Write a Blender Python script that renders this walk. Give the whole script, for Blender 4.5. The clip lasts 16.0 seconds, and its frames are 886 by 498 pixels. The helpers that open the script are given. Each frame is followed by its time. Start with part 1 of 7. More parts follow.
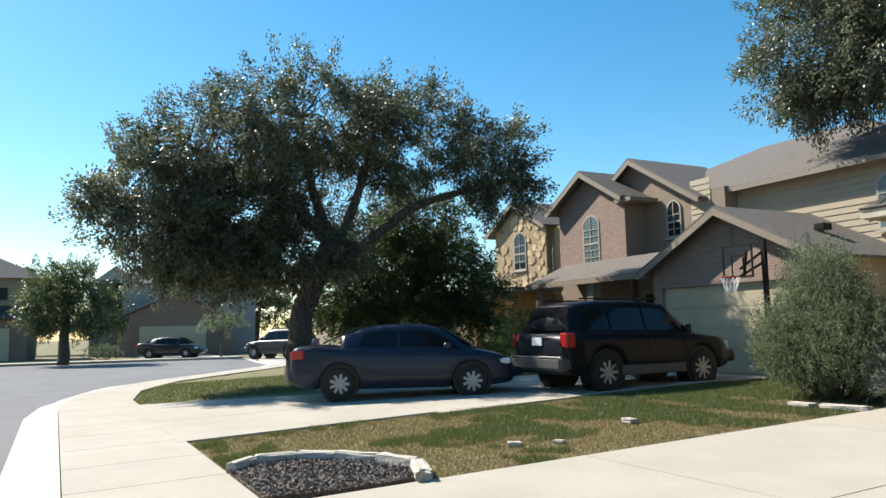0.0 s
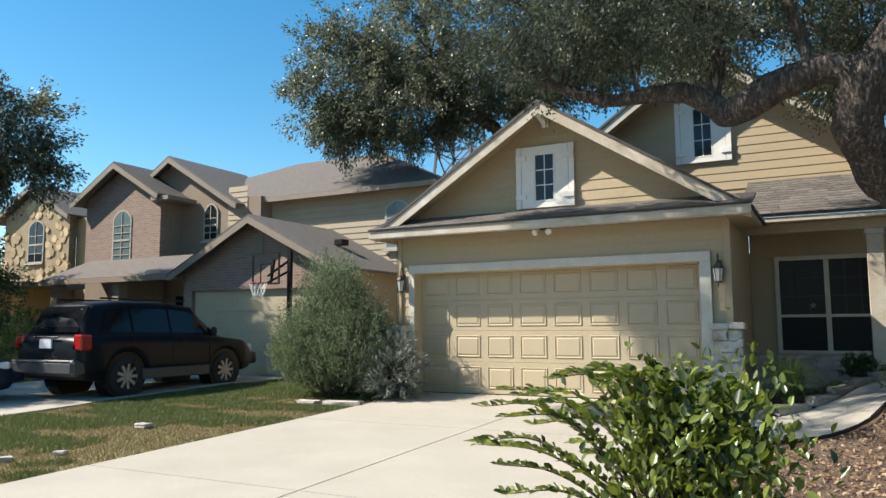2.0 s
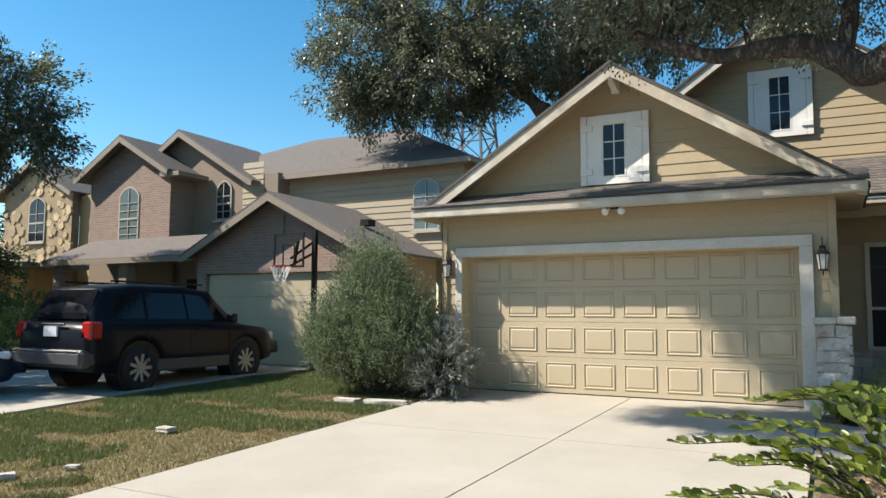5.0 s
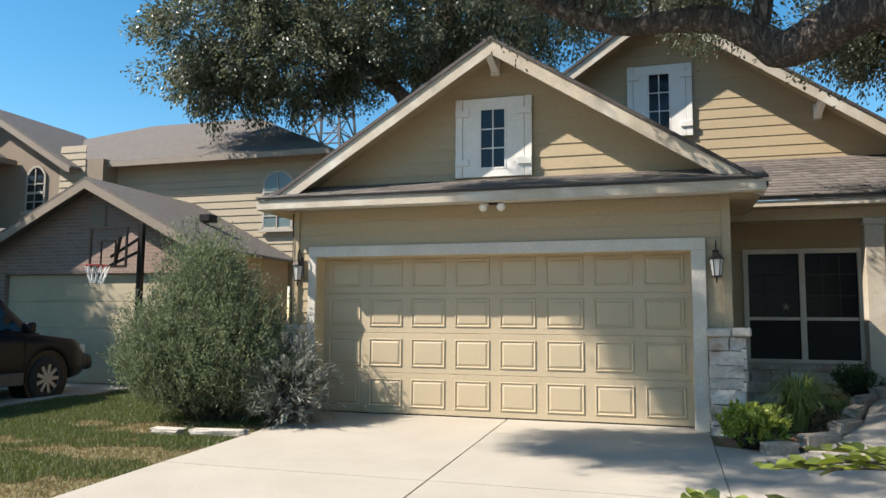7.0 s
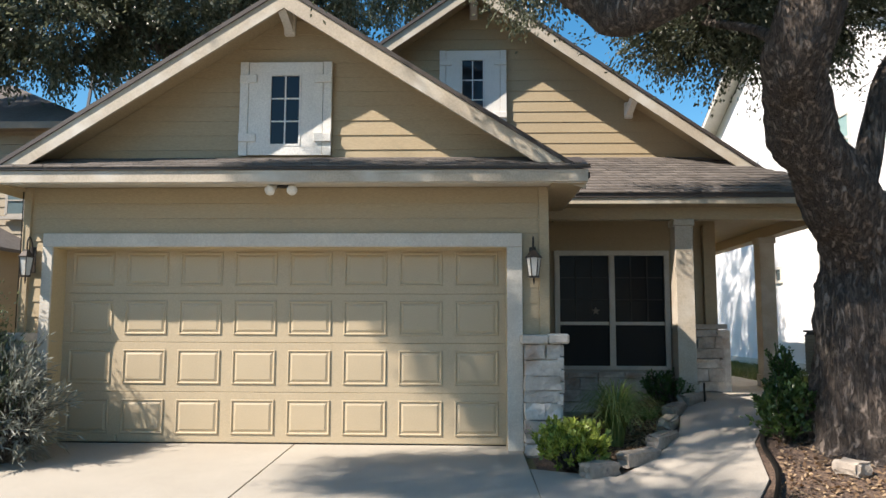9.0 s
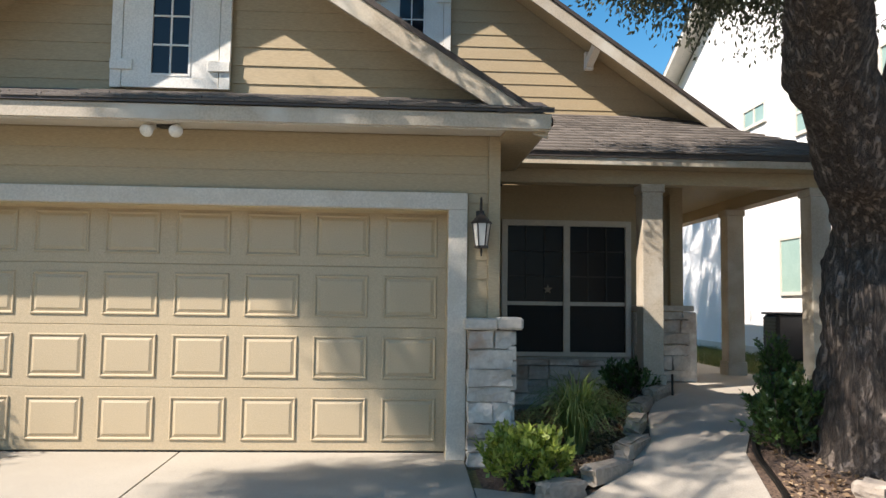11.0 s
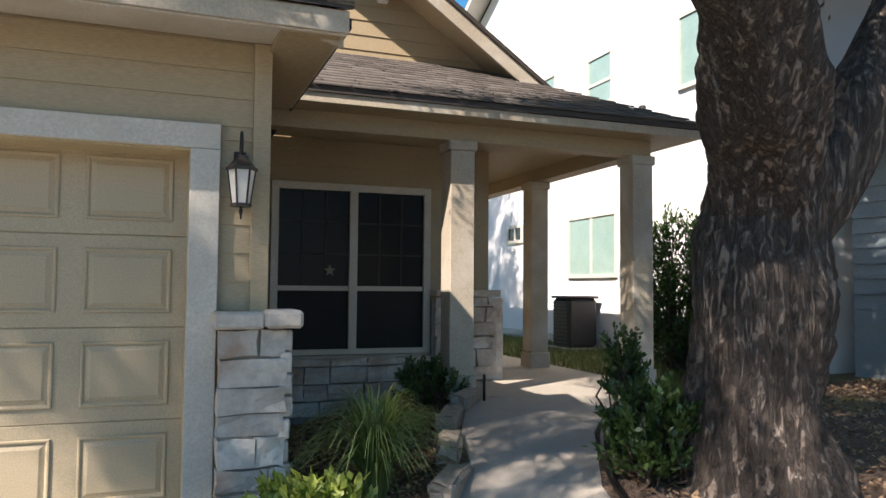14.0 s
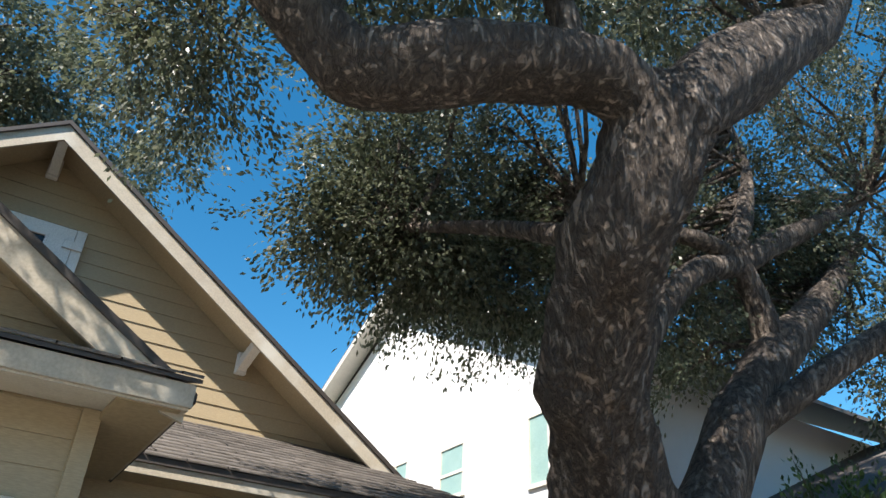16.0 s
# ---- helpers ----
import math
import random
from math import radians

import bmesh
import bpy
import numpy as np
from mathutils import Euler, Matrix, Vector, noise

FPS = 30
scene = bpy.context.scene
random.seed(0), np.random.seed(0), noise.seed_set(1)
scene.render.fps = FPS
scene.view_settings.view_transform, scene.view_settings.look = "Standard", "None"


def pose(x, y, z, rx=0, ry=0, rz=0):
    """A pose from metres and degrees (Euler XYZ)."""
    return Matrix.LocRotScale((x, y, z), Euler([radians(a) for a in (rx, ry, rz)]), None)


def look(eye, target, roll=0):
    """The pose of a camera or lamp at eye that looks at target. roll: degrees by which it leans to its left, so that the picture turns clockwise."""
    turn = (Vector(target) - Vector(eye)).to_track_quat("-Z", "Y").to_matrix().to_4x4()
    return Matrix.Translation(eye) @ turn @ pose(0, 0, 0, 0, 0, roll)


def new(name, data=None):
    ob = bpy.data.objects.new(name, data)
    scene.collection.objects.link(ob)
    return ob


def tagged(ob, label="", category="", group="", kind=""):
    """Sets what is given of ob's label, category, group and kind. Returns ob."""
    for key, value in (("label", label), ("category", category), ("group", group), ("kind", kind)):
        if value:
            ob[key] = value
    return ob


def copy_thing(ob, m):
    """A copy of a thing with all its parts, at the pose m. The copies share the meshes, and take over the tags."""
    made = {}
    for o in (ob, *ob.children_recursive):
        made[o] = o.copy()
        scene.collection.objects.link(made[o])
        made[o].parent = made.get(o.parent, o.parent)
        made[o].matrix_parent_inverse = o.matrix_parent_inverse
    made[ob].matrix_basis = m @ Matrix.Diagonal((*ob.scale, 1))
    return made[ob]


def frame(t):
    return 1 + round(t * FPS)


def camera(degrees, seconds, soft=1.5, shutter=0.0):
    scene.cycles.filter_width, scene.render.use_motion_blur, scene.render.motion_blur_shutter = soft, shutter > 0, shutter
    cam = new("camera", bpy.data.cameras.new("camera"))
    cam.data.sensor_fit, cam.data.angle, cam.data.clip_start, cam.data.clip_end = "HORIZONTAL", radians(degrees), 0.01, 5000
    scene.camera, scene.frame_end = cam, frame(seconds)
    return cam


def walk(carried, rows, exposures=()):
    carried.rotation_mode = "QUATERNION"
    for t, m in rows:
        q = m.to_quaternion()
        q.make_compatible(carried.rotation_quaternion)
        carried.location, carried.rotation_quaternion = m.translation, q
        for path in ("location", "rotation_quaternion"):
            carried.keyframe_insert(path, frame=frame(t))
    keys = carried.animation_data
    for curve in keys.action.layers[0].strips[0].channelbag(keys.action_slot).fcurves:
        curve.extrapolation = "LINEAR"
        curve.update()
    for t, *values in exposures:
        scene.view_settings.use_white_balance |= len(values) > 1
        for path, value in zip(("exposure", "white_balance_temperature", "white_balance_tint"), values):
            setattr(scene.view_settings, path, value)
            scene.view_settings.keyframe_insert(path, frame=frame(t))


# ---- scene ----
cam = camera(61.6, 16.0)
PATH = [
    (0, (6.411, -11.694, 1.126), (4.648, -10.775, 1.347), -1.2),
    (0.5, (6.361, -11.929, 1.151), (4.791, -10.712, 1.374), -1.0),
    (1, (6.42, -12.078, 1.161), (5.077, -10.612, 1.386), -1.0),
    (1.5, (6.445, -12.03, 1.138), (5.356, -10.368, 1.364), -0.6),
    (2, (6.626, -11.746, 1.139), (5.699, -9.987, 1.35), -0.3),
    (2.5, (6.721, -11.655, 1.126), (5.818, -9.88, 1.314), -0.1),
    (3, (6.447, -11.657, 1.196), (5.51, -9.898, 1.357), -0.1),
    (3.5, (6.088, -11.613, 1.281), (5.114, -9.872, 1.427), -0.2),
    (6, (4.807, -10.226, 1.201), (4.016, -8.399, 1.395), 0.5),
    (6.5, (4.631, -9.876, 1.231), (3.956, -8.003, 1.422), 0.3),
    (7, (4.569, -9.489, 1.251), (3.998, -7.582, 1.443), 0.4),
    (7.5, (4.55, -9.081, 1.21), (4.081, -7.147, 1.417), 0.5),
    (8, (4.532, -8.677, 1.226), (4.178, -6.72, 1.438), 0.5),
    (8.5, (4.46, -8.374, 1.257), (4.248, -6.396, 1.466), 0.4),
    (9, (4.452, -8.09, 1.267), (4.387, -6.101, 1.474), 0.2),
    (11.5, (4.519, -6.199, 1.318), (4.622, -4.206, 1.448), 0.8),
    (12, (4.527, -5.827, 1.299), (4.631, -3.833, 1.421), 0.5),
    (12.5, (4.523, -5.425, 1.316), (4.707, -3.437, 1.425), 0.5),
    (13, (4.61, -5.11, 1.308), (4.932, -3.139, 1.412), 0.3),
    (13.5, (4.715, -4.859, 1.332), (5.213, -2.924, 1.425), 0.2),
    (14, (4.74, -4.676, 1.323), (5.444, -2.807, 1.429), 0.5),
    (14.5, (4.77, -4.527, 1.374), (5.63, -2.74, 1.639), 1.3),
    (15, (4.814, -4.446, 1.428), (5.736, -2.776, 2.027), 1.8),
    (15.5, (4.866, -4.516, 1.48), (5.762, -2.977, 2.39), 2.9),
    (16, (4.819, -4.546, 1.454), (5.697, -3.091, 2.509), 2.8),
]
walk(cam, [(t, look(eye, target, roll)) for t, eye, target, roll in PATH], [(0, 0.87, 6500, 10), (3.5, 0.87, 6500, 10), (9, 0.9, 6600, 15), (12.5, 0.93, 6650, 16), (14, 1.0, 6700, 18), (16, 1.06, 6350, 12)])

# ---- world, sun ----
TO_SUN = Vector((-0.85, -0.48, 0.915)).normalized()
world = bpy.data.worlds.new("sky_world")
scene.world = world
world.use_nodes = True
wn = world.node_tree.nodes
sky = wn.new("ShaderNodeTexSky")
sky.sky_type = "NISHITA"
sky.sun_disc = False
sky.sun_elevation = math.asin(TO_SUN.z)
sky.sun_rotation = math.atan2(TO_SUN.x, TO_SUN.y)
sky.air_density, sky.dust_density, sky.ozone_density = 1.0, 0.25, 1.2
wn["Background"].inputs["Strength"].default_value = 0.101
tint = wn.new("ShaderNodeHueSaturation")
tint.inputs["Hue"].default_value, tint.inputs["Saturation"].default_value = 0.487, 1.4
world.node_tree.links.new(sky.outputs[0], tint.inputs["Color"])
world.node_tree.links.new(tint.outputs[0], wn["Background"].inputs[0])
sun = new("sun", bpy.data.lights.new("sun", "SUN"))
sun.data.energy, sun.data.angle, sun.data.color = 5.0, radians(0.53), (1.0, 0.93, 0.82)
sun.matrix_world = look((0, 0, 30), Vector((0, 0, 30)) - TO_SUN)


# ---- materials ----
def surf(name, c1, c2=None, scale=3.0, rough=0.7, bump=0.15, fine=60.0, metal=0.0, stain=None, dots=0.0, vary=0.0, spec=0.5, stretch=None, coat=0.0, depth=0.01):
    """Two-scale procedural surface: broad blotches between c1 and c2, fine grain in colour and relief."""
    m = bpy.data.materials.new(name)
    m.use_nodes = True
    nt = m.node_tree
    n, l = nt.nodes, nt.links
    b = n["Principled BSDF"]
    b.inputs["Roughness"].default_value = rough
    b.inputs["Metallic"].default_value = metal
    b.inputs["Specular IOR Level"].default_value = spec
    b.inputs["Coat Weight"].default_value = coat
    co = n.new("ShaderNodeTexCoord")
    vec = co.outputs["Object"]
    if stretch:
        mp = n.new("ShaderNodeMapping")
        mp.inputs["Scale"].default_value = stretch
        l.new(vec, mp.inputs[0])
        vec = mp.outputs[0]
    big = n.new("ShaderNodeTexNoise")
    big.inputs["Scale"].default_value = scale
    big.inputs["Detail"].default_value = 6
    big.inputs["Roughness"].default_value = 0.65
    l.new(vec, big.inputs["Vector"])
    ramp = n.new("ShaderNodeValToRGB")
    ramp.color_ramp.elements[0].position, ramp.color_ramp.elements[1].position = 0.32, 0.68
    c2 = c2 or tuple(min(1, c * 0.86) for c in c1)
    ramp.color_ramp.elements[0].color, ramp.color_ramp.elements[1].color = (*c1, 1), (*c2, 1)
    l.new(big.outputs["Fac"], ramp.inputs[0])
    col = ramp.outputs[0]
    small = n.new("ShaderNodeTexNoise")
    small.inputs["Scale"].default_value = fine
    small.inputs["Detail"].default_value = 4
    l.new(vec, small.inputs["Vector"])
    mr = n.new("ShaderNodeMapRange")
    mr.inputs["From Min"].default_value, mr.inputs["From Max"].default_value = 0.3, 0.7
    mr.inputs["To Min"].default_value, mr.inputs["To Max"].default_value = 1 - 0.12 - dots, 1 + 0.12 + dots
    l.new(small.outputs["Fac"], mr.inputs[0])
    hs = n.new("ShaderNodeHueSaturation")
    l.new(mr.outputs[0], hs.inputs["Value"])
    l.new(col, hs.inputs["Color"])
    col = hs.outputs[0]
    if vary:
        oi = n.new("ShaderNodeObjectInfo")
        geo = n.new("ShaderNodeNewGeometry")
        ad = n.new("ShaderNodeMath")
        ad.operation = "ADD"
        l.new(oi.outputs["Random"], ad.inputs[0])
        l.new(geo.outputs["Random Per Island"], ad.inputs[1])
        fr = n.new("ShaderNodeMath")
        fr.operation = "FRACT"
        l.new(ad.outputs[0], fr.inputs[0])
        m2 = n.new("ShaderNodeMapRange")
        m2.inputs["To Min"].default_value, m2.inputs["To Max"].default_value = 1 - vary, 1 + vary
        l.new(fr.outputs[0], m2.inputs[0])
        h2 = n.new("ShaderNodeHueSaturation")
        l.new(m2.outputs[0], h2.inputs["Value"])
        l.new(col, h2.inputs["Color"])
        col = h2.outputs[0]
    if stain:
        sc, width, colour = stain
        s = n.new("ShaderNodeTexNoise")
        s.inputs["Scale"].default_value = sc
        s.inputs["Detail"].default_value = 5
        l.new(vec, s.inputs["Vector"])
        sr = n.new("ShaderNodeValToRGB")
        sr.color_ramp.elements[0].position, sr.color_ramp.elements[1].position = 0.5, 0.5 + width
        l.new(s.outputs["Fac"], sr.inputs[0])
        mx = n.new("ShaderNodeMix")
        mx.data_type = "RGBA"
        l.new(sr.outputs[0], mx.inputs["Factor"])
        l.new(col, mx.inputs["A"])
        mx.inputs["B"].default_value = (*colour, 1)
        col = mx.outputs["Result"]
    l.new(col, b.inputs["Base Color"])
    if bump:
        bp = n.new("ShaderNodeBump")
        bp.inputs["Strength"].default_value, bp.inputs["Distance"].default_value = bump, depth
        l.new(small.outputs["Fac"], bp.inputs["Height"])
        l.new(bp.outputs[0], b.inputs["Normal"])
    return m


def leafy(name, c1, c2, gloss=0.35, through_light=0.35):
    m = bpy.data.materials.new(name)
    m.use_nodes = True
    n, l = m.node_tree.nodes, m.node_tree.links
    b = n["Principled BSDF"]
    geo = n.new("ShaderNodeNewGeometry")
    ramp = n.new("ShaderNodeValToRGB")
    ramp.color_ramp.elements[0].color, ramp.color_ramp.elements[1].color = (*c1, 1), (*c2, 1)
    l.new(geo.outputs["Random Per Island"], ramp.inputs[0])
    b.inputs["Roughness"].default_value = gloss
    l.new(ramp.outputs[0], b.inputs["Base Color"])
    tr = n.new("ShaderNodeBsdfTranslucent")
    hs = n.new("ShaderNodeHueSaturation")
    hs.inputs["Value"].default_value, hs.inputs["Saturation"].default_value = 1.6, 1.15
    l.new(ramp.outputs[0], hs.inputs["Color"])
    l.new(hs.outputs[0], tr.inputs[0])
    mx = n.new("ShaderNodeMixShader")
    mx.inputs[0].default_value = through_light
    l.new(b.outputs[0], mx.inputs[1])
    l.new(tr.outputs[0], mx.inputs[2])
    l.new(mx.outputs[0], n["Material Output"].inputs[0])
    return m


def glassy(name, colour, rough=0.05, spec=0.9):
    m = bpy.data.materials.new(name)
    m.use_nodes = True
    b = m.node_tree.nodes["Principled BSDF"]
    b.inputs["Base Color"].default_value = (*colour, 1)
    b.inputs["Roughness"].default_value = rough
    b.inputs["Specular IOR Level"].default_value = spec
    return m


def brick_mat(name, c1, c2, mortar, w, h, gap, axis="X"):
    m = surf(name, c1, c2)
    n, l = m.node_tree.nodes, m.node_tree.links
    b = n["Principled BSDF"]
    co = n.new("ShaderNodeTexCoord")
    sep, comb = n.new("ShaderNodeSeparateXYZ"), n.new("ShaderNodeCombineXYZ")
    l.new(co.outputs["Object"], sep.inputs[0])
    l.new(sep.outputs[axis], comb.inputs["X"])
    l.new(sep.outputs["Z"], comb.inputs["Y"])
    bt = n.new("ShaderNodeTexBrick")
    bt.inputs["Color1"].default_value, bt.inputs["Color2"].default_value = (*c1, 1), (*c2, 1)
    bt.inputs["Mortar"].default_value = (*mortar, 1)
    bt.inputs["Scale"].default_value = 1
    bt.inputs["Brick Width"].default_value, bt.inputs["Row Height"].default_value = w, h
    bt.inputs["Mortar Size"].default_value = gap
    l.new(comb.outputs[0], bt.inputs["Vector"])
    l.new(bt.outputs["Color"], b.inputs["Base Color"])
    bp = n.new("ShaderNodeBump")
    bp.invert = True
    bp.inputs["Strength"].default_value, bp.inputs["Distance"].default_value = 0.5, 0.01
    l.new(bt.outputs["Fac"], bp.inputs["Height"])
    l.new(bp.outputs[0], b.inputs["Normal"])
    b.inputs["Roughness"].default_value = 0.85
    return m


M_SIDING = surf("tan_siding_paint", (0.415, 0.329, 0.205), (0.385, 0.305, 0.19), 1.2, 0.62, 0.12, 90, stretch=(0.3, 0.3, 2))
M_DOOR = surf("cream_door_paint", (0.48, 0.392, 0.262), (0.45, 0.367, 0.243), 1.5, 0.5, 0.10, 120)
M_TRIM = surf("white_trim_paint", (0.62, 0.58, 0.50), (0.52, 0.48, 0.41), 2.5, 0.6, 0.12, 70, stain=(3.0, 0.3, (0.52, 0.47, 0.38)))
M_EAVE = surf("tan_grey_eave_paint", (0.48, 0.42, 0.325), (0.40, 0.345, 0.27), 2.5, 0.6, 0.12, 60, stain=(2.2, 0.2, (0.56, 0.53, 0.46)))
M_TRIM2 = surf("clean_white_trim_paint", (0.78, 0.76, 0.71), (0.70, 0.68, 0.62), 2.0, 0.55, 0.1, 70)
M_JAMB = surf("cream_jamb_paint", (0.56, 0.45, 0.27), (0.50, 0.40, 0.24), 2.0, 0.6, 0.08, 70)
M_STONE = surf("limestone", (0.62, 0.58, 0.52), (0.44, 0.39, 0.33), 5, 0.85, 0.6, 22, vary=0.18, stain=(3, 0.25, (0.36, 0.24, 0.17)), depth=0.02)
M_STONECAP = surf("limestone_cap", (0.60, 0.55, 0.48), (0.48, 0.42, 0.35), 4, 0.85, 0.5, 25, depth=0.02)
M_MORTAR = surf("mortar", (0.42, 0.38, 0.32), None, 5, 0.95, 0.5, 60)
M_SHINGLE = surf("grey_brown_shingle", (0.155, 0.135, 0.12), (0.105, 0.092, 0.08), 8, 0.92, 0.5, 160, dots=0.25, vary=0.22)
M_ROOFEDGE = surf("dark_drip_edge", (0.06, 0.05, 0.045), None, 8, 0.6, 0.1, 60)
M_CONC = surf("pale_concrete", (0.43, 0.39, 0.325), (0.37, 0.335, 0.275), 0.9, 0.88, 0.3, 140, dots=0.06, stain=(0.7, 0.35, (0.36, 0.32, 0.26)))
M_CONCWALK = surf("walkway_concrete", (0.41, 0.37, 0.31), (0.34, 0.305, 0.255), 1.2, 0.88, 0.3, 140, dots=0.1)
M_KERB = surf("kerb_concrete", (0.58, 0.54, 0.48), (0.48, 0.45, 0.40), 1.5, 0.9, 0.3, 100)
M_ASPHALT = surf("worn_asphalt", (0.17, 0.17, 0.175), (0.13, 0.13, 0.135), 0.6, 0.9, 0.5, 120, dots=0.2)
M_GRASSG = surf("lawn_soil", (0.12, 0.125, 0.045), (0.20, 0.155, 0.075), 0.9, 0.95, 0.6, 45, dots=0.3)
M_MULCH = surf("brown_mulch", (0.16, 0.105, 0.07), (0.09, 0.06, 0.045), 5, 0.95, 0.8, 50, dots=0.5, depth=0.03)
def bark_mat(name, c1, c2):
    m = surf(name, c1, c2, 3.5, 0.95, 1.0, 14, dots=0.15, depth=0.05)
    n, l = m.node_tree.nodes, m.node_tree.links
    co = n.new("ShaderNodeTexCoord")
    mp = n.new("ShaderNodeMapping")
    mp.inputs["Scale"].default_value = (1.0, 1.0, 0.16)
    l.new(co.outputs["Object"], mp.inputs[0])
    ridge = n.new("ShaderNodeTexNoise")
    ridge.inputs["Scale"].default_value = 24
    ridge.inputs["Detail"].default_value = 7
    ridge.inputs["Roughness"].default_value = 0.7
    ridge.inputs["Distortion"].default_value = 0.6
    l.new(mp.outputs[0], ridge.inputs["Vector"])
    mr = n.new("ShaderNodeMapRange")
    mr.inputs["From Min"].default_value, mr.inputs["From Max"].default_value = 0.41, 0.57
    l.new(ridge.outputs["Fac"], mr.inputs[0])
    b = n["Principled BSDF"]
    bp = n.new("ShaderNodeBump")
    bp.inputs["Strength"].default_value, bp.inputs["Distance"].default_value = 1.0, 0.035
    l.new(mr.outputs[0], bp.inputs["Height"])
    old = [k for k in b.inputs["Normal"].links]
    l.new(old[0].from_socket, bp.inputs["Normal"])
    l.new(bp.outputs[0], b.inputs["Normal"])
    colour = b.inputs["Base Color"].links[0].from_socket
    mx = n.new("ShaderNodeMix")
    mx.data_type = "RGBA"
    l.new(mr.outputs[0], mx.inputs["Factor"])
    mx.inputs["A"].default_value = (0.065, 0.05, 0.04, 1)
    l.new(colour, mx.inputs["B"])
    l.new(mx.outputs["Result"], b.inputs["Base Color"])
    return m


M_SCREENGLASS = glassy("screened_window_glass", (0.014, 0.014, 0.015), 0.3, 0.2)
M_MUNTIN = surf("screened_muntin_paint", (0.035, 0.033, 0.03), None, 4, 0.7, 0.05, 60)
M_BARK = bark_mat("furrowed_oak_bark", (0.235, 0.188, 0.152), (0.165, 0.13, 0.106))
M_GLASS = glassy("dark_window_glass", (0.012, 0.014, 0.018), 0.04, 0.35)
M_SCREEN = surf("window_screen", (0.016, 0.015, 0.015), None, 4, 0.8, 0.05, 300)
M_BLIND = surf("green_window_blind", (0.30, 0.42, 0.38), (0.24, 0.36, 0.32), 3, 0.5, 0.05, 60, coat=0.6)
M_ARCHGLASS = surf("blinds_behind_blue_green_glass", (0.13, 0.18, 0.18), (0.10, 0.145, 0.15), 3, 0.35, 0.0, 60, coat=0.5)
M_BLACK = surf("black_metal", (0.02, 0.018, 0.016), None, 10, 0.45, 0.1, 80, metal=0.6)
M_BRONZE = surf("bronze_lantern_metal", (0.05, 0.042, 0.036), None, 10, 0.5, 0.1, 80, metal=0.5)
M_LAMPGLASS = glassy("frosted_lantern_glass", (0.55, 0.54, 0.50), 0.35)
M_WHITEWALL = surf("white_house_stucco", (0.83, 0.82, 0.81), (0.80, 0.79, 0.78), 1.5, 0.8, 0.15, 120)
M_WHITETRIM = surf("cream_window_trim", (0.66, 0.62, 0.54), None, 3, 0.6, 0.05, 60)
M_BLUESIDE = surf("grey_blue_siding", (0.30, 0.36, 0.38), (0.27, 0.33, 0.35), 2, 0.6, 0.1, 60)
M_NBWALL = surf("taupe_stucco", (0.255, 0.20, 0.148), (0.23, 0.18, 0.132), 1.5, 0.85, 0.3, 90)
M_NBSIDE = surf("beige_lap_siding", (0.38, 0.315, 0.22), (0.34, 0.285, 0.20), 1.5, 0.7, 0.1, 60)
M_NBTRIM = surf("taupe_trim", (0.25, 0.205, 0.155), None, 3, 0.6, 0.05, 60)
M_PALEFRAME = surf("beige_window_frame_paint", (0.42, 0.38, 0.32), None, 3, 0.6, 0.05, 60)
M_NBDOOR = surf("beige_garage_door_paint", (0.47, 0.40, 0.27), None, 2, 0.6, 0.1, 60)
M_BRICK = brick_mat("pink_brown_brick", (0.29, 0.195, 0.155), (0.22, 0.15, 0.12), (0.31, 0.26, 0.215), 0.21, 0.07, 0.006)
M_FARSTONE = surf("tan_field_stone", (0.52, 0.39, 0.22), (0.36, 0.27, 0.17), 3, 0.9, 0.6, 14, vary=0.3, depth=0.03)
M_FARWALL = surf("orange_tan_stucco", (0.44, 0.29, 0.14), None, 2, 0.9, 0.2, 60)
# far house colours darkened to stand in for shade on their street fronts
M_FARHOUSE = surf("far_brick_dimmed_for_shade", (0.24, 0.165, 0.125), None, 2, 0.9, 0.2, 40)
M_FARWHITE = surf("far_stucco_dimmed_for_shade", (0.36, 0.33, 0.30), None, 2, 0.9, 0.2, 40)
M_TYRE = surf("tyre_rubber", (0.02, 0.02, 0.02), None, 10, 0.85, 0.2, 60)
M_RIM = surf("silver_wheel", (0.36, 0.36, 0.37), None, 10, 0.45, 0.0, 60, metal=0.5)
M_CAR1 = surf("slate_blue_car_paint", (0.02, 0.025, 0.042), None, 2, 0.3, 0.0, 60, metal=0.0, coat=0.12, spec=0.25)
M_CAR2 = surf("dark_grey_car_paint", (0.011, 0.012, 0.016), None, 2, 0.3, 0.0, 60, metal=0.0, coat=0.04, spec=0.12)
M_CAR3 = surf("black_car_paint", (0.010, 0.010, 0.011), None, 2, 0.35, 0.0, 60, coat=0.2)
M_CLAD = surf("grey_bumper_plastic", (0.06, 0.06, 0.065), None, 4, 0.5, 0.05, 60)
M_CARGLASS = glassy("tinted_car_glass", (0.008, 0.009, 0.011), 0.05, 0.3)
M_REDLAMP = glassy("red_lamp_lens", (0.35, 0.015, 0.012), 0.15)
M_CLEARLAMP = glassy("clear_lamp_lens", (0.6, 0.6, 0.62), 0.1)
M_PLATE = surf("number_plate", (0.65, 0.67, 0.70), None, 4, 0.5, 0.0, 60)
M_CHROME = surf("bright_metal", (0.6, 0.6, 0.6), None, 4, 0.2, 0.0, 60, metal=1.0)
M_NET = surf("white_net_cord", (0.7, 0.7, 0.68), None, 4, 0.8, 0.0, 60)
M_ACBOX = surf("dark_grey_air_conditioner_metal", (0.035, 0.035, 0.037), None, 4, 0.6, 0.2, 60)
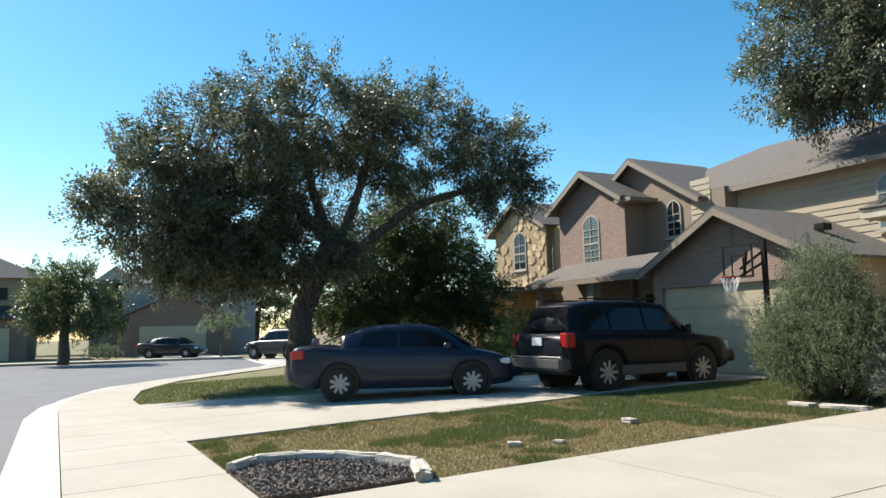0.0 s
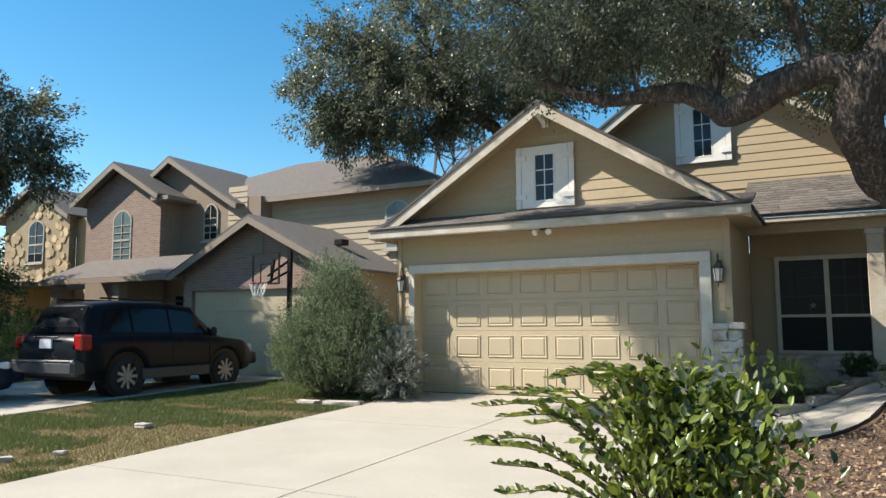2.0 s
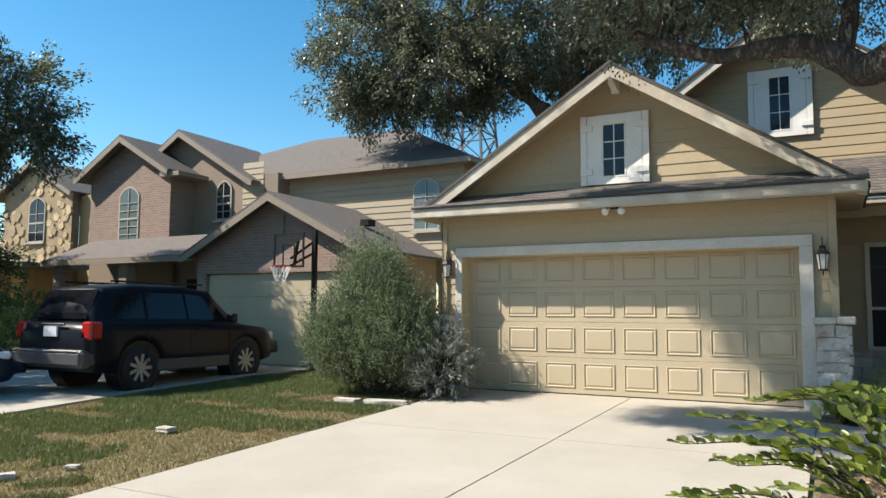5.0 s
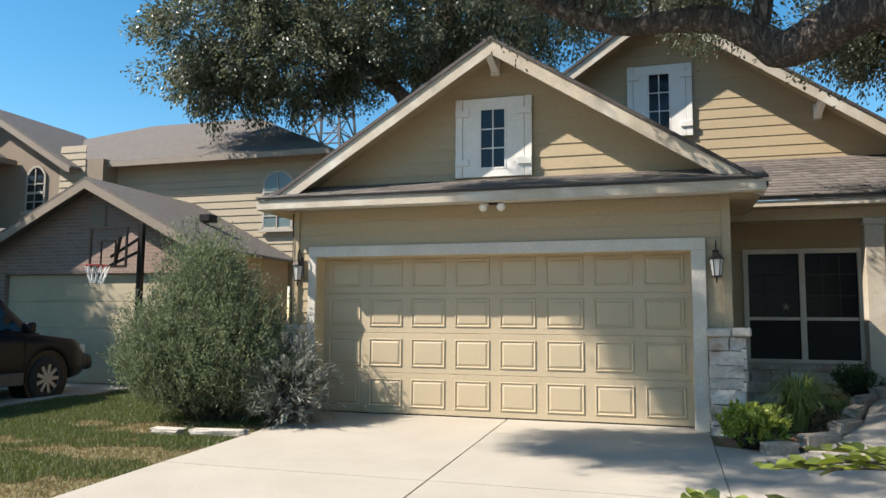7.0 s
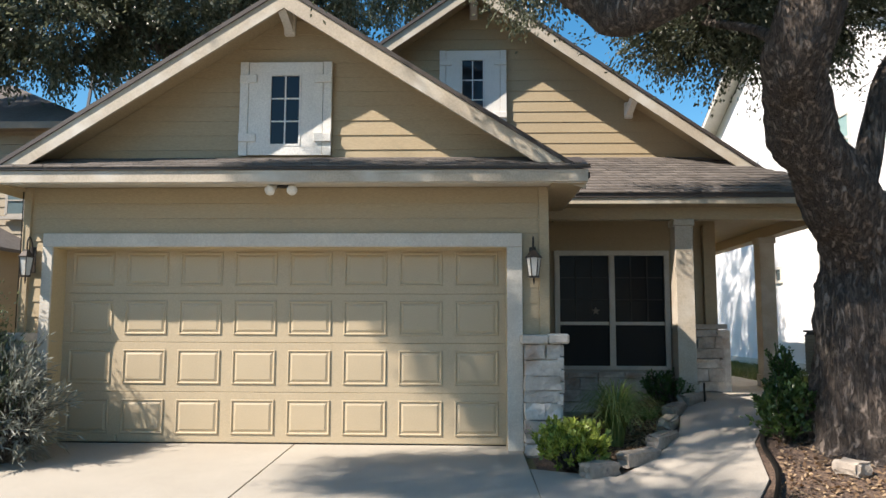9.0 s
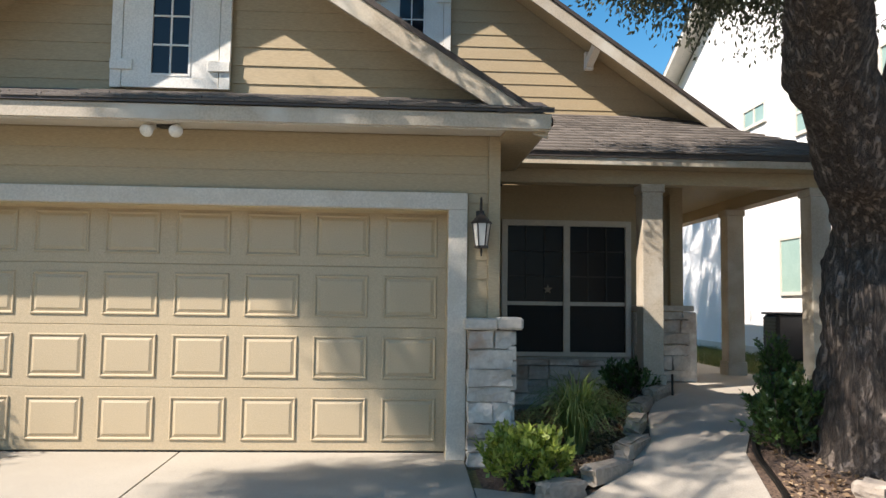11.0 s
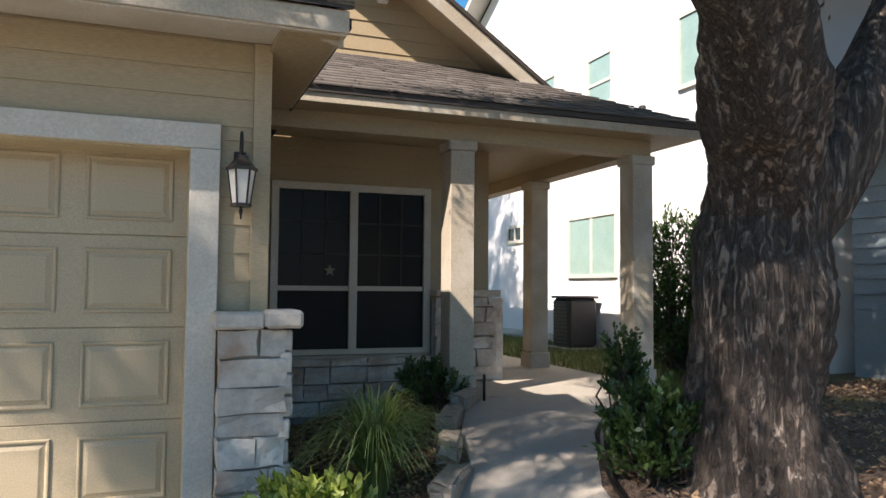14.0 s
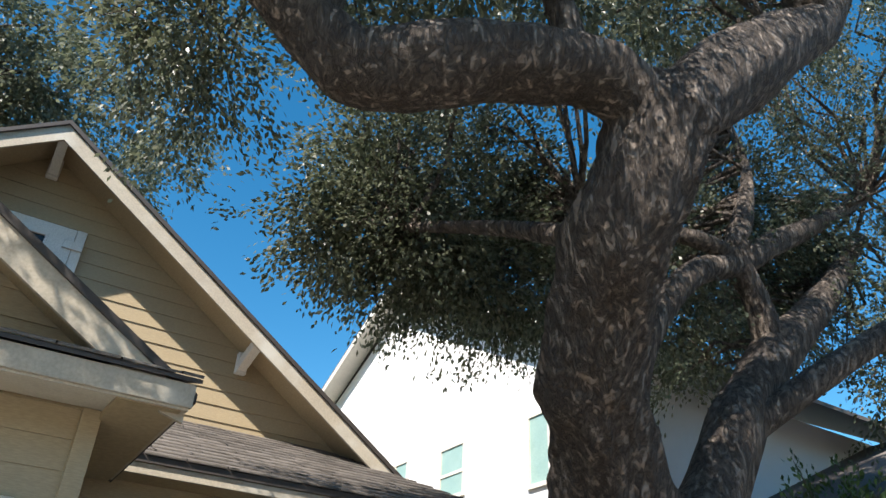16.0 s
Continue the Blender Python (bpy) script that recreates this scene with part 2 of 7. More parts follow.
M_ROCK = surf("garden_edging_stone", (0.38, 0.33, 0.27), (0.24, 0.20, 0.165), 4, 0.9, 0.6, 25, depth=0.02, vary=0.15)
M_PALEROCK = surf("white_edging_stone", (0.52, 0.47, 0.41), (0.38, 0.34, 0.29), 4, 0.9, 0.5, 25, depth=0.02)
L_OAK = leafy("oak_leaf", (0.045, 0.056, 0.031), (0.17, 0.18, 0.12), 0.40)
L_OAKFAR = leafy("distant_oak_leaf", (0.035, 0.055, 0.022), (0.10, 0.125, 0.05), 0.45)
L_SAGE = leafy("grey_green_sage_leaf", (0.075, 0.10, 0.055), (0.19, 0.225, 0.13), 0.6)
L_SILVER = leafy("silver_sage_leaf", (0.16, 0.175, 0.15), (0.33, 0.34, 0.30), 0.6)
L_LAUREL = leafy("glossy_shrub_leaf", (0.03, 0.048, 0.013), (0.20, 0.24, 0.05), 0.3, 0.3)
L_LIME = leafy("lime_shrub_leaf", (0.13, 0.19, 0.035), (0.42, 0.47, 0.12), 0.4)
L_DARK = leafy("dark_shrub_leaf", (0.03, 0.06, 0.018), (0.09, 0.15, 0.045), 0.35)
L_BLADE = leafy("grass_blade", (0.08, 0.15, 0.04), (0.30, 0.34, 0.13), 0.4)
L_LAWN = leafy("lawn_blade", (0.06, 0.085, 0.024), (0.14, 0.16, 0.055), 0.6, 0.25)
L_DRY = leafy("dry_lawn_blade", (0.16, 0.13, 0.055), (0.27, 0.21, 0.11), 0.7, 0.25)
L_GRAVEL = leafy("dark_gravel_chip", (0.05, 0.042, 0.036), (0.17, 0.14, 0.12), 0.7, 0.0)
L_LITTER = leafy("fallen_leaf", (0.14, 0.08, 0.04), (0.42, 0.30, 0.18), 0.7, 0.1)


# ---- mesh helpers ----
def mesh_ob(name, bm, mat, parent=None, label="", smooth=False):
    me = bpy.data.meshes.new(name)
    bm.to_mesh(me)
    bm.free()
    if mat:
        me.materials.append(mat)
    if smooth:
        me.shade_smooth()
    ob = new(name, me)
    ob.parent = parent
    return tagged(ob, label)


def part(name, bm, mat, parent, label="", smooth=False):
    return mesh_ob(name, bm, mat, parent, label, smooth)


def thing(name, at, label, category, group="", kind="", turn=0.0):
    ob = new(name)
    ob.empty_display_size = 0.1
    ob.matrix_world = pose(*at, 0, 0, turn)
    return tagged(ob, label, category, group, kind)


def box(bm, x0, x1, y0, y1, z0, z1, bevel=0.0, m=None):
    vs = [bm.verts.new(Vector((x, y, z))) for x in (x0, x1) for y in (y0, y1) for z in (z0, z1)]
    fs = [bm.faces.new([vs[i] for i in f]) for f in ((0, 1, 3, 2), (4, 6, 7, 5), (0, 4, 5, 1), (2, 3, 7, 6), (0, 2, 6, 4), (1, 5, 7, 3))]
    if bevel:
        es = list({e for f in fs for e in f.edges})
        r = bmesh.ops.bevel(bm, geom=es, offset=bevel, segments=1, affect="EDGES")
        vs = list({v for f in r["faces"] for v in f.verts} | {v for v in vs if v.is_valid})
    if m is not None:
        bmesh.ops.transform(bm, matrix=m, verts=[v for v in vs if v.is_valid])
    return bm


def boxes(*rows, bevel=0.0):
    bm = bmesh.new()
    for r in rows:
        box(bm, *r, bevel=bevel)
    return bm


def prism(bm, pts, vec):
    """A flat polygon pts pushed along vec into a solid."""
    a = [bm.verts.new(Vector(p)) for p in pts]
    b = [bm.verts.new(Vector(p) + Vector(vec)) for p in pts]
    bm.faces.new(a)
    bm.faces.new(b[::-1])
    n = len(a)
    for i in range(n):
        bm.faces.new((a[i], b[i], b[(i + 1) % n], a[(i + 1) % n]))
    bmesh.ops.recalc_face_normals(bm, faces=bm.faces[:])
    return bm


def beam(bm, a, b, w, h, up=(0, 0, 1), bevel=0.0):
    """A bar from a to b, w wide and h high, its top along the line a-b."""
    a, b, up = Vector(a), Vector(b), Vector(up)
    d = (b - a).normalized()
    side = d.cross(up).normalized() * (w / 2)
    top = side.cross(d).normalized() * h
    vs = [a - side, a + side, a + side - top, a - side - top]
    return prism(bm, vs, b - a)


def tube(bm, pts, radii, seg=8, cap=True, rough=0.0, rng=None, freq=1.6):
    """A tapered tube along points, with a knotty surface when rough is given."""
    rings, prev = [], None
    for i, p in enumerate(pts):
        p = Vector(p)
        d = (Vector(pts[min(i + 1, len(pts) - 1)]) - Vector(pts[max(i - 1, 0)])).normalized()
        if prev is None:
            u = d.orthogonal().normalized()
        else:
            u = (prev - d * prev.dot(d)).normalized()
        prev = u
        v = d.cross(u)
        ring = []
        for k in range(seg):
            a = 2 * math.pi * k / seg
            dirn = u * math.cos(a) + v * math.sin(a)
            r = radii[i]
            if rough:
                q = p + dirn * r
                r *= 1 + rough * noise.noise(q * freq) + rough * 0.6 * noise.noise(Vector((a * 2.2, q.z * 1.3, i * 0.05))) + rough * 0.45 * noise.noise(Vector((q.x * 7, q.y * 7, q.z * 2.2)))
            if rough and seg > 80:
                # deep furrows that run along the limb, and burls
                along = i * 0.11
                r += radii[i] * (0.10 * abs(noise.noise(Vector((math.cos(a) * 3.4, math.sin(a) * 3.4, along * 1.1)))) + 0.10 * abs(noise.noise(Vector((math.cos(a) * 8, math.sin(a) * 8, along * 2.2)))) - 0.06)
            ring.append(bm.verts.new(p + dirn * r))
        rings.append(ring)
    for a, b in zip(rings, rings[1:]):
        for k in range(seg):
            bm.faces.new((a[k], a[(k + 1) % seg], b[(k + 1) % seg], b[k]))
    if cap:
        bm.faces.new(rings[0][::-1])
        bm.faces.new(rings[-1])
    return bm


def smooth_path(pts, radii, per=5):
    """Catmull-Rom through points and radii."""
    P = [Vector(p) for p in pts]
    P = [P[0] * 2 - P[1]] + P + [P[-1] * 2 - P[-2]]
    R = [radii[0]] + list(radii) + [radii[-1]]
    out, rad = [], []
    for i in range(1, len(P) - 2):
        for k in range(per):
            t = k / per
            a, b, c, d = P[i - 1], P[i], P[i + 1], P[i + 2]
            out.append(0.5 * ((2 * b) + (c - a) * t + (2 * a - 5 * b + 4 * c - d) * t * t + (3 * b - a - 3 * c + d) * t ** 3))
            rad.append(R[i] + (R[i + 1] - R[i]) * t)
    out.append(P[-2])
    rad.append(R[-2])
    return out, rad


def raw_mesh(name, verts, faces, mat, parent=None, label="", kind=""):
    me = bpy.data.meshes.new(name)
    nv, k = len(verts), faces.shape[1]
    me.vertices.add(nv)
    me.vertices.foreach_set("co", np.asarray(verts, dtype=np.float32).ravel())
    me.loops.add(faces.size)
    me.loops.foreach_set("vertex_index", faces.ravel().astype(np.int32))
    me.polygons.add(len(faces))
    me.polygons.foreach_set("loop_start", np.arange(0, faces.size, k, dtype=np.int32))
    me.update(calc_edges=True)
    me.materials.append(mat)
    ob = new(name, me)
    ob.parent = parent
    return tagged(ob, label, kind=kind)


def leaf_mesh(name, centres, length, width, mat, parent, rng, along=None, droop=0.0, label="", kind="", up=0.3):
    """Four-cornered folded leaves at the centres, pointing along the given directions or at random."""
    n = len(centres)
    d = rng.normal(size=(n, 3)) if along is None else along + 0.45 * rng.normal(size=(n, 3))
    d[:, 2] -= droop
    d /= np.linalg.norm(d, axis=1)[:, None] + 1e-9
    nrm = rng.normal(size=(n, 3))
    nrm[:, 2] = np.abs(nrm[:, 2]) + up
    s = np.cross(d, nrm)
    s /= np.linalg.norm(s, axis=1)[:, None] + 1e-9
    w = np.cross(s, d)
    L = (length * rng.uniform(0.65, 1.25, n))[:, None]
    W = (width * rng.uniform(0.7, 1.2, n))[:, None]
    base, tip = centres, centres + d * L
    mid = centres + d * L * 0.5
    v = np.stack([base, mid + s * W * 0.5 + w * W * 0.15, tip, mid - s * W * 0.5 + w * W * 0.15], axis=1).reshape(-1, 3)
    f = np.arange(n * 4).reshape(n, 4)
    return raw_mesh(name, v, f, mat, parent, label, kind)


# ---- the lie of the land ----
def road_edge(x):
    """The y of the kerb's face: the road lies on its lower side."""
    xs = [-200, -60, -47, -30, -25, -21.4, -18.4, -15.5, -12.5, 60]
    ys = [4.0, 1.6, 0.6, -1.7, -3.8, -6.8, -9.85, -11.12, -11.6, -11.6]
    return float(np.interp(x, xs, ys))


def step01(a, b, x):
    t = min(1, max(0, (x - a) / (b - a)))
    return t * t * (3 - 2 * t)


def lie(x, y):
    z = -0.03 * min(12.0, max(0.0, -y))
    z = z * (1 - step01(-18, -40, x)) - 0.3 * step01(-18, -40, x)
    z += 0.38 * step01(5.6, 7.6, x) * step01(-4.5, 0.8, y)
    return z


def sheet(bm, xs, ys, zf, thick=0.0):
    """A surface over a grid of xs and ys."""
    g = [[bm.verts.new((x, y, zf(x, y))) for y in ys] for x in xs]
    for i in range(len(xs) - 1):
        for j in range(len(ys) - 1):
            bm.faces.new((g[i][j], g[i + 1][j], g[i + 1][j + 1], g[i][j + 1]))
    return bm


def span(a, b, n):
    return [a + (b - a) * i / n for i in range(n + 1)]


def ground_z(x, y):
    e = road_edge(x)
    z = lie(x, y)
    if y < e - 0.1 and x > -46.5:
        return z - 0.30
    return z - 0.03


bm = bmesh.new()
gx = [-900, -400, -200, -120, -80] + span(-60, -20, 20) + span(-19, 14, 66) + [16, 20, 30, 50, 100, 200, 400, 900]
gy = [-900, -400, -150, -80, -50, -35, -25, -20, -16] + span(-13.5, 8, 86) + [9, 10, 12, 15, 20, 30, 45, 70, 120, 300, 900]
sheet(bm, gx, gy, ground_z)
ground = mesh_ob("ground", bm, M_GRASSG)
tagged(ground, "patchy soil under green and dry lawn grass", kind="structure")

bm = bmesh.new()
g = []
rx = span(-46, -18, 28) + span(-17, 10, 27) + [15, 25, 60, 150]
rows_ = []
for x in rx:
    e = road_edge(x) - 0.02
    rows_.append([bm.verts.new((x, y, lie(x, max(y, -12)) - 0.13)) for k, y in enumerate((e, e - 1, e - 3, e - 8, -25, -60))])
for a, b in zip(rows_, rows_[1:]):
    for k in range(5):
        bm.faces.new((a[k + 1], b[k + 1], b[k], a[k]))
tagged(mesh_ob("road", bm, M_ASPHALT), "worn grey asphalt street curving away beside the kerb", kind="structure")


def strip(name, xs, off0, off1, rise, mat, label, thick=0.15, gap=0.0, piece="", parent=None):
    """A band that follows the kerb, from off0 to off1 metres behind the road's edge."""
    made = []
    for i, (a, b) in enumerate(zip(xs, xs[1:])):
        bm = bmesh.new()
        a += gap
        pts = []
        for x, o in ((a, off0), (b, off0), (b, off1), (a, off1)):
            y = road_edge(x) + o
            pts.append((x, y, lie(x, y) + rise))
        top = [bm.verts.new(p) for p in pts]
        low = [bm.verts.new((p[0], p[1], p[2] - thick)) for p in pts]
        bm.faces.new(top)
        for k in range(4):
            bm.faces.new((low[k], low[(k + 1) % 4], top[(k + 1) % 4], top[k]))
        made.append(mesh_ob(piece, bm, mat, parent))
    return made


kerb = thing("kerb", (0, 0, 0), "pale concrete kerb along the asphalt street", "kerb", kind="structure")
strip("kerb", span(-46, -18, 16) + span(-17, 12, 10), -0.25, 0.0, 0.0, M_KERB, "", 0.2, 0.012, "kerb_stone", kerb)
strip("gutter", span(-46, -18, 16) + span(-17, 12, 10), -0.62, -0.254, -0.115, M_KERB, "", 0.2, 0.012, "gutter_slab", kerb)
walk_ = thing("pavement", (0, 0, 0), "pale concrete pavement slabs beside the kerb", "pavement", kind="structure")
strip("pavement", span(-46, -20, 15) + span(-18.5, 12, 20), 0.012, 1.55, 0.004, M_CONC, "", 0.12, 0.015, "paving_slab", walk_)


def slab(name, corners, parent, mat, rise=0.006, thick=0.12, n=8, zf=lie):
    """A concrete slab on the land: four corners in order, cut into n by n."""
    bm = bmesh.new()
    A, B, C, D = [Vector((*c, 0)) for c in corners]
    g = []
    for i in range(n + 1):
        row = []
        for j in range(n + 1):
            u, v = i / n, j / n
            p = A.lerp(B, u).lerp(D.lerp(C, u), v)
            row.append(bm.verts.new((p.x, p.y, zf(p.x, p.y) + rise)))
        g.append(row)
    for i in range(n):
        for j in range(n):
            bm.faces.new((g[i][j], g[i + 1][j], g[i + 1][j + 1], g[i][j + 1]))
    rim = [g[i][0] for i in range(n + 1)] + [g[n][j] for j in range(1, n + 1)] + [g[i][n] for i in range(n - 1, -1, -1)] + [g[0][j] for j in range(n - 1, 0, -1)]
    low = [bm.verts.new((v.co.x, v.co.y, v.co.z - thick)) for v in rim]
    k = len(rim)
    for i in range(k):
        bm.faces.new((rim[i], low[i], low[(i + 1) % k], rim[(i + 1) % k]))
    bmesh.ops.recalc_face_normals(bm, faces=bm.faces[:])
    return part(name, bm, mat, parent)


drive = thing("driveway", (0, 0, 0), "pale concrete driveway before the tan house's garage", "driveway", kind="structure")
for xa, xb in ((-0.02, 2.595), (2.612, 5.02)):
    for ya, yb in ((-3.35, -0.02), (-6.7, -3.365), (-10.15, -6.715)):
        slab("driveway_slab", ((xa, ya), (xb, ya), (xb, yb), (xa, yb)), drive, M_CONC, n=6)
nbdrive = thing("driveway", (0, 0, 0), "pale concrete driveway under the two parked cars", "driveway", kind="structure")
for xa, xb in ((-9.6, -7.2), (-7.18, -4.7)):
    for ya, yb in ((-2.2, 2.3), (-6.1, -2.215), (-10.15, -6.115)):
        f = 1.0 if ya < -6 else 0.0
        slab("driveway_slab", ((xa - 1.4 * f * (xa < -9), ya), (xb + 0.2 * f * (xb > -5), ya), (xb, yb), (xa, yb)), nbdrive, M_CONC, n=6)

farp = thing("far_pavement", (0, 0, 0), "pale concrete pavement and driveway across the street", "pavement", kind="structure")
for ya, yb in ((-60, -30), (-30, -20), (-20, -12), (-12, -6), (-6, 0)):
    slab("paving_slab", ((-48.5, ya), (-46.3, ya), (-46.3, yb), (-48.5, yb)), farp, M_CONC, n=3)
slab("driveway_slab", ((-56, -6.2), (-48.52, -6.2), (-48.52, -0.8), (-56, -0.8)), farp, M_CONC, n=3)


# ---- own house ----
house = thing("house", (2.5, 0, 0), "tan lap-sided house with a cream double garage door and stone piers", "house")
house.matrix_world = Matrix.Identity(4)
WY, GY = -0.27, -0.17          # front wall plane, gable wall plane

# walls: solid backing behind the boards
for b_ in ((-0.33, -0.07, WY + 0.03, 0.12, -0.05, 2.80), (4.95, 5.30, WY + 0.03, 0.12, -0.05, 2.80), (-0.07, 4.95, WY + 0.03, 0.12, 2.16, 2.80)):
    part("wall", boxes(b_), M_SIDING, house)
for b_ in ((-0.33, -0.13, 0.12, 9.0, -0.1, 2.9), (5.10, 5.30, 0.12, 2.55, -0.1, 2.9), (5.302, 8.0, 2.60, 2.80, 0.0, 3.0), (7.80, 8.0, 2.80, 9.0, 0.0, 3.0), (-0.13, 7.8, 8.8, 9.0, 0, 3.0)):
    part("wall", boxes(b_), M_SIDING, house)
part("garage_ceiling", boxes((-0.1, 5.1, 0.15, 8.7, 2.5, 2.56)), M_SIDING, house)

gar = part("garage_door", boxes((0.0, 4.88, 0.0, 0.05, 0.012, 2.15)), M_DOOR, house, "cream raised-panel double garage door, closed")
for r in range(4):
    part("door_section", boxes((0.0, 4.88, -0.012, -0.001, 0.02 + 0.5325 * r, 0.02 + 0.5325 * r + 0.528), bevel=0.003), M_DOOR, gar)


def door_panel_mesh():
    """A raised panel within a moulded groove."""
    bm = bmesh.new()
    w, h = 0.235, 0.185
    loops = []
    for inset, y in ((0, -0.002), (0.006, -0.010), (0.014, -0.010), (0.026, 0.0025), (0.038, -0.001), (0.055, -0.008)):
        loops.append([bm.verts.new((sx * (w - inset), y, sz * (h - inset))) for sx, sz in ((-1, -1), (1, -1), (1, 1), (-1, 1))])
    for a, b in zip(loops, loops[1:]):
        for k in range(4):
            bm.faces.new((a[k], a[(k + 1) % 4], b[(k + 1) % 4], b[k]))
    bm.faces.new(loops[-1])
    me = bpy.data.meshes.new("door_panel")
    bm.to_mesh(me)
    bm.free()
    me.materials.append(M_DOOR)
    return me


PANEL = door_panel_mesh()
for r in range(4):
    for c in range(8):
        ob = new("door_panel", PANEL)
        ob.location = (0.325 + 0.604 * c, -0.0145, 0.02 + 0.5325 * r + 0.268)
        ob.parent = gar
part("door_seal", boxes((0.0, 4.88, -0.015, 0.03, 0.0, 0.014)), M_BLACK, gar)
part("door_catch", boxes((0.63, 0.67, -0.05, -0.012, 0.03, 0.10), bevel=0.008), M_DOOR, gar)

part("door_jamb", boxes((-0.09, 0.012, WY - 0.005, -0.012, 0.0, 2.16)), M_JAMB, house)
part("door_jamb", boxes((4.868, 4.96, WY - 0.005, -0.012, 0.0, 2.16)), M_JAMB, house)
part("door_jamb", boxes((0.012, 4.868, WY - 0.005, -0.012, 2.09, 2.16)), M_JAMB, house)
part("door_trim", boxes((-0.10, 0.012, WY - 0.035, WY - 0.006, 0.0, 2.10), bevel=0.004), M_TRIM, house, "weathered white door trim board")
part("door_trim", boxes((4.868, 5.03, WY - 0.035, WY - 0.006, 0.0, 2.10), bevel=0.004), M_TRIM, house, "weathered white door trim board")
part("door_trim", boxes((-0.10, 5.03, WY - 0.037, WY - 0.006, 2.102, 2.245), bevel=0.004), M_TRIM, house, "weathered white door trim board")
part("corner_board", boxes((5.21, 5.312, WY - 0.018, WY + 0.10, 1.18, 2.745), bevel=0.003), M_SIDING, house)
part("corner_board", boxes((-0.342, -0.26, WY - 0.018, WY + 0.10, 0.0, 2.745), bevel=0.003), M_SIDING, house)

# eaves: soffit, fascia, skirt of roof above it
EY = -0.73
bm = bmesh.new()
prism(bm, [(-0.65, EY, 2.70), (-0.65, EY, 2.73), (-0.65, WY, 2.79), (-0.65, WY, 2.75)], (6.3, 0, 0))
part("soffit", bm, M_TRIM, house)
part("fascia", boxes((-0.66, 5.66, EY - 0.025, EY, 2.71, 2.835), bevel=0.003), M_EAVE, house, "pale fascia board below the garage eave")
bm = bmesh.new()
prism(bm, [(-0.66, EY - 0.05, 2.838), (-0.66, EY - 0.05, 2.86), (-0.66, GY, 3.09), (-0.66, GY, 3.04)], (6.34, 0, 0))
part("eave_roof", bm, M_ROOFEDGE, house)
for sx, x0, x1 in ((-1, -0.62, -0.33), (1, 5.30, 5.62)):
    bm = bmesh.new()
    prism(bm, [(x0, EY + 0.02, 2.695), (x0, 1.08, 2.695), (x0, 1.08, 2.735), (x0, EY + 0.02, 2.735)], (x1 - x0, 0, 0))
    part("soffit", bm, M_SIDING, house)
    xe = 5.622 if sx > 0 else -0.645
    part("side_fascia", boxes((xe, xe + 0.024, EY + 0.002, 1.08, 2.71, 2.81)), M_EAVE, house)

# main gable
AX, AZ, SL = 2.53, 4.82, 0.635
bm = bmesh.new()
prism(bm, [(-0.40, GY + 0.02, 2.9), (5.40, GY + 0.02, 2.9), (AX, GY + 0.02, AZ - 0.06)], (0, 0.12, 0))
part("gable_wall", bm, M_SIDING, house)


def roof_pair(ax, az, sl, half, y0, y1, parent, mat, thick=0.05, name="roof"):
    for s in (-1, 1):
        bm = bmesh.new()
        prism(bm, [(ax, y0, az), (ax + s * half, y0, az - sl * half), (ax + s * half, y0, az - sl * half - thick), (ax, y0, az - thick)], (0, y1 - y0, 0))
        part(name, bm, mat, parent)


def barge(ax, az, sl, half, y0, parent, mat, high=0.17, thick=0.03, label=""):
    for s in (-1, 1):
        bm = bmesh.new()
        e = ax + s * half
        prism(bm, [(ax, y0, az - 0.03), (e, y0, az - sl * half - 0.03), (e, y0, az - sl * half - 0.03 - high * 0.9), (e - s * 0.12, y0, az - sl * (half - 0.12) - 0.03 - high * 1.15), (ax, y0, az - 0.03 - high * 1.2)], (0, -thick, 0))
        part("barge_board", bm, mat, parent, label)


roof_pair(AX, AZ, SL, 3.16, -0.68, 6.5, house, M_ROOFEDGE)
barge(AX, AZ, SL, 3.12, -0.63, house, M_EAVE, label="sunlit pale barge board with flaking paint")
bm = bmesh.new()
prism(bm, [(AX - 3.0, -0.60, AZ - 0.05 - SL * 3.0), (AX, -0.60, AZ - 0.052), (AX + 3.0, -0.60, AZ - 0.05 - SL * 3.0), (AX + 3.0, -0.60, AZ - 0.075 - SL * 3.0), (AX, -0.60, AZ - 0.079), (AX - 3.0, -0.60, AZ - 0.075 - SL * 3.0)], (0, 0.5, 0))
part("gable_soffit", bm, M_SIDING, house)


def brace(x, y0, y1, z, parent):
    bm = bmesh.new()
    prism(bm, [(x - 0.045, y1, z), (x - 0.045, y0, z + 0.34), (x - 0.045, y0, z + 0.20), (x - 0.045, y1 + 0.03, z - 0.16), (x - 0.045, y1, z - 0.18)], (0.09, 0, 0))
    part("eave_brace", bm, M_TRIM2, parent, "white-painted wooden eave brace")
    part("brace_foot", boxes((x - 0.06, x + 0.06, y1 - 0.04, y1 + 0.03, z - 0.24, z - 0.18), bevel=0.01), M_TRIM2, parent)


def brace2(x, yw, yo, ztop, drop, parent):
    """Knee brace: from the wall out to the barge board."""
    bm = bmesh.new()
    beam(bm, (x, yw + 0.0, ztop - drop), (x, yo, ztop), 0.09, 0.12, up=(0, 0.6, 1))
    part("eave_brace", bm, M_TRIM2, parent, "white-painted wooden eave brace")
    bm = bmesh.new()
    box(bm, x - 0.06, x + 0.06, yw - 0.07, yw, ztop - drop - 0.14, ztop - drop + 0.10, bevel=0.01)
    part("brace_foot", bm, M_TRIM2, parent)


brace2(2.49, GY, -0.60, AZ - 0.10, 0.12, house)


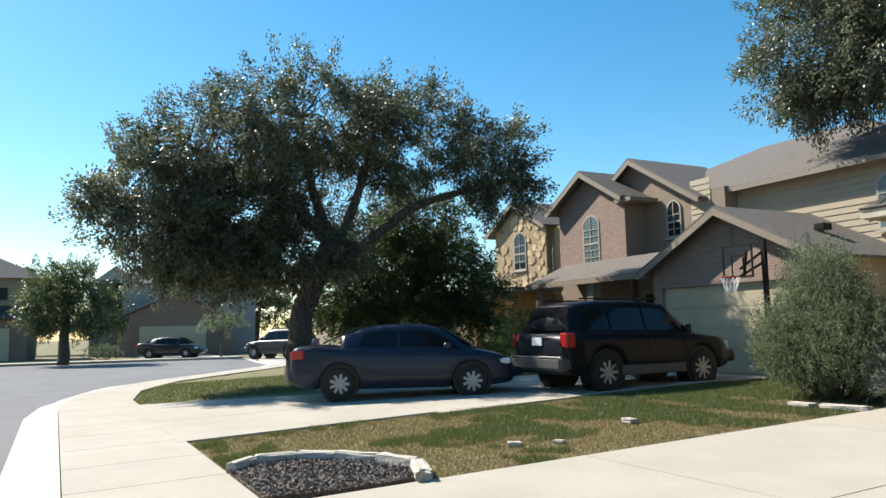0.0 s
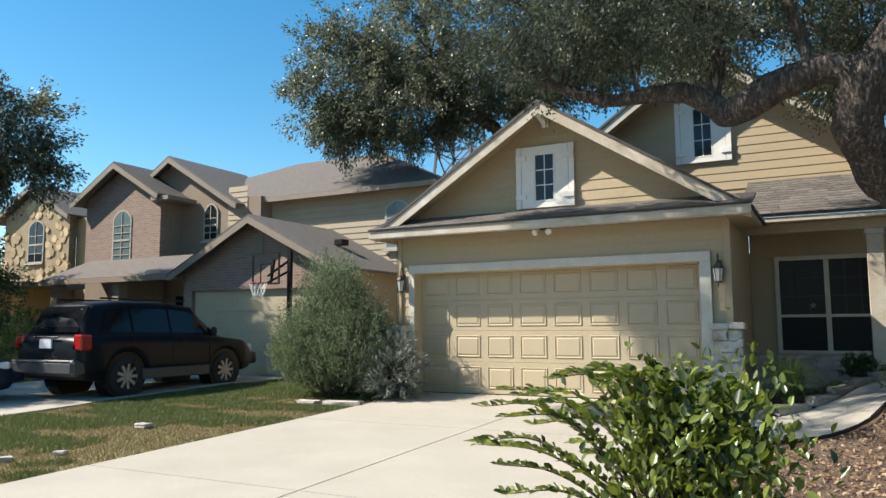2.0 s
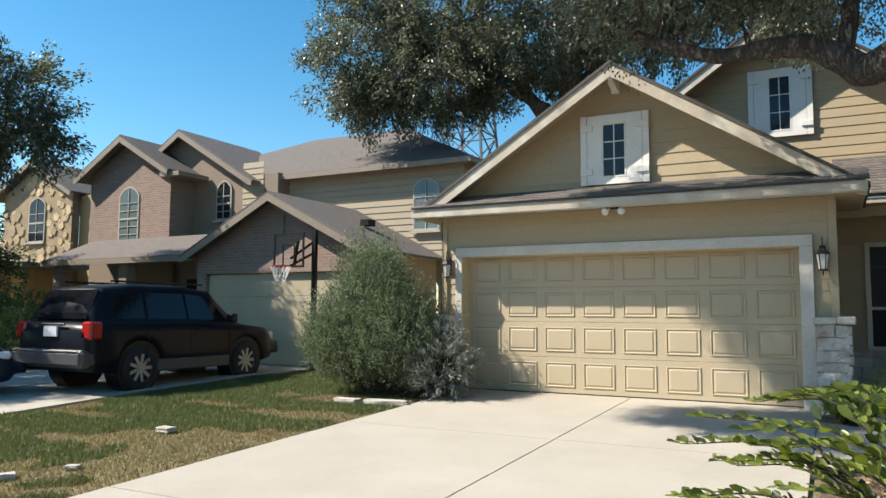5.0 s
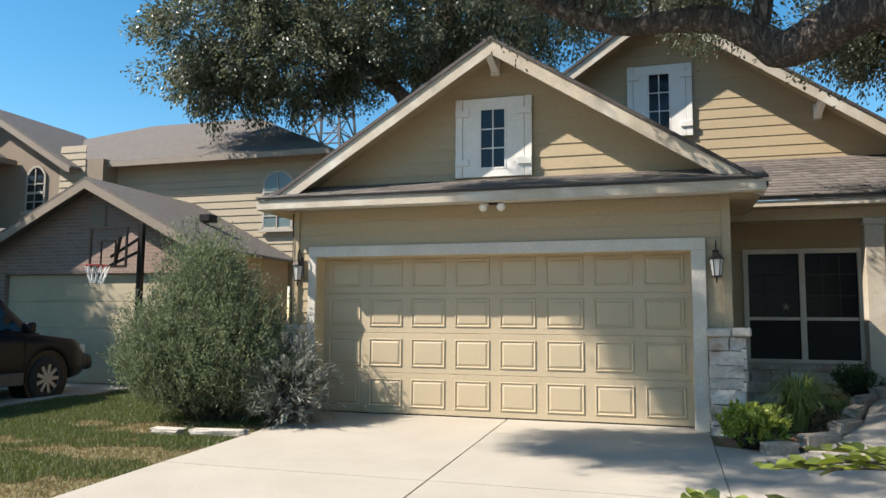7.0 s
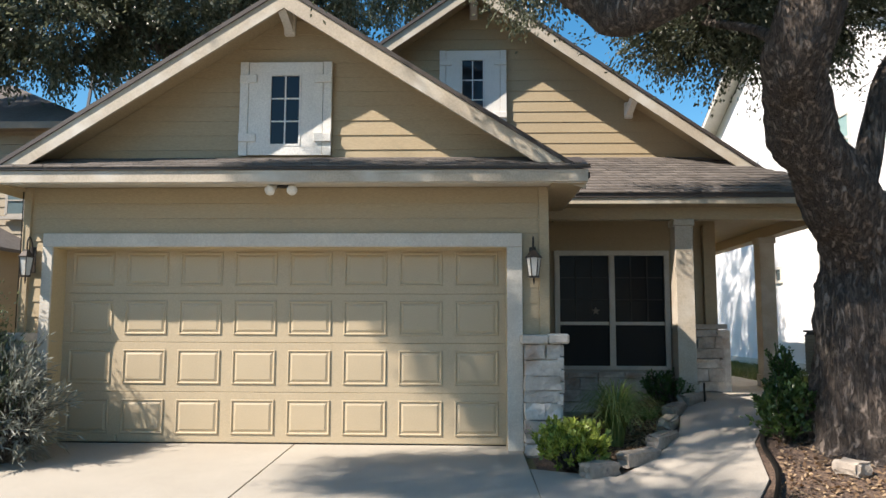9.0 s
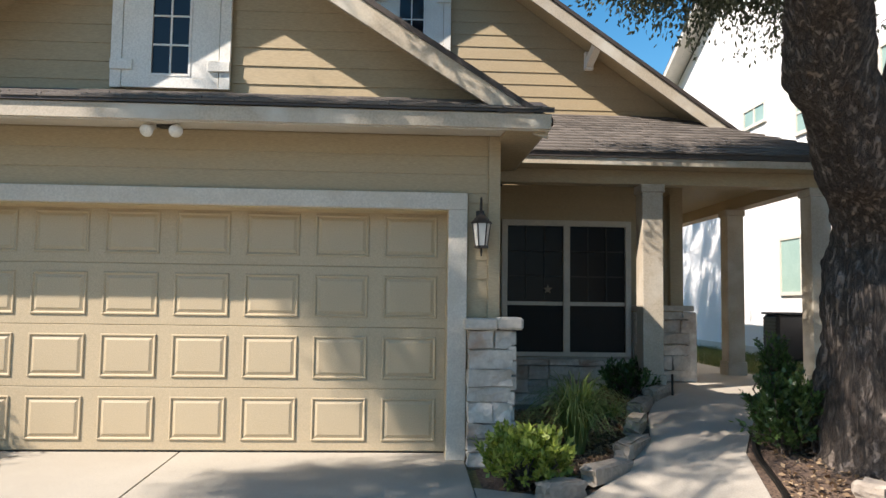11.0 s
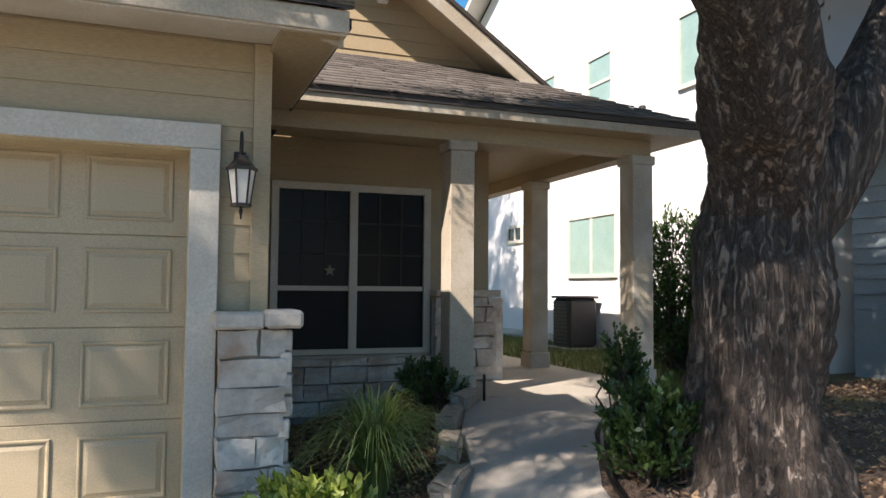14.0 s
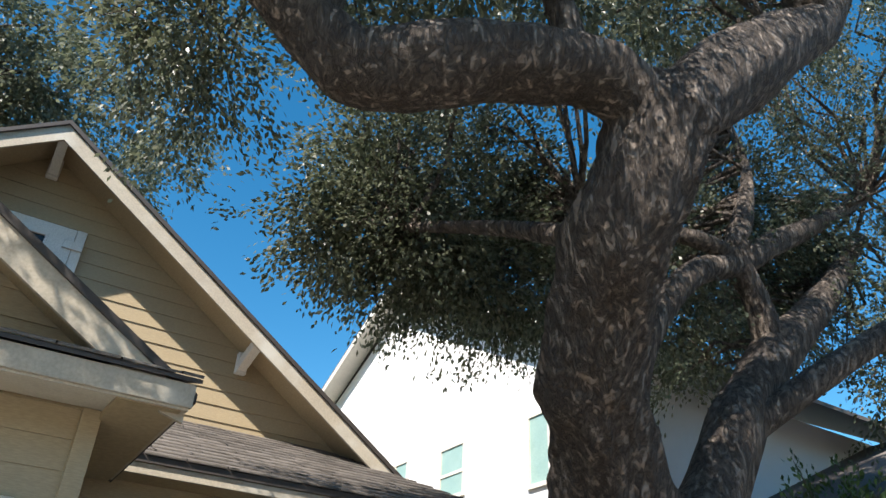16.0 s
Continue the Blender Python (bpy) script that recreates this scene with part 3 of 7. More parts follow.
def muntin_window(x0, x1, y, z0, z1, parent, cols, rows, frame_w=0.035, glass=M_GLASS, fmat=M_TRIM2, name="window", label="small multi-pane window with white muntins", sash=False, deep=0.03):
    """A window facing -y: frame > pane, muntin."""
    f = part(name, boxes((x0, x0 + frame_w, y - deep, y, z0, z1), (x1 - frame_w, x1, y - deep, y, z0, z1), (x0 + frame_w, x1 - frame_w, y - deep, y, z1 - frame_w, z1), (x0 + frame_w, x1 - frame_w, y - deep, y, z0, z0 + frame_w)), fmat, parent, label)
    part("pane", boxes((x0 + frame_w, x1 - frame_w, y - 0.006, y - 0.001, z0 + frame_w, z1 - frame_w)), glass, f)
    for c in range(1, cols):
        x = x0 + frame_w + (x1 - x0 - 2 * frame_w) * c / cols
        part("muntin", boxes((x - 0.008, x + 0.008, y - 0.016, y - 0.007, z0 + frame_w, z1 - frame_w)), fmat, f)
    for r in range(1, rows):
        z = z0 + frame_w + (z1 - z0 - 2 * frame_w) * r / rows
        part("muntin", boxes((x0 + frame_w, x1 - frame_w, y - 0.014, y - 0.0065, z - 0.008, z + 0.008)), fmat, f)
    return f


def shuttered_window(x0, x1, y, z0, z1, parent):
    """Small window between board shutters with cross battens."""
    w = x1 - x0
    gx0, gx1, gz0, gz1 = x0 + 0.32 * w, x0 + 0.67 * w, z0 + 0.10, z1 - 0.13
    s = part("window_surround", boxes((x0 + 0.10, gx0 - 0.002, y - 0.03, y, z0, z1), (gx1 + 0.002, x1 - 0.10, y - 0.03, y, z0, z1), (gx0 - 0.002, gx1 + 0.002, y - 0.03, y, gz1, z1), (gx0 - 0.002, gx1 + 0.002, y - 0.03, y, z0, gz0)), M_TRIM2, parent, "white-painted window surround with shutter boards")
    for a, b in ((x0, x0 + 0.094), (x1 - 0.094, x1)):
        part("shutter_board", boxes((a, b, y - 0.032, y, z0 - 0.005, z1 + 0.005), bevel=0.003), M_TRIM2, s)
    for a, b in ((x0 + 0.0, x0 + 0.19), (x1 - 0.19, x1)):
        for z in (z0 + 0.19, z1 - 0.19):
            part("shutter_batten", boxes((a + 0.004, b, y - 0.058, y - 0.034, z - 0.045, z + 0.045), bevel=0.003), M_TRIM2, s)
    muntin_window(gx0, gx1, y - 0.005, gz0, gz1, parent, 2, 3, 0.022)


shuttered_window(1.955, 2.97, GY - 0.018, 3.115, 4.155, house)

# second gable over the porch roof
G2Y, BX, BZ, SL2 = 2.95, 4.55, 6.34, 0.695
bm = bmesh.new()
prism(bm, [(0.9, G2Y + 0.02, 3.2), (8.75, G2Y + 0.02, 3.2), (8.75, G2Y + 0.02, 3.36), (BX, G2Y + 0.02, BZ - 0.05), (0.9, G2Y + 0.02, 3.5)], (0, 0.15, 0))
part("gable_wall", bm, M_SIDING, house)
roof_pair(BX, BZ, SL2, 4.15, 2.34, 9.5, house, M_ROOFEDGE)
barge(BX, BZ, SL2, 4.1, 2.40, house, M_EAVE, label="sunlit pale barge board")
for s in (-1, 1):
    bm = bmesh.new()
    prism(bm, [(BX, 2.43, BZ - 0.055), (BX + s * 4.0, 2.43, BZ - 0.055 - SL2 * 4.0), (BX + s * 4.0, 2.43, BZ - 0.08 - SL2 * 4.0), (BX, 2.43, BZ - 0.08)], (0, 0.53, 0))
    part("gable_soffit", bm, M_SIDING, house)
brace2(BX, G2Y, 2.44, BZ - 0.10, 0.14, house)
brace2(6.88, G2Y, 2.44, BZ - 0.07 - SL2 * 2.33, 0.12, house)
shuttered_window(4.03, 5.05, G2Y - 0.018, 4.26, 5.46, house)

# porch: slab, roof, beams, columns, window wall, low stone wall
PX1, PY0 = 9.62, 1.12
bm = bmesh.new()
P = lambda x, y, z: Vector((x, y, z))
A, B, C, D = P(5.30, PY0 - 0.03, 2.92), P(PX1, PY0 - 0.03, 2.92), P(7.95, G2Y, 3.79), P(5.30, G2Y, 3.79)
prism(bm, [A, B, C, D], (0, 0, -0.05))
part("porch_roof", bm, M_ROOFEDGE, house)
bm = bmesh.new()
prism(bm, [B, P(PX1, 9.2, 2.92), P(7.95, 9.2, 3.79), C], (0, 0, -0.05))
part("porch_roof", bm, M_SHINGLE, house)
part("fascia", boxes((5.32, PX1 - 0.02, PY0 - 0.01, PY0 + 0.015, 2.79, 2.868), bevel=0.003), M_EAVE, house)
part("fascia", boxes((PX1 - 0.045, PX1 - 0.02, PY0 + 0.016, 9.2, 2.79, 2.868), bevel=0.003), M_EAVE, house)
for b_ in ((5.32, PX1 - 0.05, PY0 + 0.02, 2.58, 2.795, 2.83), (8.02, PX1 - 0.05, 2.581, 9.2, 2.795, 2.83)):
    part("porch_ceiling", boxes(b_), M_SIDING, house)
part("porch_beam", boxes((5.31, 9.22, 1.42, 1.60, 2.64, 2.793)), M_SIDING, house)
part("porch_beam", boxes((9.0, 9.20, 1.601, 9.2, 2.64, 2.793)), M_SIDING, house)


def column(x, y, zb, zt, parent, half=0.135):
    c = part("column", boxes((x - half + 0.02, x + half - 0.02, y - half + 0.02, y + half - 0.02, zb + 0.2, zt - 0.09), bevel=0.006), M_EAVE, parent, "square boxed porch column in pale tan paint")
    part("column_base", boxes((x - half, x + half, y - half, y + half, zb, zb + 0.2), bevel=0.008), M_EAVE, c)
    part("column_cap", boxes((x - half, x + half, y - half, y + half, zt - 0.09, zt), bevel=0.01), M_EAVE, c)


for x, y in ((7.21, 1.51), (9.11, 1.51), (9.04, 3.50)):
    column(x, y, 0.36, 2.64, house)

part("porch_slab", boxes((7.25, 9.35, 1.35, 9.2, 0.12, 0.375), bevel=0.01), M_CONCWALK, house, "smooth concrete porch slab")

# porch window wall
wx0, wx1, wz0, wz1 = 5.70, 7.32, 0.67, 2.35
tw = 0.07
w = part("porch_window", boxes((wx0 + tw, wx1 - tw, 2.535, 2.598, wz1 - tw, wz1)), M_TRIM, house, "twin sash window with dark screens")
for b_ in ((wx0, wx0 + tw, 2.535, 2.598, wz0, wz1), (wx1 - tw, wx1, 2.535, 2.598, wz0, wz1)):
    part("window_jamb", boxes(b_), M_TRIM, w)
part("window_sill", boxes((wx0 + tw, wx1 - tw, 2.52, 2.598, wz0, wz0 + 0.05)), M_TRIM, w)
part("window_mullion", boxes((6.47, 6.55, 2.54, 2.598, wz0 + 0.05, wz1 - tw)), M_TRIM, w)
for a, b in ((wx0 + tw, 6.47), (6.55, wx1 - tw)):
    part("upper_pane", boxes((a, b, 2.585, 2.592, 1.34, wz1 - tw)), M_SCREENGLASS, w)
    part("lower_screen", boxes((a, b, 2.572, 2.580, wz0 + 0.05, 1.29)), M_SCREEN, w)
    part("meeting_rail", boxes((a, b, 2.560, 2.592, 1.292, 1.338)), M_TRIM, w)
    for k in (1, 2):
        x = a + (b - a) * k / 3
        part("muntin", boxes((x - 0.009, x + 0.009, 2.576, 2.584, 1.34, wz1 - tw)), M_MUNTIN, w)
        z = 1.34 + (wz1 - tw - 1.34) * k / 3
        part("muntin", boxes((a, b, 2.5765, 2.5835, z - 0.009, z + 0.009)), M_MUNTIN, w)
part("wall_sill", boxes((7.34, 8.07, 2.42, 2.62, 1.24, 1.31), bevel=0.012), M_STONECAP, house)
part("post", boxes((7.80, 7.90, 2.50, 2.60, 1.31, 2.70)), M_SIDING, house)


def stones(x0, x1, y0, y1, z0, z1, parent, rng, course=(0.10, 0.17), length=(0.12, 0.34), face="y"):
    """Uneven split stones in courses over a face towards -y (and its ends)."""
    z = z0
    while z < z1 - 0.03:
        h = min(rng.uniform(*course), z1 - z)
        if z1 - (z + h) < 0.06:
            h = z1 - z
        x = x0
        while x < x1 - 0.02:
            l_ = min(rng.uniform(*length), x1 - x)
            if x1 - (x + l_) < 0.09:
                l_ = x1 - x
            bm = bmesh.new()
            d = rng.uniform(0.0, 0.025)
            box(bm, x + 0.006, x + l_ - 0.006, y0 - d, y1, z + 0.006, z + h - 0.006)
            bmesh.ops.subdivide_edges(bm, edges=bm.edges[:], cuts=1, use_grid_fill=True)
            for v in bm.verts:
                o = 0.35 if abs(v.co.y - (y0 - d)) < 1e-4 else 0.12
                v.co += Vector((rng.uniform(-0.01, 0.01), -abs(rng.uniform(-0.02, 0.03)) * (o > 0.2), rng.uniform(-0.008, 0.008)))
            part("stone", bm, M_STONE, parent)
            x += l_
        z += h


def stone_pier(x0, x1, y0, y1, z1, parent, seed, name="stone_pier"):
    rng = random.Random(seed)
    p = part(name, boxes((x0 + 0.02, x1 - 0.02, y0 + 0.03, y1, -0.1, z1)), M_MORTAR, parent, "rough limestone pier with a stone cap")
    stones(x0, x1, y0 + 0.02, y0 + 0.12, -0.02, z1, p, rng)
    return p


pier = stone_pier(5.03, 5.40, -0.47, WY + 0.0, 1.09, house, 4)
part("pier_cap", boxes((5.0, 5.27, -0.53, WY + 0.05, 1.092, 1.185), bevel=0.015), M_STONECAP, pier)
part("pier_cap", boxes((5.272, 5.48, -0.54, WY + 0.10, 1.095, 1.195), bevel=0.018), M_STONECAP, pier)
pier2 = stone_pier(-0.42, -0.13, -0.47, WY, 1.09, house, 9)
part("pier_cap", boxes((-0.50, -0.10, -0.53, WY + 0.05, 1.092, 1.185), bevel=0.015), M_STONECAP, pier2)
for sx in (5.40,):
    rng = random.Random(3)
    for k in range(9):
        z = -0.02 + 0.123 * k
        part("stone", boxes((5.36, 5.42 + rng.uniform(0, 0.02), -0.46, -0.20 + rng.uniform(-0.02, 0.02), z + 0.005, z + 0.118), bevel=0.008), M_STONE, pier)
lowwall = part("low_stone_wall", boxes((5.32, 7.33, 2.53, 2.59, 0.0, 0.66), (7.33, 8.0, 2.50, 2.59, 0.0, 1.22)), M_MORTAR, house, "low limestone wall under the porch window")
stones(5.33, 7.33, 2.47, 2.56, 0.08, 0.64, lowwall, random.Random(7), (0.13, 0.2), (0.2, 0.45))
stones(7.34, 8.02, 2.45, 2.53, 0.08, 1.23, lowwall, random.Random(8), (0.13, 0.2), (0.2, 0.4))
part("wall_base", boxes((7.98, 8.12, 2.46, 3.0, 0.1, 1.23), bevel=0.02), M_STONE, lowwall)


# ---- wall lanterns, floodlight ----
def lantern(at):
    t = thing("wall_lantern", at, "bronze wall lantern with frosted glass beside the garage door", "wall lamp", "lanterns beside the garage")
    x, y, z = 0, 0, 0
    part("back_plate", boxes((-0.035, 0.035, -0.015, 0.0, -0.14, 0.14), bevel=0.005), M_BRONZE, t)
    bm = bmesh.new()
    pts, rad = smooth_path([(0, -0.01, 0.02), (0, -0.03, 0.16), (0, -0.08, 0.24), (0, -0.12, 0.20), (0, -0.125, 0.10)], [0.008] * 5, 4)
    tube(bm, pts, rad, 6)
    part("arm", bm, M_BRONZE, t, smooth=True)

    def ring(r0, z0, r1, z1, name, mat, n=6, rot=0.0):
        bm = bmesh.new()
        a = [bm.verts.new((r0 * math.cos(2 * math.pi * k / n + rot), -0.125 + r0 * math.sin(2 * math.pi * k / n + rot), z0)) for k in range(n)]
        b = [bm.verts.new((r1 * math.cos(2 * math.pi * k / n + rot), -0.125 + r1 * math.sin(2 * math.pi * k / n + rot), z1)) for k in range(n)]
        for k in range(n):
            bm.faces.new((a[k], a[(k + 1) % n], b[(k + 1) % n], b[k]))
        bm.faces.new(a[::-1])
        bm.faces.new(b)
        return part(name, bm, mat, t)

    ring(0.03, 0.10, 0.035, 0.075, "finial_cap", M_BRONZE)
    ring(0.082, 0.03, 0.035, 0.085, "roof", M_BRONZE)
    ring(0.088, 0.015, 0.088, 0.03, "rim", M_BRONZE)
    ring(0.05, -0.17, 0.075, 0.014, "glass", M_LAMPGLASS)
    ring(0.058, -0.19, 0.058, -0.171, "base", M_BRONZE)
    for k in range(6):
        a = 2 * math.pi * k / 6
        bm = bmesh.new()
        beam(bm, (0.054 * math.cos(a), -0.125 + 0.054 * math.sin(a), -0.175), (0.08 * math.cos(a), -0.125 + 0.08 * math.sin(a), 0.018), 0.009, 0.009, up=(math.cos(a), math.sin(a), 0.1))
        part("glazing_bar", bm, M_BRONZE, t)
    bm = bmesh.new()
    tube(bm, [(0, -0.125, -0.19), (0, -0.125, -0.22), (0, -0.125, -0.235), (0, -0.125, -0.26)], [0.007, 0.012, 0.007, 0.004], 6)
    part("bottom_finial", bm, M_BRONZE, t, smooth=True)
    return t


lan = lantern((5.14, WY + 0.0, 1.96))
copy_thing(lan, pose(-0.215, WY + 0.0, 1.96))

fl = thing("floodlight", (2.54, -0.50, 2.735), "twin-headed white floodlight under the garage eave", "floodlight")
part("mount", boxes((-0.06, 0.06, -0.05, 0.05, -0.035, 0.0), bevel=0.008), M_BLACK, fl)
for s in (-1, 1):
    bm = bmesh.new()
    tube(bm, [(0.03 * s, -0.02, -0.02), (0.09 * s, -0.05, -0.04)], [0.012, 0.012], 6)
    h = part("lamp_head", bm, M_BLACK, fl)
    bm = bmesh.new()
    tube(bm, [(0.08 * s, -0.04, -0.03), (0.10 * s, -0.07, -0.055), (0.115 * s, -0.12, -0.085), (0.12 * s, -0.135, -0.095)], [0.025, 0.03, 0.056, 0.05], 12)
    part("bulb", bm, M_TRIM2, h, "white reflector bulb", smooth=True)

cable = thing("cable", (-0.345, WY - 0.03, 0), "thin dark cable running down the garage corner", "cable")
bm = bmesh.new()
tube(bm, [(0, 0, 2.70), (0.003, 0, 2.0), (-0.003, 0, 1.5), (0, 0, 1.19)], [0.006] * 4, 5)
part("wire", bm, M_BLACK, cable)

plate = thing("house_number_plate", (-0.27, -0.515, 0.92), "oval pale house number plate on the stone pier", "house number")
bm = bmesh.new()
tube(bm, [(0, 0.02, 0), (0, 0, 0), (0, -0.008, 0)], [0.085, 0.085, 0.078], 20)
part("plate", bm, M_PALEROCK, plate)
for k, (dx, dz) in enumerate(((-0.03, 0.0), (0.0, 0.0), (0.03, 0.0))):
    part("digit_bar", boxes((dx - 0.009, dx + 0.009, -0.014, -0.009, -0.03, 0.03)), M_BLACK, plate)

star = thing("window_star", (6.28, 2.570, 1.49), "small pale star ornament hanging on the porch window", "window ornament")
bm = bmesh.new()
prism(bm, [((0.062 if k % 2 == 0 else 0.026) * math.sin(math.pi * k / 5), 0, (0.062 if k % 2 == 0 else 0.026) * math.cos(math.pi * k / 5)) for k in range(10)], (0, 0.006, 0))
part("star", bm, M_NBTRIM, star)

# ---- lattice pylon beyond the roofs ----
pyl = thing("lattice_pylon", (-24.8, 52.0, -0.5), "tall grey steel lattice pylon far behind the houses", "pylon")


def pylon_half(z):
    return 3.2 - 0.075 * z if z < 24 else 1.4


LEV = [0, 6, 11, 15, 18.5, 21.5, 24, 27, 30]
for sx in (-1, 1):
    for sy in (-1, 1):
        bm = bmesh.new()
        for za, zb in zip(LEV, LEV[1:]):
            a, b = pylon_half(za), pylon_half(zb)
            beam(bm, (sx * a, sy * a, za), (sx * b, sy * b, zb), 0.2, 0.2, up=(0, 1, 0))
        part("pylon_leg", bm, M_CLAD, pyl)
for ax in (0, 1):
    for s_ in (-1, 1):
        bm = bmesh.new()
        for za, zb in zip(LEV, LEV[1:]):
            a, b = pylon_half(za), pylon_half(zb)
            q = lambda u, w, z: (u, s_ * w, z) if ax == 0 else (s_ * w, u, z)
            beam(bm, q(-a, a, za), q(b, b, zb), 0.11, 0.11, up=(0.1, 0.1, 1))
            beam(bm, q(a, a, za), q(-b, b, zb), 0.11, 0.11, up=(0.1, 0.1, 1))
            beam(bm, q(-b, b, zb), q(b, b, zb), 0.11, 0.11)
        part("bracing", bm, M_CLAD, pyl)
bm = bmesh.new()
for z in (24, 29):
    for s_ in (-1, 1):
        beam(bm, (0, 0, z + 0.9), (s_ * 5.5, 0, z), 0.16, 0.16)
        beam(bm, (0, 0, z), (s_ * 5.5, 0, z), 0.16, 0.16)
part("cross_arm", bm, M_CLAD, pyl)

# ---- white house ----
wh = thing("white_house", (11.45, 6, 0), "two-storey white stucco house with green-blinded windows", "house")
wh.matrix_world = Matrix.Identity(4)
WX = 11.45
bm = bmesh.new()
prism(bm, [(WX, 2.0, 0.0), (WX, 15.0, 0.0), (WX, 15.0, 6.2), (WX, 12.9, 6.55), (WX, 7.9, 8.75), (WX, 2.0, 5.55)], (0.3, 0, 0))
part("wall", bm, M_WHITEWALL, wh)
for b_ in ((WX + 0.302, 22, 2.0, 2.3, 0.0, 5.5), (WX + 0.302, 22, 14.7, 15, 0, 6.0), (21.7, 22, 2.31, 14.69, 0, 6)):
    part("wall", boxes(b_), M_WHITEWALL, wh)
part("wall_foot", boxes((WX - 0.03, WX - 0.002, 2.0, 15.0, 0.05, 0.52)), M_WHITETRIM, wh, "dirty beige plinth below the white wall")
for (ya, za), (yb, zb) in (((13.2, 6.3), (7.9, 8.87)), ((7.9, 8.87), (1.0, 5.10))):
    bm = bmesh.new()
    n_ = Vector((0, -(zb - za), yb - ya)).normalized()
    prism(bm, [(WX - 0.45, ya, za), (WX - 0.45, yb, zb), (WX - 0.45, yb, zb + 0.14), (WX - 0.45, ya, za + 0.14)], (0.06, 0, 0))
    part("barge_board", bm, M_WHITETRIM, wh)
    bm = bmesh.new()
    prism(bm, [(WX - 0.44, ya, za + 0.14), (WX - 0.44, yb, zb + 0.14), (WX - 0.44, yb, zb + 0.2), (WX - 0.44, ya, za + 0.2)], (11, 0, 0))
    part("roof", bm, M_SHINGLE, wh)
    bm = bmesh.new()
    prism(bm, [(WX - 0.38, ya, za + 0.05), (WX - 0.38, yb, zb + 0.05), (WX - 0.38, yb, zb + 0.09), (WX - 0.38, ya, za + 0.09)], (0.37, 0, 0))
    part("soffit", bm, M_WHITETRIM, wh)


def side_window(y0, y1, z0, z1, parent, split="v", glass=M_BLIND):
    """A window in the wall that faces -x. y1 > y0."""
    t = 0.06
    X = WX
    f = part("window", boxes((X - 0.035, X - 0.002, y0 - t, y0, z0 - t, z1 + t), (X - 0.035, X - 0.002, y1, y1 + t, z0 - t, z1 + t), (X - 0.035, X - 0.002, y0, y1, z1, z1 + t), (X - 0.05, X - 0.002, y0 - 0.02, y1 + 0.02, z0 - t, z0)), M_WHITETRIM, parent, "cream-framed window with pale green blinds")
    part("pane", boxes((X - 0.012, X - 0.003, y0, y1, z0, z1)), glass, f)
    if split == "v":
        part("mullion", boxes((X - 0.03, X - 0.0125, (y0 + y1) / 2 - 0.025, (y0 + y1) / 2 + 0.025, z0, z1)), M_WHITETRIM, f)
    if split == "h":
        part("meeting_rail", boxes((X - 0.03, X - 0.0125, y0, y1, z0 + 0.45 * (z1 - z0) - 0.025, z0 + 0.45 * (z1 - z0) + 0.025)), M_WHITETRIM, f)


side_window(5.46, 6.12, 4.40, 5.18, wh, "h")
side_window(2.86, 3.74, 4.17, 5.13, wh, "v")
side_window(7.30, 8.15, 4.95, 5.27, wh, "v")
side_window(5.36, 6.76, 1.58, 2.53, wh, "v")
side_window(8.66, 9.22, 2.31, 2.56, wh, "v", M_GLASS)
ml = thing("outdoor_lamp", (WX, 4.6, 4.0), "small grey lamp on the white wall", "wall lamp")
part("housing", boxes((-0.08, 0, -0.05, 0.05, -0.09, 0.09), bevel=0.01), M_ACBOX, ml)
mb = thing("meter_box", (WX, 4.95, 1.55), "grey-green electric meter box on the white wall", "meter box")
part("box", boxes((-0.12, 0, -0.16, 0.16, -0.2, 0.2), bevel=0.01), M_BLUESIDE, mb)
bm = bmesh.new()
tube(bm, [(-0.05, 0, -0.2), (-0.05, 0.01, -1.1)], [0.015, 0.015], 6)
part("conduit", bm, M_BLACK, mb)
ac = thing("air_conditioner", (11.08, 6.0, 0.36), "dark boxy air conditioner beside the white wall", "air conditioner")
part("casing", boxes((-0.27, 0.27, -0.27, 0.27, 0.03, 0.82), bevel=0.05), M_ACBOX, ac)
part("lid", boxes((-0.29, 0.29, -0.29, 0.29, 0.82, 0.86), bevel=0.02), M_ACBOX, ac)
for k in range(12):
    part("louvre", boxes((-0.285, -0.272, -0.22, 0.22, 0.08 + 0.06 * k, 0.10 + 0.06 * k)), M_BLACK, ac)
part("pad", boxes((-0.36, 0.36, -0.36, 0.36, -0.05, 0.03)), M_KERB, ac)

# ---- blue-grey house beyond the oak ----
bh = thing("grey_blue_house", (14, 0, 0), "grey-blue lap-sided house in tree shade", "house")
bh.matrix_world = Matrix.Identity(4)
for b_ in ((12.3, 12.5, -8.0, 1.75, 0.0, 3.05), (12.5, 24, 1.55, 1.75, 0.0, 3.05)):
    part("wall", boxes(b_), M_BLUESIDE, bh)
for k in range(16):
    bm = bmesh.new()
    z = 0.25 + 0.175 * k
    prism(bm, [(12.285, -8.0, z), (12.262, -8.0, z), (12.285, -8.0, z + 0.17)], (0, 9.75, 0))
    part("siding_board", bm, M_BLUESIDE, bh)
bm = bmesh.new()
prism(bm, [(11.85, -8.2, 3.05), (11.85, -8.2, 3.12), (17, -8.2, 5.4), (17, -8.2, 5.3)], (0, 10.1, 0))
part("roof", bm, M_SHINGLE, bh)
part("fascia", boxes((11.79, 11.848, -8.2, 1.9, 2.96, 3.14)), M_WHITETRIM, bh)

# ---- neighbouring brick house ----
nb = thing("brick_house", (-8, 5, 0), "two-storey pinkish brick and taupe stucco house with arched windows", "house")
nb.matrix_world = Matrix.Identity(4)
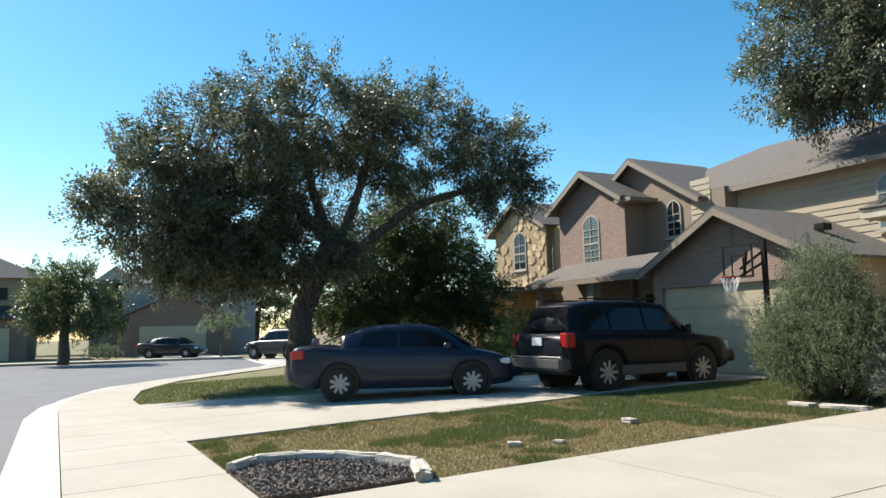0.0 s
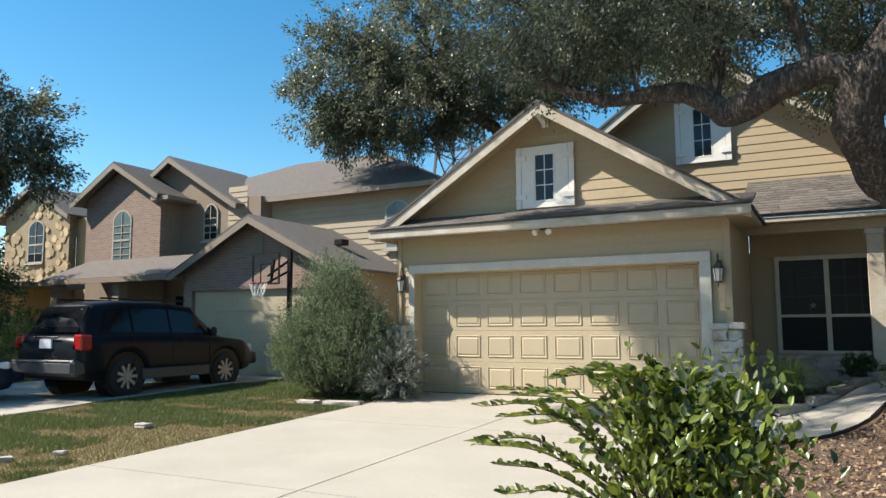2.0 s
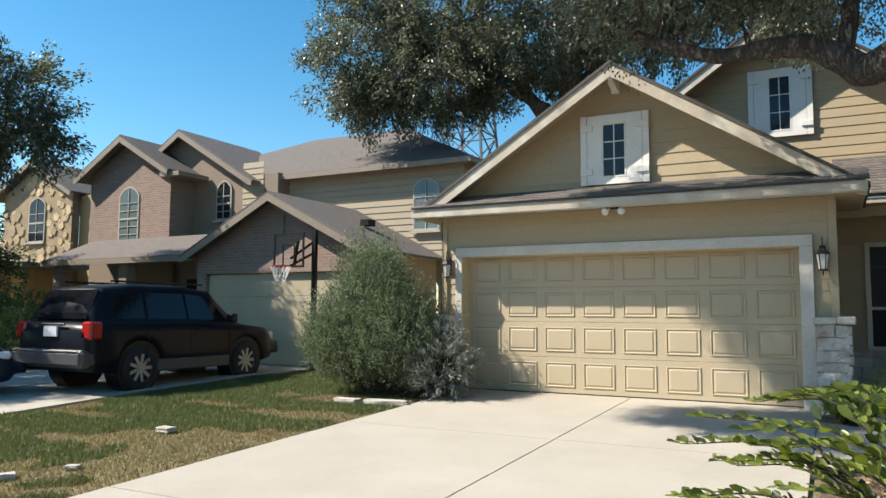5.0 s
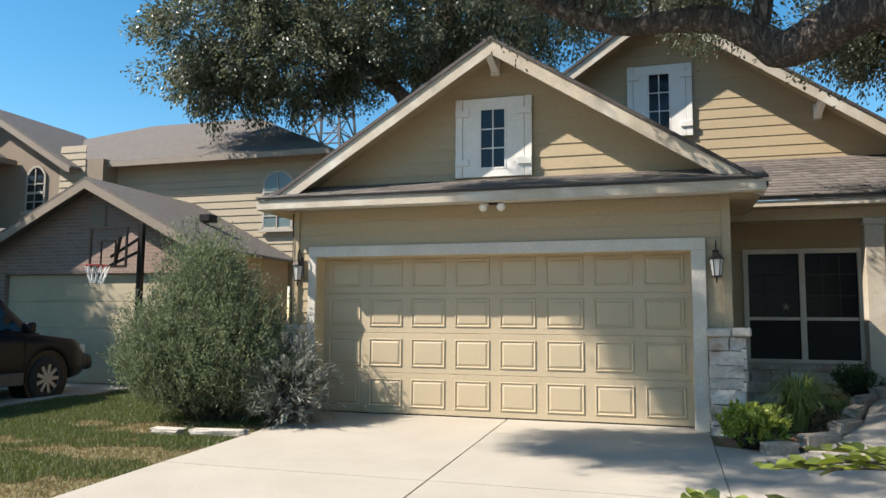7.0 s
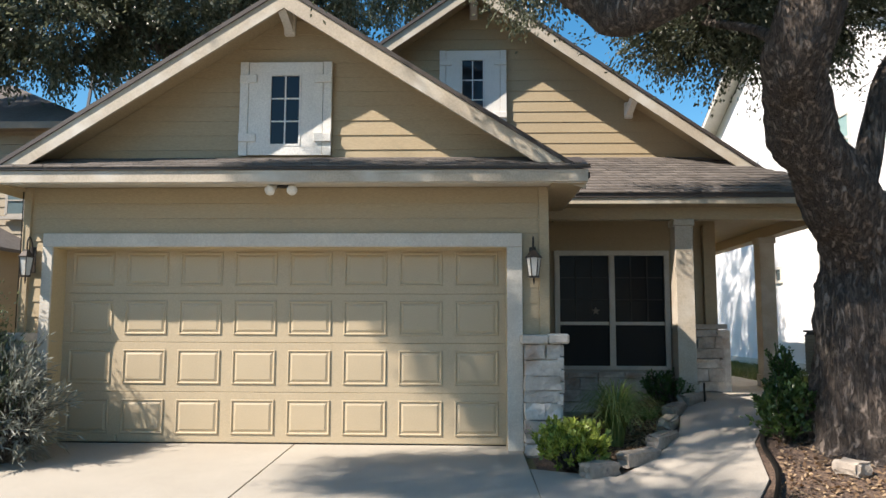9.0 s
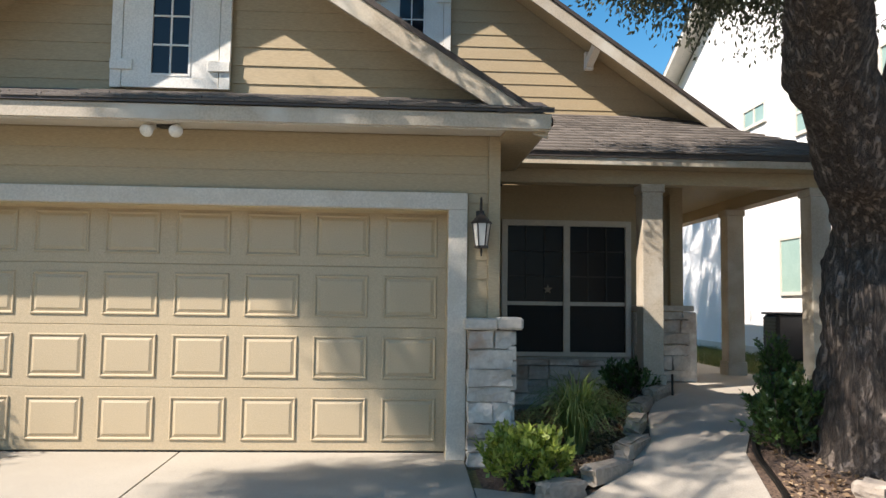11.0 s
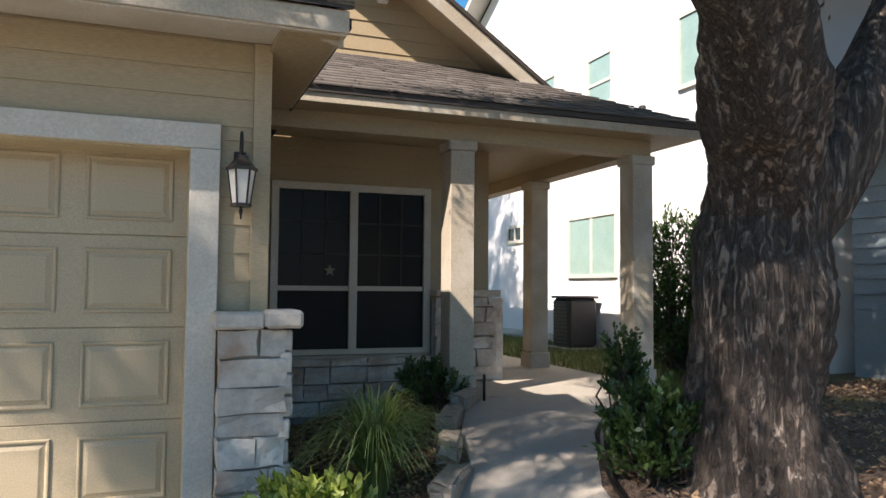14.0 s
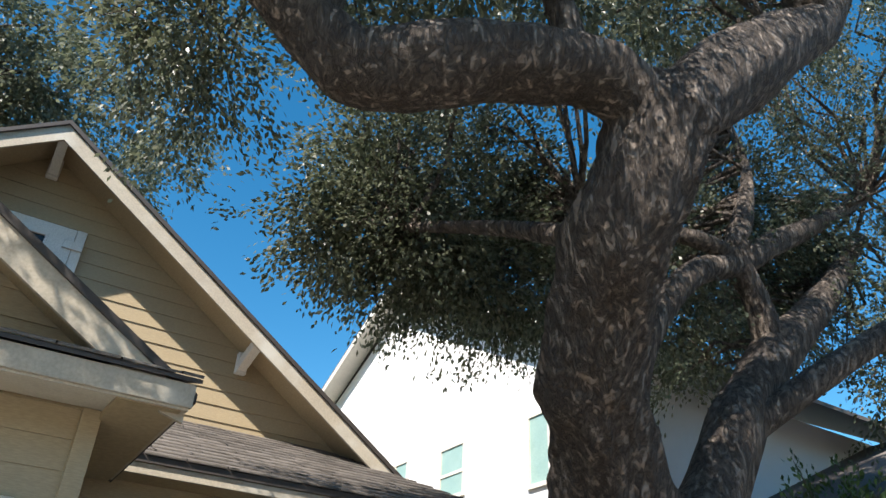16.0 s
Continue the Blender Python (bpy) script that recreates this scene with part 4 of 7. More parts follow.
# garage wing
NG = 2.3
for b_ in ((-8.45, -8.15, NG, NG + 0.25, -0.1, 2.6), (-3.75, -3.45, NG, NG + 0.25, -0.1, 2.6), (-8.149, -3.751, NG, NG + 0.25, 2.11, 2.6)):
    part("garage_wall", boxes(b_), M_BRICK, nb)
part("garage_wall", boxes((-3.70, -3.45, NG + 0.251, 5.3, -0.1, 2.6)), M_NBSIDE, nb)
part("garage_wall", boxes((-8.45, -8.2, NG + 0.251, 4.1, -0.1, 2.6)), M_NBWALL, nb)
bm = bmesh.new()
prism(bm, [(-8.45, NG, 2.601), (-3.45, NG, 2.601), (-5.93, NG, 3.86)], (0, 0.2, 0))
part("gable_wall", bm, M_BRICK, nb)
roof_pair(-5.93, 3.93, 0.51, 2.72, 1.88, 5.35, nb, M_SHINGLE, 0.06)
barge(-5.93, 3.90, 0.51, 2.68, 1.90, nb, M_NBTRIM, 0.14)
ngd = part("garage_door", boxes((-8.148, -3.752, NG + 0.12, NG + 0.17, 0.0, 2.11)), M_NBDOOR, nb, "plain beige garage door")
for r in range(4):
    part("door_section", boxes((-8.14, -3.76, NG + 0.10, NG + 0.119, 0.02 + 0.52 * r, 0.02 + 0.52 * r + 0.51), bevel=0.004), M_NBDOOR, ngd)
part("gable_vent", boxes((-6.10, -5.76, NG - 0.03, NG - 0.002, 2.95, 3.42)), M_NBTRIM, nb)
for k in range(7):
    part("vent_slat", boxes((-6.08, -5.78, NG - 0.045, NG - 0.031, 2.97 + 0.065 * k, 3.00 + 0.065 * k)), M_NBWALL, nb)
bm = bmesh.new()
box(bm, -4.6, -4.35, 3.6, 3.9, 3.25, 3.40, bevel=0.01)
part("roof_vent", bm, M_BLACK, nb)
# middle and front bodies
part("upper_wall", boxes((-8.2, -2.75, 5.4, 5.65, 2.0, 5.02)), M_NBSIDE, nb)
part("upper_wall", boxes((-2.99, -2.75, 5.651, 12.0, -0.1, 5.02)), M_NBSIDE, nb)
part("lower_wall", boxes((-3.45, -2.75, 5.4, 5.65, -0.1, 1.999)), M_NBSIDE, nb)
for k in range(17):
    z = 2.1 + 0.17 * k
    bm = bmesh.new()
    prism(bm, [(-8.2, 5.399, z), (-8.2, 5.375, z), (-8.2, 5.392, z + 0.165)], (5.45, 0, 0))
    part("siding_board", bm, M_NBSIDE, nb)
for b_ in ((-14.3, -8.21, 4.9, 5.1, -0.1, 5.05), (-8.45, -8.21, 5.101, 5.6, -0.1, 5.05)):
    part("upper_wall", boxes(b_), M_NBWALL, nb)
bm = bmesh.new()
prism(bm, [(-14.3, 4.9, 5.051), (-9.3, 4.9, 5.051), (-11.72, 4.9, 6.48)], (0, 0.2, 0))
part("gable_wall", bm, M_NBWALL, nb)
roof_pair(-11.72, 6.58, 0.60, 2.9, 4.55, 8.0, nb, M_SHINGLE, 0.06)
barge(-11.72, 6.55, 0.60, 2.86, 4.57, nb, M_NBTRIM, 0.14)
for k in range(13):
    z = 3.2 + 0.17 * k
    bm = bmesh.new()
    prism(bm, [(-9.46, 4.899, z), (-9.46, 4.875, z), (-9.46, 4.892, z + 0.165)], (0.75, 0, 0))
    part("siding_board", bm, M_NBSIDE, nb)
part("front_wall", boxes((-14.75, -11.35, 4.0, 4.2, 2.9, 5.3)), M_BRICK, nb)
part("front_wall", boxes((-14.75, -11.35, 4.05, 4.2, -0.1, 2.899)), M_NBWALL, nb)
part("front_wall", boxes((-11.55, -11.351, 4.201, 4.9, 2.9, 5.3)), M_NBWALL, nb)
bm = bmesh.new()
prism(bm, [(-14.75, 4.0, 5.301), (-11.35, 4.0, 5.301), (-13.05, 4.0, 6.22)], (0, 0.2, 0))
part("gable_wall", bm, M_BRICK, nb)
roof_pair(-13.13, 6.38, 0.58, 2.05, 3.65, 6.6, nb, M_SHINGLE, 0.06)
barge(-13.13, 6.35, 0.58, 2.0, 3.67, nb, M_NBTRIM, 0.14)
part("gutter_box", boxes((-11.5, -10.75, 3.72, 4.85, 5.0, 5.12)), M_NBTRIM, nb)
# porch roof
bm = bmesh.new()
prism(bm, [(-14.5, 2.35, 2.62), (-8.5, 2.35, 2.62), (-9.3, 4.0, 3.32), (-14.5, 4.0, 3.32)], (0, 0, -0.06))
part("porch_roof", bm, M_SHINGLE, nb)
part("porch_fascia", boxes((-14.5, -8.52, 2.30, 2.345, 2.46, 2.60)), M_NBWALL, nb)
part("porch_post", boxes((-14.2, -13.9, 2.5, 2.8, -0.1, 2.5), bevel=0.01), M_BRICK, nb)
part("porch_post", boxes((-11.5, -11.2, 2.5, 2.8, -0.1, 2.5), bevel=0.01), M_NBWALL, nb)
part("door", boxes((-10.6, -9.7, 4.0, 4.048, 0.0, 2.1)), M_BLACK, nb)
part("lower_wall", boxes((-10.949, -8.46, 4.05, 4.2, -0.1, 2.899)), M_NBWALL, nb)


def arch_window(x0, x1, y, z0, z1, rise, parent, cols=3, rows=6, blind=M_ARCHGLASS, rail=0.5):
    bm = bmesh.new()
    n = 10
    arc = [(x0 + (x1 - x0) * k / n, z1 - rise + rise * math.sin(math.pi * k / n) ** 0.8) for k in range(n, -1, -1)]
    pts = [(x0, y, z0), (x1, y, z0)] + [(x, y, z) for x, z in arc]
    prism(bm, pts, (0, 0.012, 0))
    p = part("arched_window", bm, blind, parent, "arched window with pale frame and green blinds")
    t = 0.05
    loop = [(x0, z0), (x1, z0)] + arc + [(x0, z0)]
    bm = bmesh.new()
    for (a, b), (c, d) in zip(loop, loop[1:]):
        if (Vector((a, b)) - Vector((c, d))).length > 1e-4:
            beam(bm, (a, y - 0.005, b), (c, y - 0.005, d), t, 0.03, up=(0, -1, 0))
    part("window_frame", bm, M_PALEFRAME, p)
    for c in range(1, cols):
        x = x0 + (x1 - x0) * c / cols
        part("muntin", boxes((x - 0.012, x + 0.012, y - 0.022, y - 0.008, z0 + 0.03, z1 - 0.06)), M_PALEFRAME, p)
    for r in range(1, rows):
        z = z0 + (z1 - rise - z0) * r / rows
        k = 0.03 if r == rows // 2 else 0.012
        part("muntin", boxes((x0 + 0.02, x1 - 0.02, y - 0.020, y - 0.0075, z - k, z + k)), M_PALEFRAME, p)
    part("window_sill", boxes((x0 - 0.08, x1 + 0.08, y - 0.07, y - 0.001, z0 - 0.09, z0 - 0.03)), M_PALEFRAME, p)


arch_window(-13.42, -12.62, 3.98, 3.22, 4.85, 0.25, nb, 2, 6)
arch_window(-10.42, -9.88, 4.86, 3.85, 4.95, 0.22, nb, 2, 4, M_GLASS)
arch_window(-4.14, -3.42, 5.34, 3.30, 4.60, 0.2, nb, 2, 4)
# main hip roof
bm = bmesh.new()
e = 0.35
v = [bm.verts.new(p) for p in ((-14.6, 5.0, 5.0), (-2.35, 5.05, 5.0), (-2.35, 12.6, 5.0), (-14.6, 12.6, 5.0), (-10.0, 8.8, 6.95), (-6.4, 8.8, 6.95))]
for f in ((0, 1, 5, 4), (1, 2, 5), (2, 3, 4, 5), (3, 0, 4)):
    bm.faces.new([v[i] for i in f])
part("main_roof", bm, M_SHINGLE, nb)
part("fascia", boxes((-8.3, -2.37, 5.0, 5.04, 4.86, 4.99), (-2.41, -2.37, 5.041, 12.5, 4.86, 4.99)), M_NBTRIM, nb)
part("soffit", boxes((-8.3, -2.42, 5.041, 5.39, 4.90, 4.94)), M_NBWALL, nb)

# ---- stone-fronted house beyond ----
sh = thing("stone_house", (-20, 6, 0), "house with tan field-stone gable and orange-tan side walls", "house")
sh.matrix_world = Matrix.Identity(4)
part("front_wall", boxes((-22.3, -18.4, 6.0, 6.3, 2.9, 5.5)), M_FARSTONE, sh)
bm = bmesh.new()
prism(bm, [(-22.3, 6.0, 5.501), (-18.4, 6.0, 5.501), (-20.5, 6.0, 6.5)], (0, 0.3, 0))
part("gable_wall", bm, M_FARSTONE, sh)
roof_pair(-20.5, 6.70, 0.55, 2.4, 5.7, 9.5, sh, M_SHINGLE, 0.06)
barge(-20.5, 6.67, 0.55, 2.36, 5.72, sh, M_NBTRIM, 0.14)
part("side_wall", boxes((-18.39, -17.2, 6.3, 7.0, -0.1, 5.3), (-22.3, -17.2, 6.45, 12, -0.1, 2.8)), M_FARWALL, sh)
part("side_wall", boxes((-24, -18.5, 4.8, 6.4, -0.1, 2.6)), M_FARWALL, sh)
part("porch_pier", boxes((-19.4, -18.8, 3.6, 4.2, -0.1, 2.5)), M_FARWALL, sh)
part("porch_roof", boxes((-24, -17.2, 3.5, 6.0, 2.61, 2.75)), M_SHINGLE, sh)
bm = bmesh.new()
v = [bm.verts.new(p) for p in ((-23.5, 6.6, 5.3), (-16.9, 6.6, 5.3), (-16.9, 13, 5.3), (-23.5, 13, 5.3), (-20.2, 9.8, 6.9))]
for f in ((0, 1, 4), (1, 2, 4), (2, 3, 4), (3, 0, 4)):
    bm.faces.new([v[i] for i in f])
part("main_roof", bm, M_SHINGLE, sh)
arch_window(-20.75, -19.85, 5.96, 3.7, 5.3, 0.25, sh, 2, 4, M_GLASS)
rng = random.Random(11)
for k in range(110):
    x, z = rng.uniform(-22.2, -18.5), rng.uniform(2.95, 6.3)
    if z > 6.45 - abs(x + 20.5) * 0.5 - 0.25 or (-20.95 < x < -19.65 and 3.5 < z < 5.45):
        continue
    bm = bmesh.new()
    r = rng.uniform(0.12, 0.24)
    n_ = rng.randint(5, 7)
    tube(bm, [(x, 6.05, z), (x, 5.975 - rng.uniform(0, 0.03), z)], [r, r * 0.86], n_)
    part("stone", bm, M_FARSTONE, sh)

# ---- far houses across the street ----
fh = thing("far_house", (-56, -2, 0), "distant brown-brick house with a front garage and pale upper storey", "house")
fh.matrix_world = Matrix.Identity(4)
fz = -0.35
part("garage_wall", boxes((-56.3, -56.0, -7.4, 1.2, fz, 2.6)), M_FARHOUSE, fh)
bm = bmesh.new()
prism(bm, [(-56.0, -7.4, 2.601), (-56.0, 1.2, 2.601), (-56.0, -3.2, 4.5)], (-0.3, 0, 0))
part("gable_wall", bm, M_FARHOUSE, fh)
for s in (-1, 1):
    bm = bmesh.new()
    prism(bm, [(-55.5, -3.15, 4.75), (-55.5, -3.15 + s * 4.8, 2.6), (-55.5, -3.15 + s * 4.8, 2.48), (-55.5, -3.15, 4.6)], (-6, 0, 0))
    part("roof", bm, M_SHINGLE, fh)
part("garage_door", boxes((-55.98, -55.9, -5.9, -0.9, fz, 2.0)), M_NBDOOR, fh)
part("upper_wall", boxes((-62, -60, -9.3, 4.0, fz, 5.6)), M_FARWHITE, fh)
bm = bmesh.new()
prism(bm, [(-60.0, -9.3, 5.601), (-60.0, -5.6, 5.601), (-60.0, -7.4, 7.1)], (-2, 0, 0))
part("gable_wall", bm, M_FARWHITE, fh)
part("upper_window", boxes((-59.97, -59.9, -8.0, -6.9, 3.2, 5.9)), M_GLASS, fh)
part("upper_window", boxes((-59.97, -59.9, 0.6, 1.6, 4.0, 5.3)), M_GLASS, fh)
bm = bmesh.new()
v = [bm.verts.new(p) for p in ((-59.5, -9.8, 5.62), (-59.5, 5, 5.62), (-70, 5, 5.62), (-70, -9.8, 5.62), (-65, -2, 8.2))]
for f in ((0, 1, 4), (1, 2, 4), (2, 3, 4), (3, 0, 4)):
    bm.faces.new([v[i] for i in f])
part("main_roof", bm, M_SHINGLE, fh)

fh2 = thing("far_house", (-58, -22, 0), "distant two-storey taupe house with a hipped roof", "house")
fh2.matrix_world = Matrix.Identity(4)
part("wall", boxes((-60, -57, -26, -13.0, fz, 5.7)), M_NBWALL, fh2)
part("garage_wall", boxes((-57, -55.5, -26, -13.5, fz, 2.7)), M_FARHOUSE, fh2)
part("garage_door", boxes((-55.49, -55.4, -19.5, -14.6, fz, 2.0)), M_NBDOOR, fh2)
bm = bmesh.new()
prism(bm, [(-55.0, -26, 2.75), (-57.0, -26, 3.7), (-57.0, -26, 3.6), (-55.0, -26, 2.65)], (0, 13, 0))
part("porch_roof", bm, M_ROOFEDGE, fh2)
part("upper_window", boxes((-56.98, -56.9, -18.6, -14.9, 4.1, 5.0)), M_BLACK, fh2)
bm = bmesh.new()
v = [bm.verts.new(p) for p in ((-56.4, -27, 5.71), (-56.4, -12.3, 5.71), (-64, -12.3, 5.71), (-64, -27, 5.71), (-60, -17.5, 8.3), (-60, -22, 8.3))]
for f in ((0, 1, 4, 5), (1, 2, 4), (2, 3, 5, 4), (3, 0, 5)):
    bm.faces.new([v[i] for i in f])
part("main_roof", bm, M_SHINGLE, fh2)
fh3 = thing("far_house", (-50, 10, 0), "distant pale beige house behind the oak", "house")
fh3.matrix_world = Matrix.Identity(4)
part("wall", boxes((-52, -46, 7.0, 18, fz, 2.9)), M_NBSIDE, fh3)
bm = bmesh.new()
v = [bm.verts.new(p) for p in ((-45.5, 6.5, 2.9), (-45.5, 18.5, 2.9), (-53, 18.5, 2.9), (-53, 6.5, 2.9), (-49, 12, 5.2))]
for f in ((0, 1, 4), (1, 2, 4), (2, 3, 4), (3, 0, 4)):
    bm.faces.new([v[i] for i in f])
part("main_roof", bm, M_SHINGLE, fh3)


# ---- basketball hoop ----
hoop = thing("basketball_hoop", (-4.45, 1.75, 0.0), "black basketball hoop with a framed clear backboard and white net", "basketball hoop")
bm = bmesh.new()
beam(bm, (0, 0, 0), (0, 0, 2.95), 0.09, 0.09, up=(0, 1, 0))
part("pole", bm, M_BLACK, hoop)
bb = part("backboard_frame", boxes((-0.80, 0.0, -0.42, -0.39, 2.82, 2.86), (-0.80, 0.0, -0.42, -0.39, 2.14, 2.18), (-0.80, -0.765, -0.42, -0.39, 2.18, 2.82), (-0.035, 0.0, -0.42, -0.39, 2.18, 2.82), (-0.56, -0.54, -0.418, -0.392, 2.18, 2.62), (-0.26, -0.24, -0.418, -0.392, 2.18, 2.62), (-0.56, -0.24, -0.418, -0.392, 2.60, 2.62)), M_BLACK, hoop)
for a, b in (((0.0, -0.04, 2.75), (-0.4, -0.37, 2.35)), ((0.0, -0.04, 2.5), (-0.4, -0.37, 2.2)), ((-0.35, -0.3, 2.2), (-0.2, -0.37, 2.7))):
    bm = bmesh.new()
    beam(bm, a, b, 0.05, 0.05)
    part("support_arm", bm, M_BLACK, hoop)
bm = bmesh.new()
pts = [(-0.4 + 0.2 * math.cos(2 * math.pi * k / 20), -0.65 + 0.2 * math.sin(2 * math.pi * k / 20), 2.16) for k in range(21)]
tube(bm, pts, [0.01] * 21, 6)
part("rim", bm, M_REDLAMP, hoop)
bm = bmesh.new()
for k in range(12):
    a = 2 * math.pi * k / 12
    for s in (-1, 1):
        b = a + s * 0.5
        tube(bm, [(-0.4 + 0.2 * math.cos(a), -0.65 + 0.2 * math.sin(a), 2.15), (-0.4 + 0.15 * math.cos(a + s * 0.26), -0.65 + 0.15 * math.sin(a + s * 0.26), 2.0), (-0.4 + 0.10 * math.cos(b), -0.65 + 0.10 * math.sin(b), 1.85)], [0.007] * 3, 4)
part("net", bm, M_NET, hoop)


# ---- vehicles ----
def wheel(x, y, z, r, w, parent, side):
    """side: +1 when its face looks to +y in the car's own frame."""
    bm = bmesh.new()
    s = side
    prof = [(-w / 2, r * 0.62), (-w / 2, r * 0.93), (-w / 2 + 0.03, r), (w / 2 - 0.03, r), (w / 2, r * 0.93), (w / 2, r * 0.62)]
    seg = 28
    rings = [[bm.verts.new((x + rr * math.cos(2 * math.pi * k / seg), y + o, z + rr * math.sin(2 * math.pi * k / seg))) for k in range(seg)] for o, rr in prof]
    for a, b in zip(rings, rings[1:]):
        for k in range(seg):
            bm.faces.new((a[k], b[k], b[(k + 1) % seg], a[(k + 1) % seg]))
    bmesh.ops.recalc_face_normals(bm, faces=bm.faces[:])
    wh_ = part("wheel", bm, M_TYRE, parent, "black tyre on a silver wheel", smooth=True)
    bm = bmesh.new()
    f = s * (w / 2 - 0.01)
    tube(bm, [(x, y + f - s * 0.06, z), (x, y + f, z)], [r * 0.63, r * 0.66], 28, cap=False)
    tube(bm, [(x, y + f - s * 0.075, z), (x, y + f - s * 0.07, z)], [r * 0.62, r * 0.62], 28)
    part("rim", bm, M_RIM, wh_)
    bm = bmesh.new()
    for k in range(9):
        a = 2 * math.pi * k / 9
        beam(bm, (x + 0.05 * math.cos(a), y + f, z + 0.05 * math.sin(a)), (x + r * 0.62 * math.cos(a), y + f, z + r * 0.62 * math.sin(a)), 0.055, 0.03, up=(0, s, 0))
    tube(bm, [(x, y + f - s * 0.03, z), (x, y + f + s * 0.005, z)], [0.07, 0.06], 12)
    part("spokes", bm, M_RIM, wh_)
    # dark disc stands in for the shade behind the spokes
    bm = bmesh.new()
    tube(bm, [(x, y + f - s * 0.055, z), (x, y + f - s * 0.05, z)], [r * 0.60, r * 0.60], 20)
    part("brake_disc", bm, M_CLAD, wh_)


def car(at, turn, label, paint, L, W, H, wb, wr, stations, tail, group="parked cars", clad=None, sedan=False, roof_rack=False):
    """The car's own frame: x ahead, y to its left, the tail's end at x=0.
    stations: x, low z, belt z, belt half-width, roof z, roof half-width (roof z equal to belt: bonnet or boot)."""
    t = thing("car", at, label, "car", group, turn=turn)
    # body with wheel arches pressed in
    front_ax, rear_ax = tail + wb, tail
    xs = sorted(set([round(v, 3) for v in np.linspace(0, L, 60)]))
    S = np.array(stations, dtype=float)
    f = lambda x, c: float(np.interp(x, S[:, 0], S[:, c]))
    bm = bmesh.new()
    rings = []
    for x in xs:
        low, belt, hw = f(x, 1), f(x, 2), f(x, 3)
        arch = 0
        for ax in (front_ax, rear_ax):
            d = abs(x - ax)
            R = wr + 0.075
            if d < R:
                arch = max(arch, wr + math.sqrt(R * R - d * d))
        lo = max(low, arch)
        ring = []
        mid = lo + 0.35 * (belt - lo)
        prof = [(hw - 0.07, min(lo, belt - 0.06)), (hw - 0.01, min(lo + 0.03, belt - 0.05)), (hw + 0.005, min(max(mid, lo + 0.05), belt - 0.04)), (hw, min(max(belt - 0.14, lo + 0.06), belt - 0.03)), (hw - 0.03, belt - 0.02), (hw - 0.09, belt), (hw * 0.5, belt + 0.02), (0, belt + 0.028)]
        for y, z in prof:
            ring.append((y, z))
        pts = [(x, y, z) for y, z in ring] + [(x, -y, z) for y, z in ring[-2::-1]]
        rings.append([bm.verts.new(p) for p in pts])
    for a, b in zip(rings, rings[1:]):
        for k in range(len(a) - 1):
            bm.faces.new((a[k], a[k + 1], b[k + 1], b[k]))
        bm.faces.new((a[-1], a[0], b[0], b[-1]))
    bm.faces.new(rings[0])
    bm.faces.new(rings[-1][::-1])
    bmesh.ops.recalc_face_normals(bm, faces=bm.faces[:])
    body = part("body", bm, paint, t, smooth=True)
    # cabin
    bm = bmesh.new()
    cs = [s for s in stations if s[4] > s[2] + 0.02]
    x0, x1 = cs[0][0], cs[-1][0]
    xs = list(np.linspace(x0, x1, 30))
    xs = sorted(set(list(xs) + [s[0] for s in cs]))
    rings = []
    for x in xs:
        belt, hw, rz, rw = f(x, 2), f(x, 3), f(x, 4), f(x, 5)
        k = 0.06
        prof = [(hw - 0.07, belt - 0.03), (hw - 0.085, belt + 0.02), (rw + 0.02, rz - 0.09), (rw - 0.03, rz - 0.025), (rw * 0.6, rz), (0, rz + 0.008)]
        pts = [(x, y, z) for y, z in prof] + [(x, -y, z) for y, z in prof[-2::-1]]
        rings.append([bm.verts.new(p) for p in pts])
    for a, b in zip(rings, rings[1:]):
        for k in range(len(a) - 1):
            bm.faces.new((a[k], a[k + 1], b[k + 1], b[k]))
    bm.faces.new(rings[0])
    bm.faces.new(rings[-1][::-1])
    bmesh.ops.recalc_face_normals(bm, faces=bm.faces[:])
    part("cabin", bm, paint, t, smooth=True)

    def side_glass(xa, xb, xc, xd, name="side_window"):
        """bottom xa..xb, top xc..xd, both sides"""
        for s in (-1, 1):
            bm = bmesh.new()

            def P3(x, top):
                belt, hw, rz, rw = f(x, 2), f(x, 3), f(x, 4), f(x, 5)
                a = Vector((x, hw - 0.085, belt + 0.02))
                b = Vector((x, rw + 0.02, rz - 0.09))
                return a.lerp(b, 0.9 if top else 0.08) + Vector((0, 0.006, 0))
            n = 6
            lo = [P3(xa + (xb - xa) * k / n, False) for k in range(n + 1)]
            hi = [P3(xc + (xd - xc) * k / n, True) for k in range(n + 1)]
            lv = [bm.verts.new((p.x, p.y * s, p.z)) for p in lo]
            hv = [bm.verts.new((p.x, p.y * s, p.z)) for p in hi]
            for k in range(n):
                bm.faces.new((lv[k], lv[k + 1], hv[k + 1], hv[k]))
            r = bmesh.ops.extrude_face_region(bm, geom=bm.faces[:])
            for v_ in r["geom"]:
                if isinstance(v_, bmesh.types.BMVert):
                    v_.co.y -= 0.012 * s
            bmesh.ops.recalc_face_normals(bm, faces=bm.faces[:])
            part(name, bm, M_CARGLASS, t)
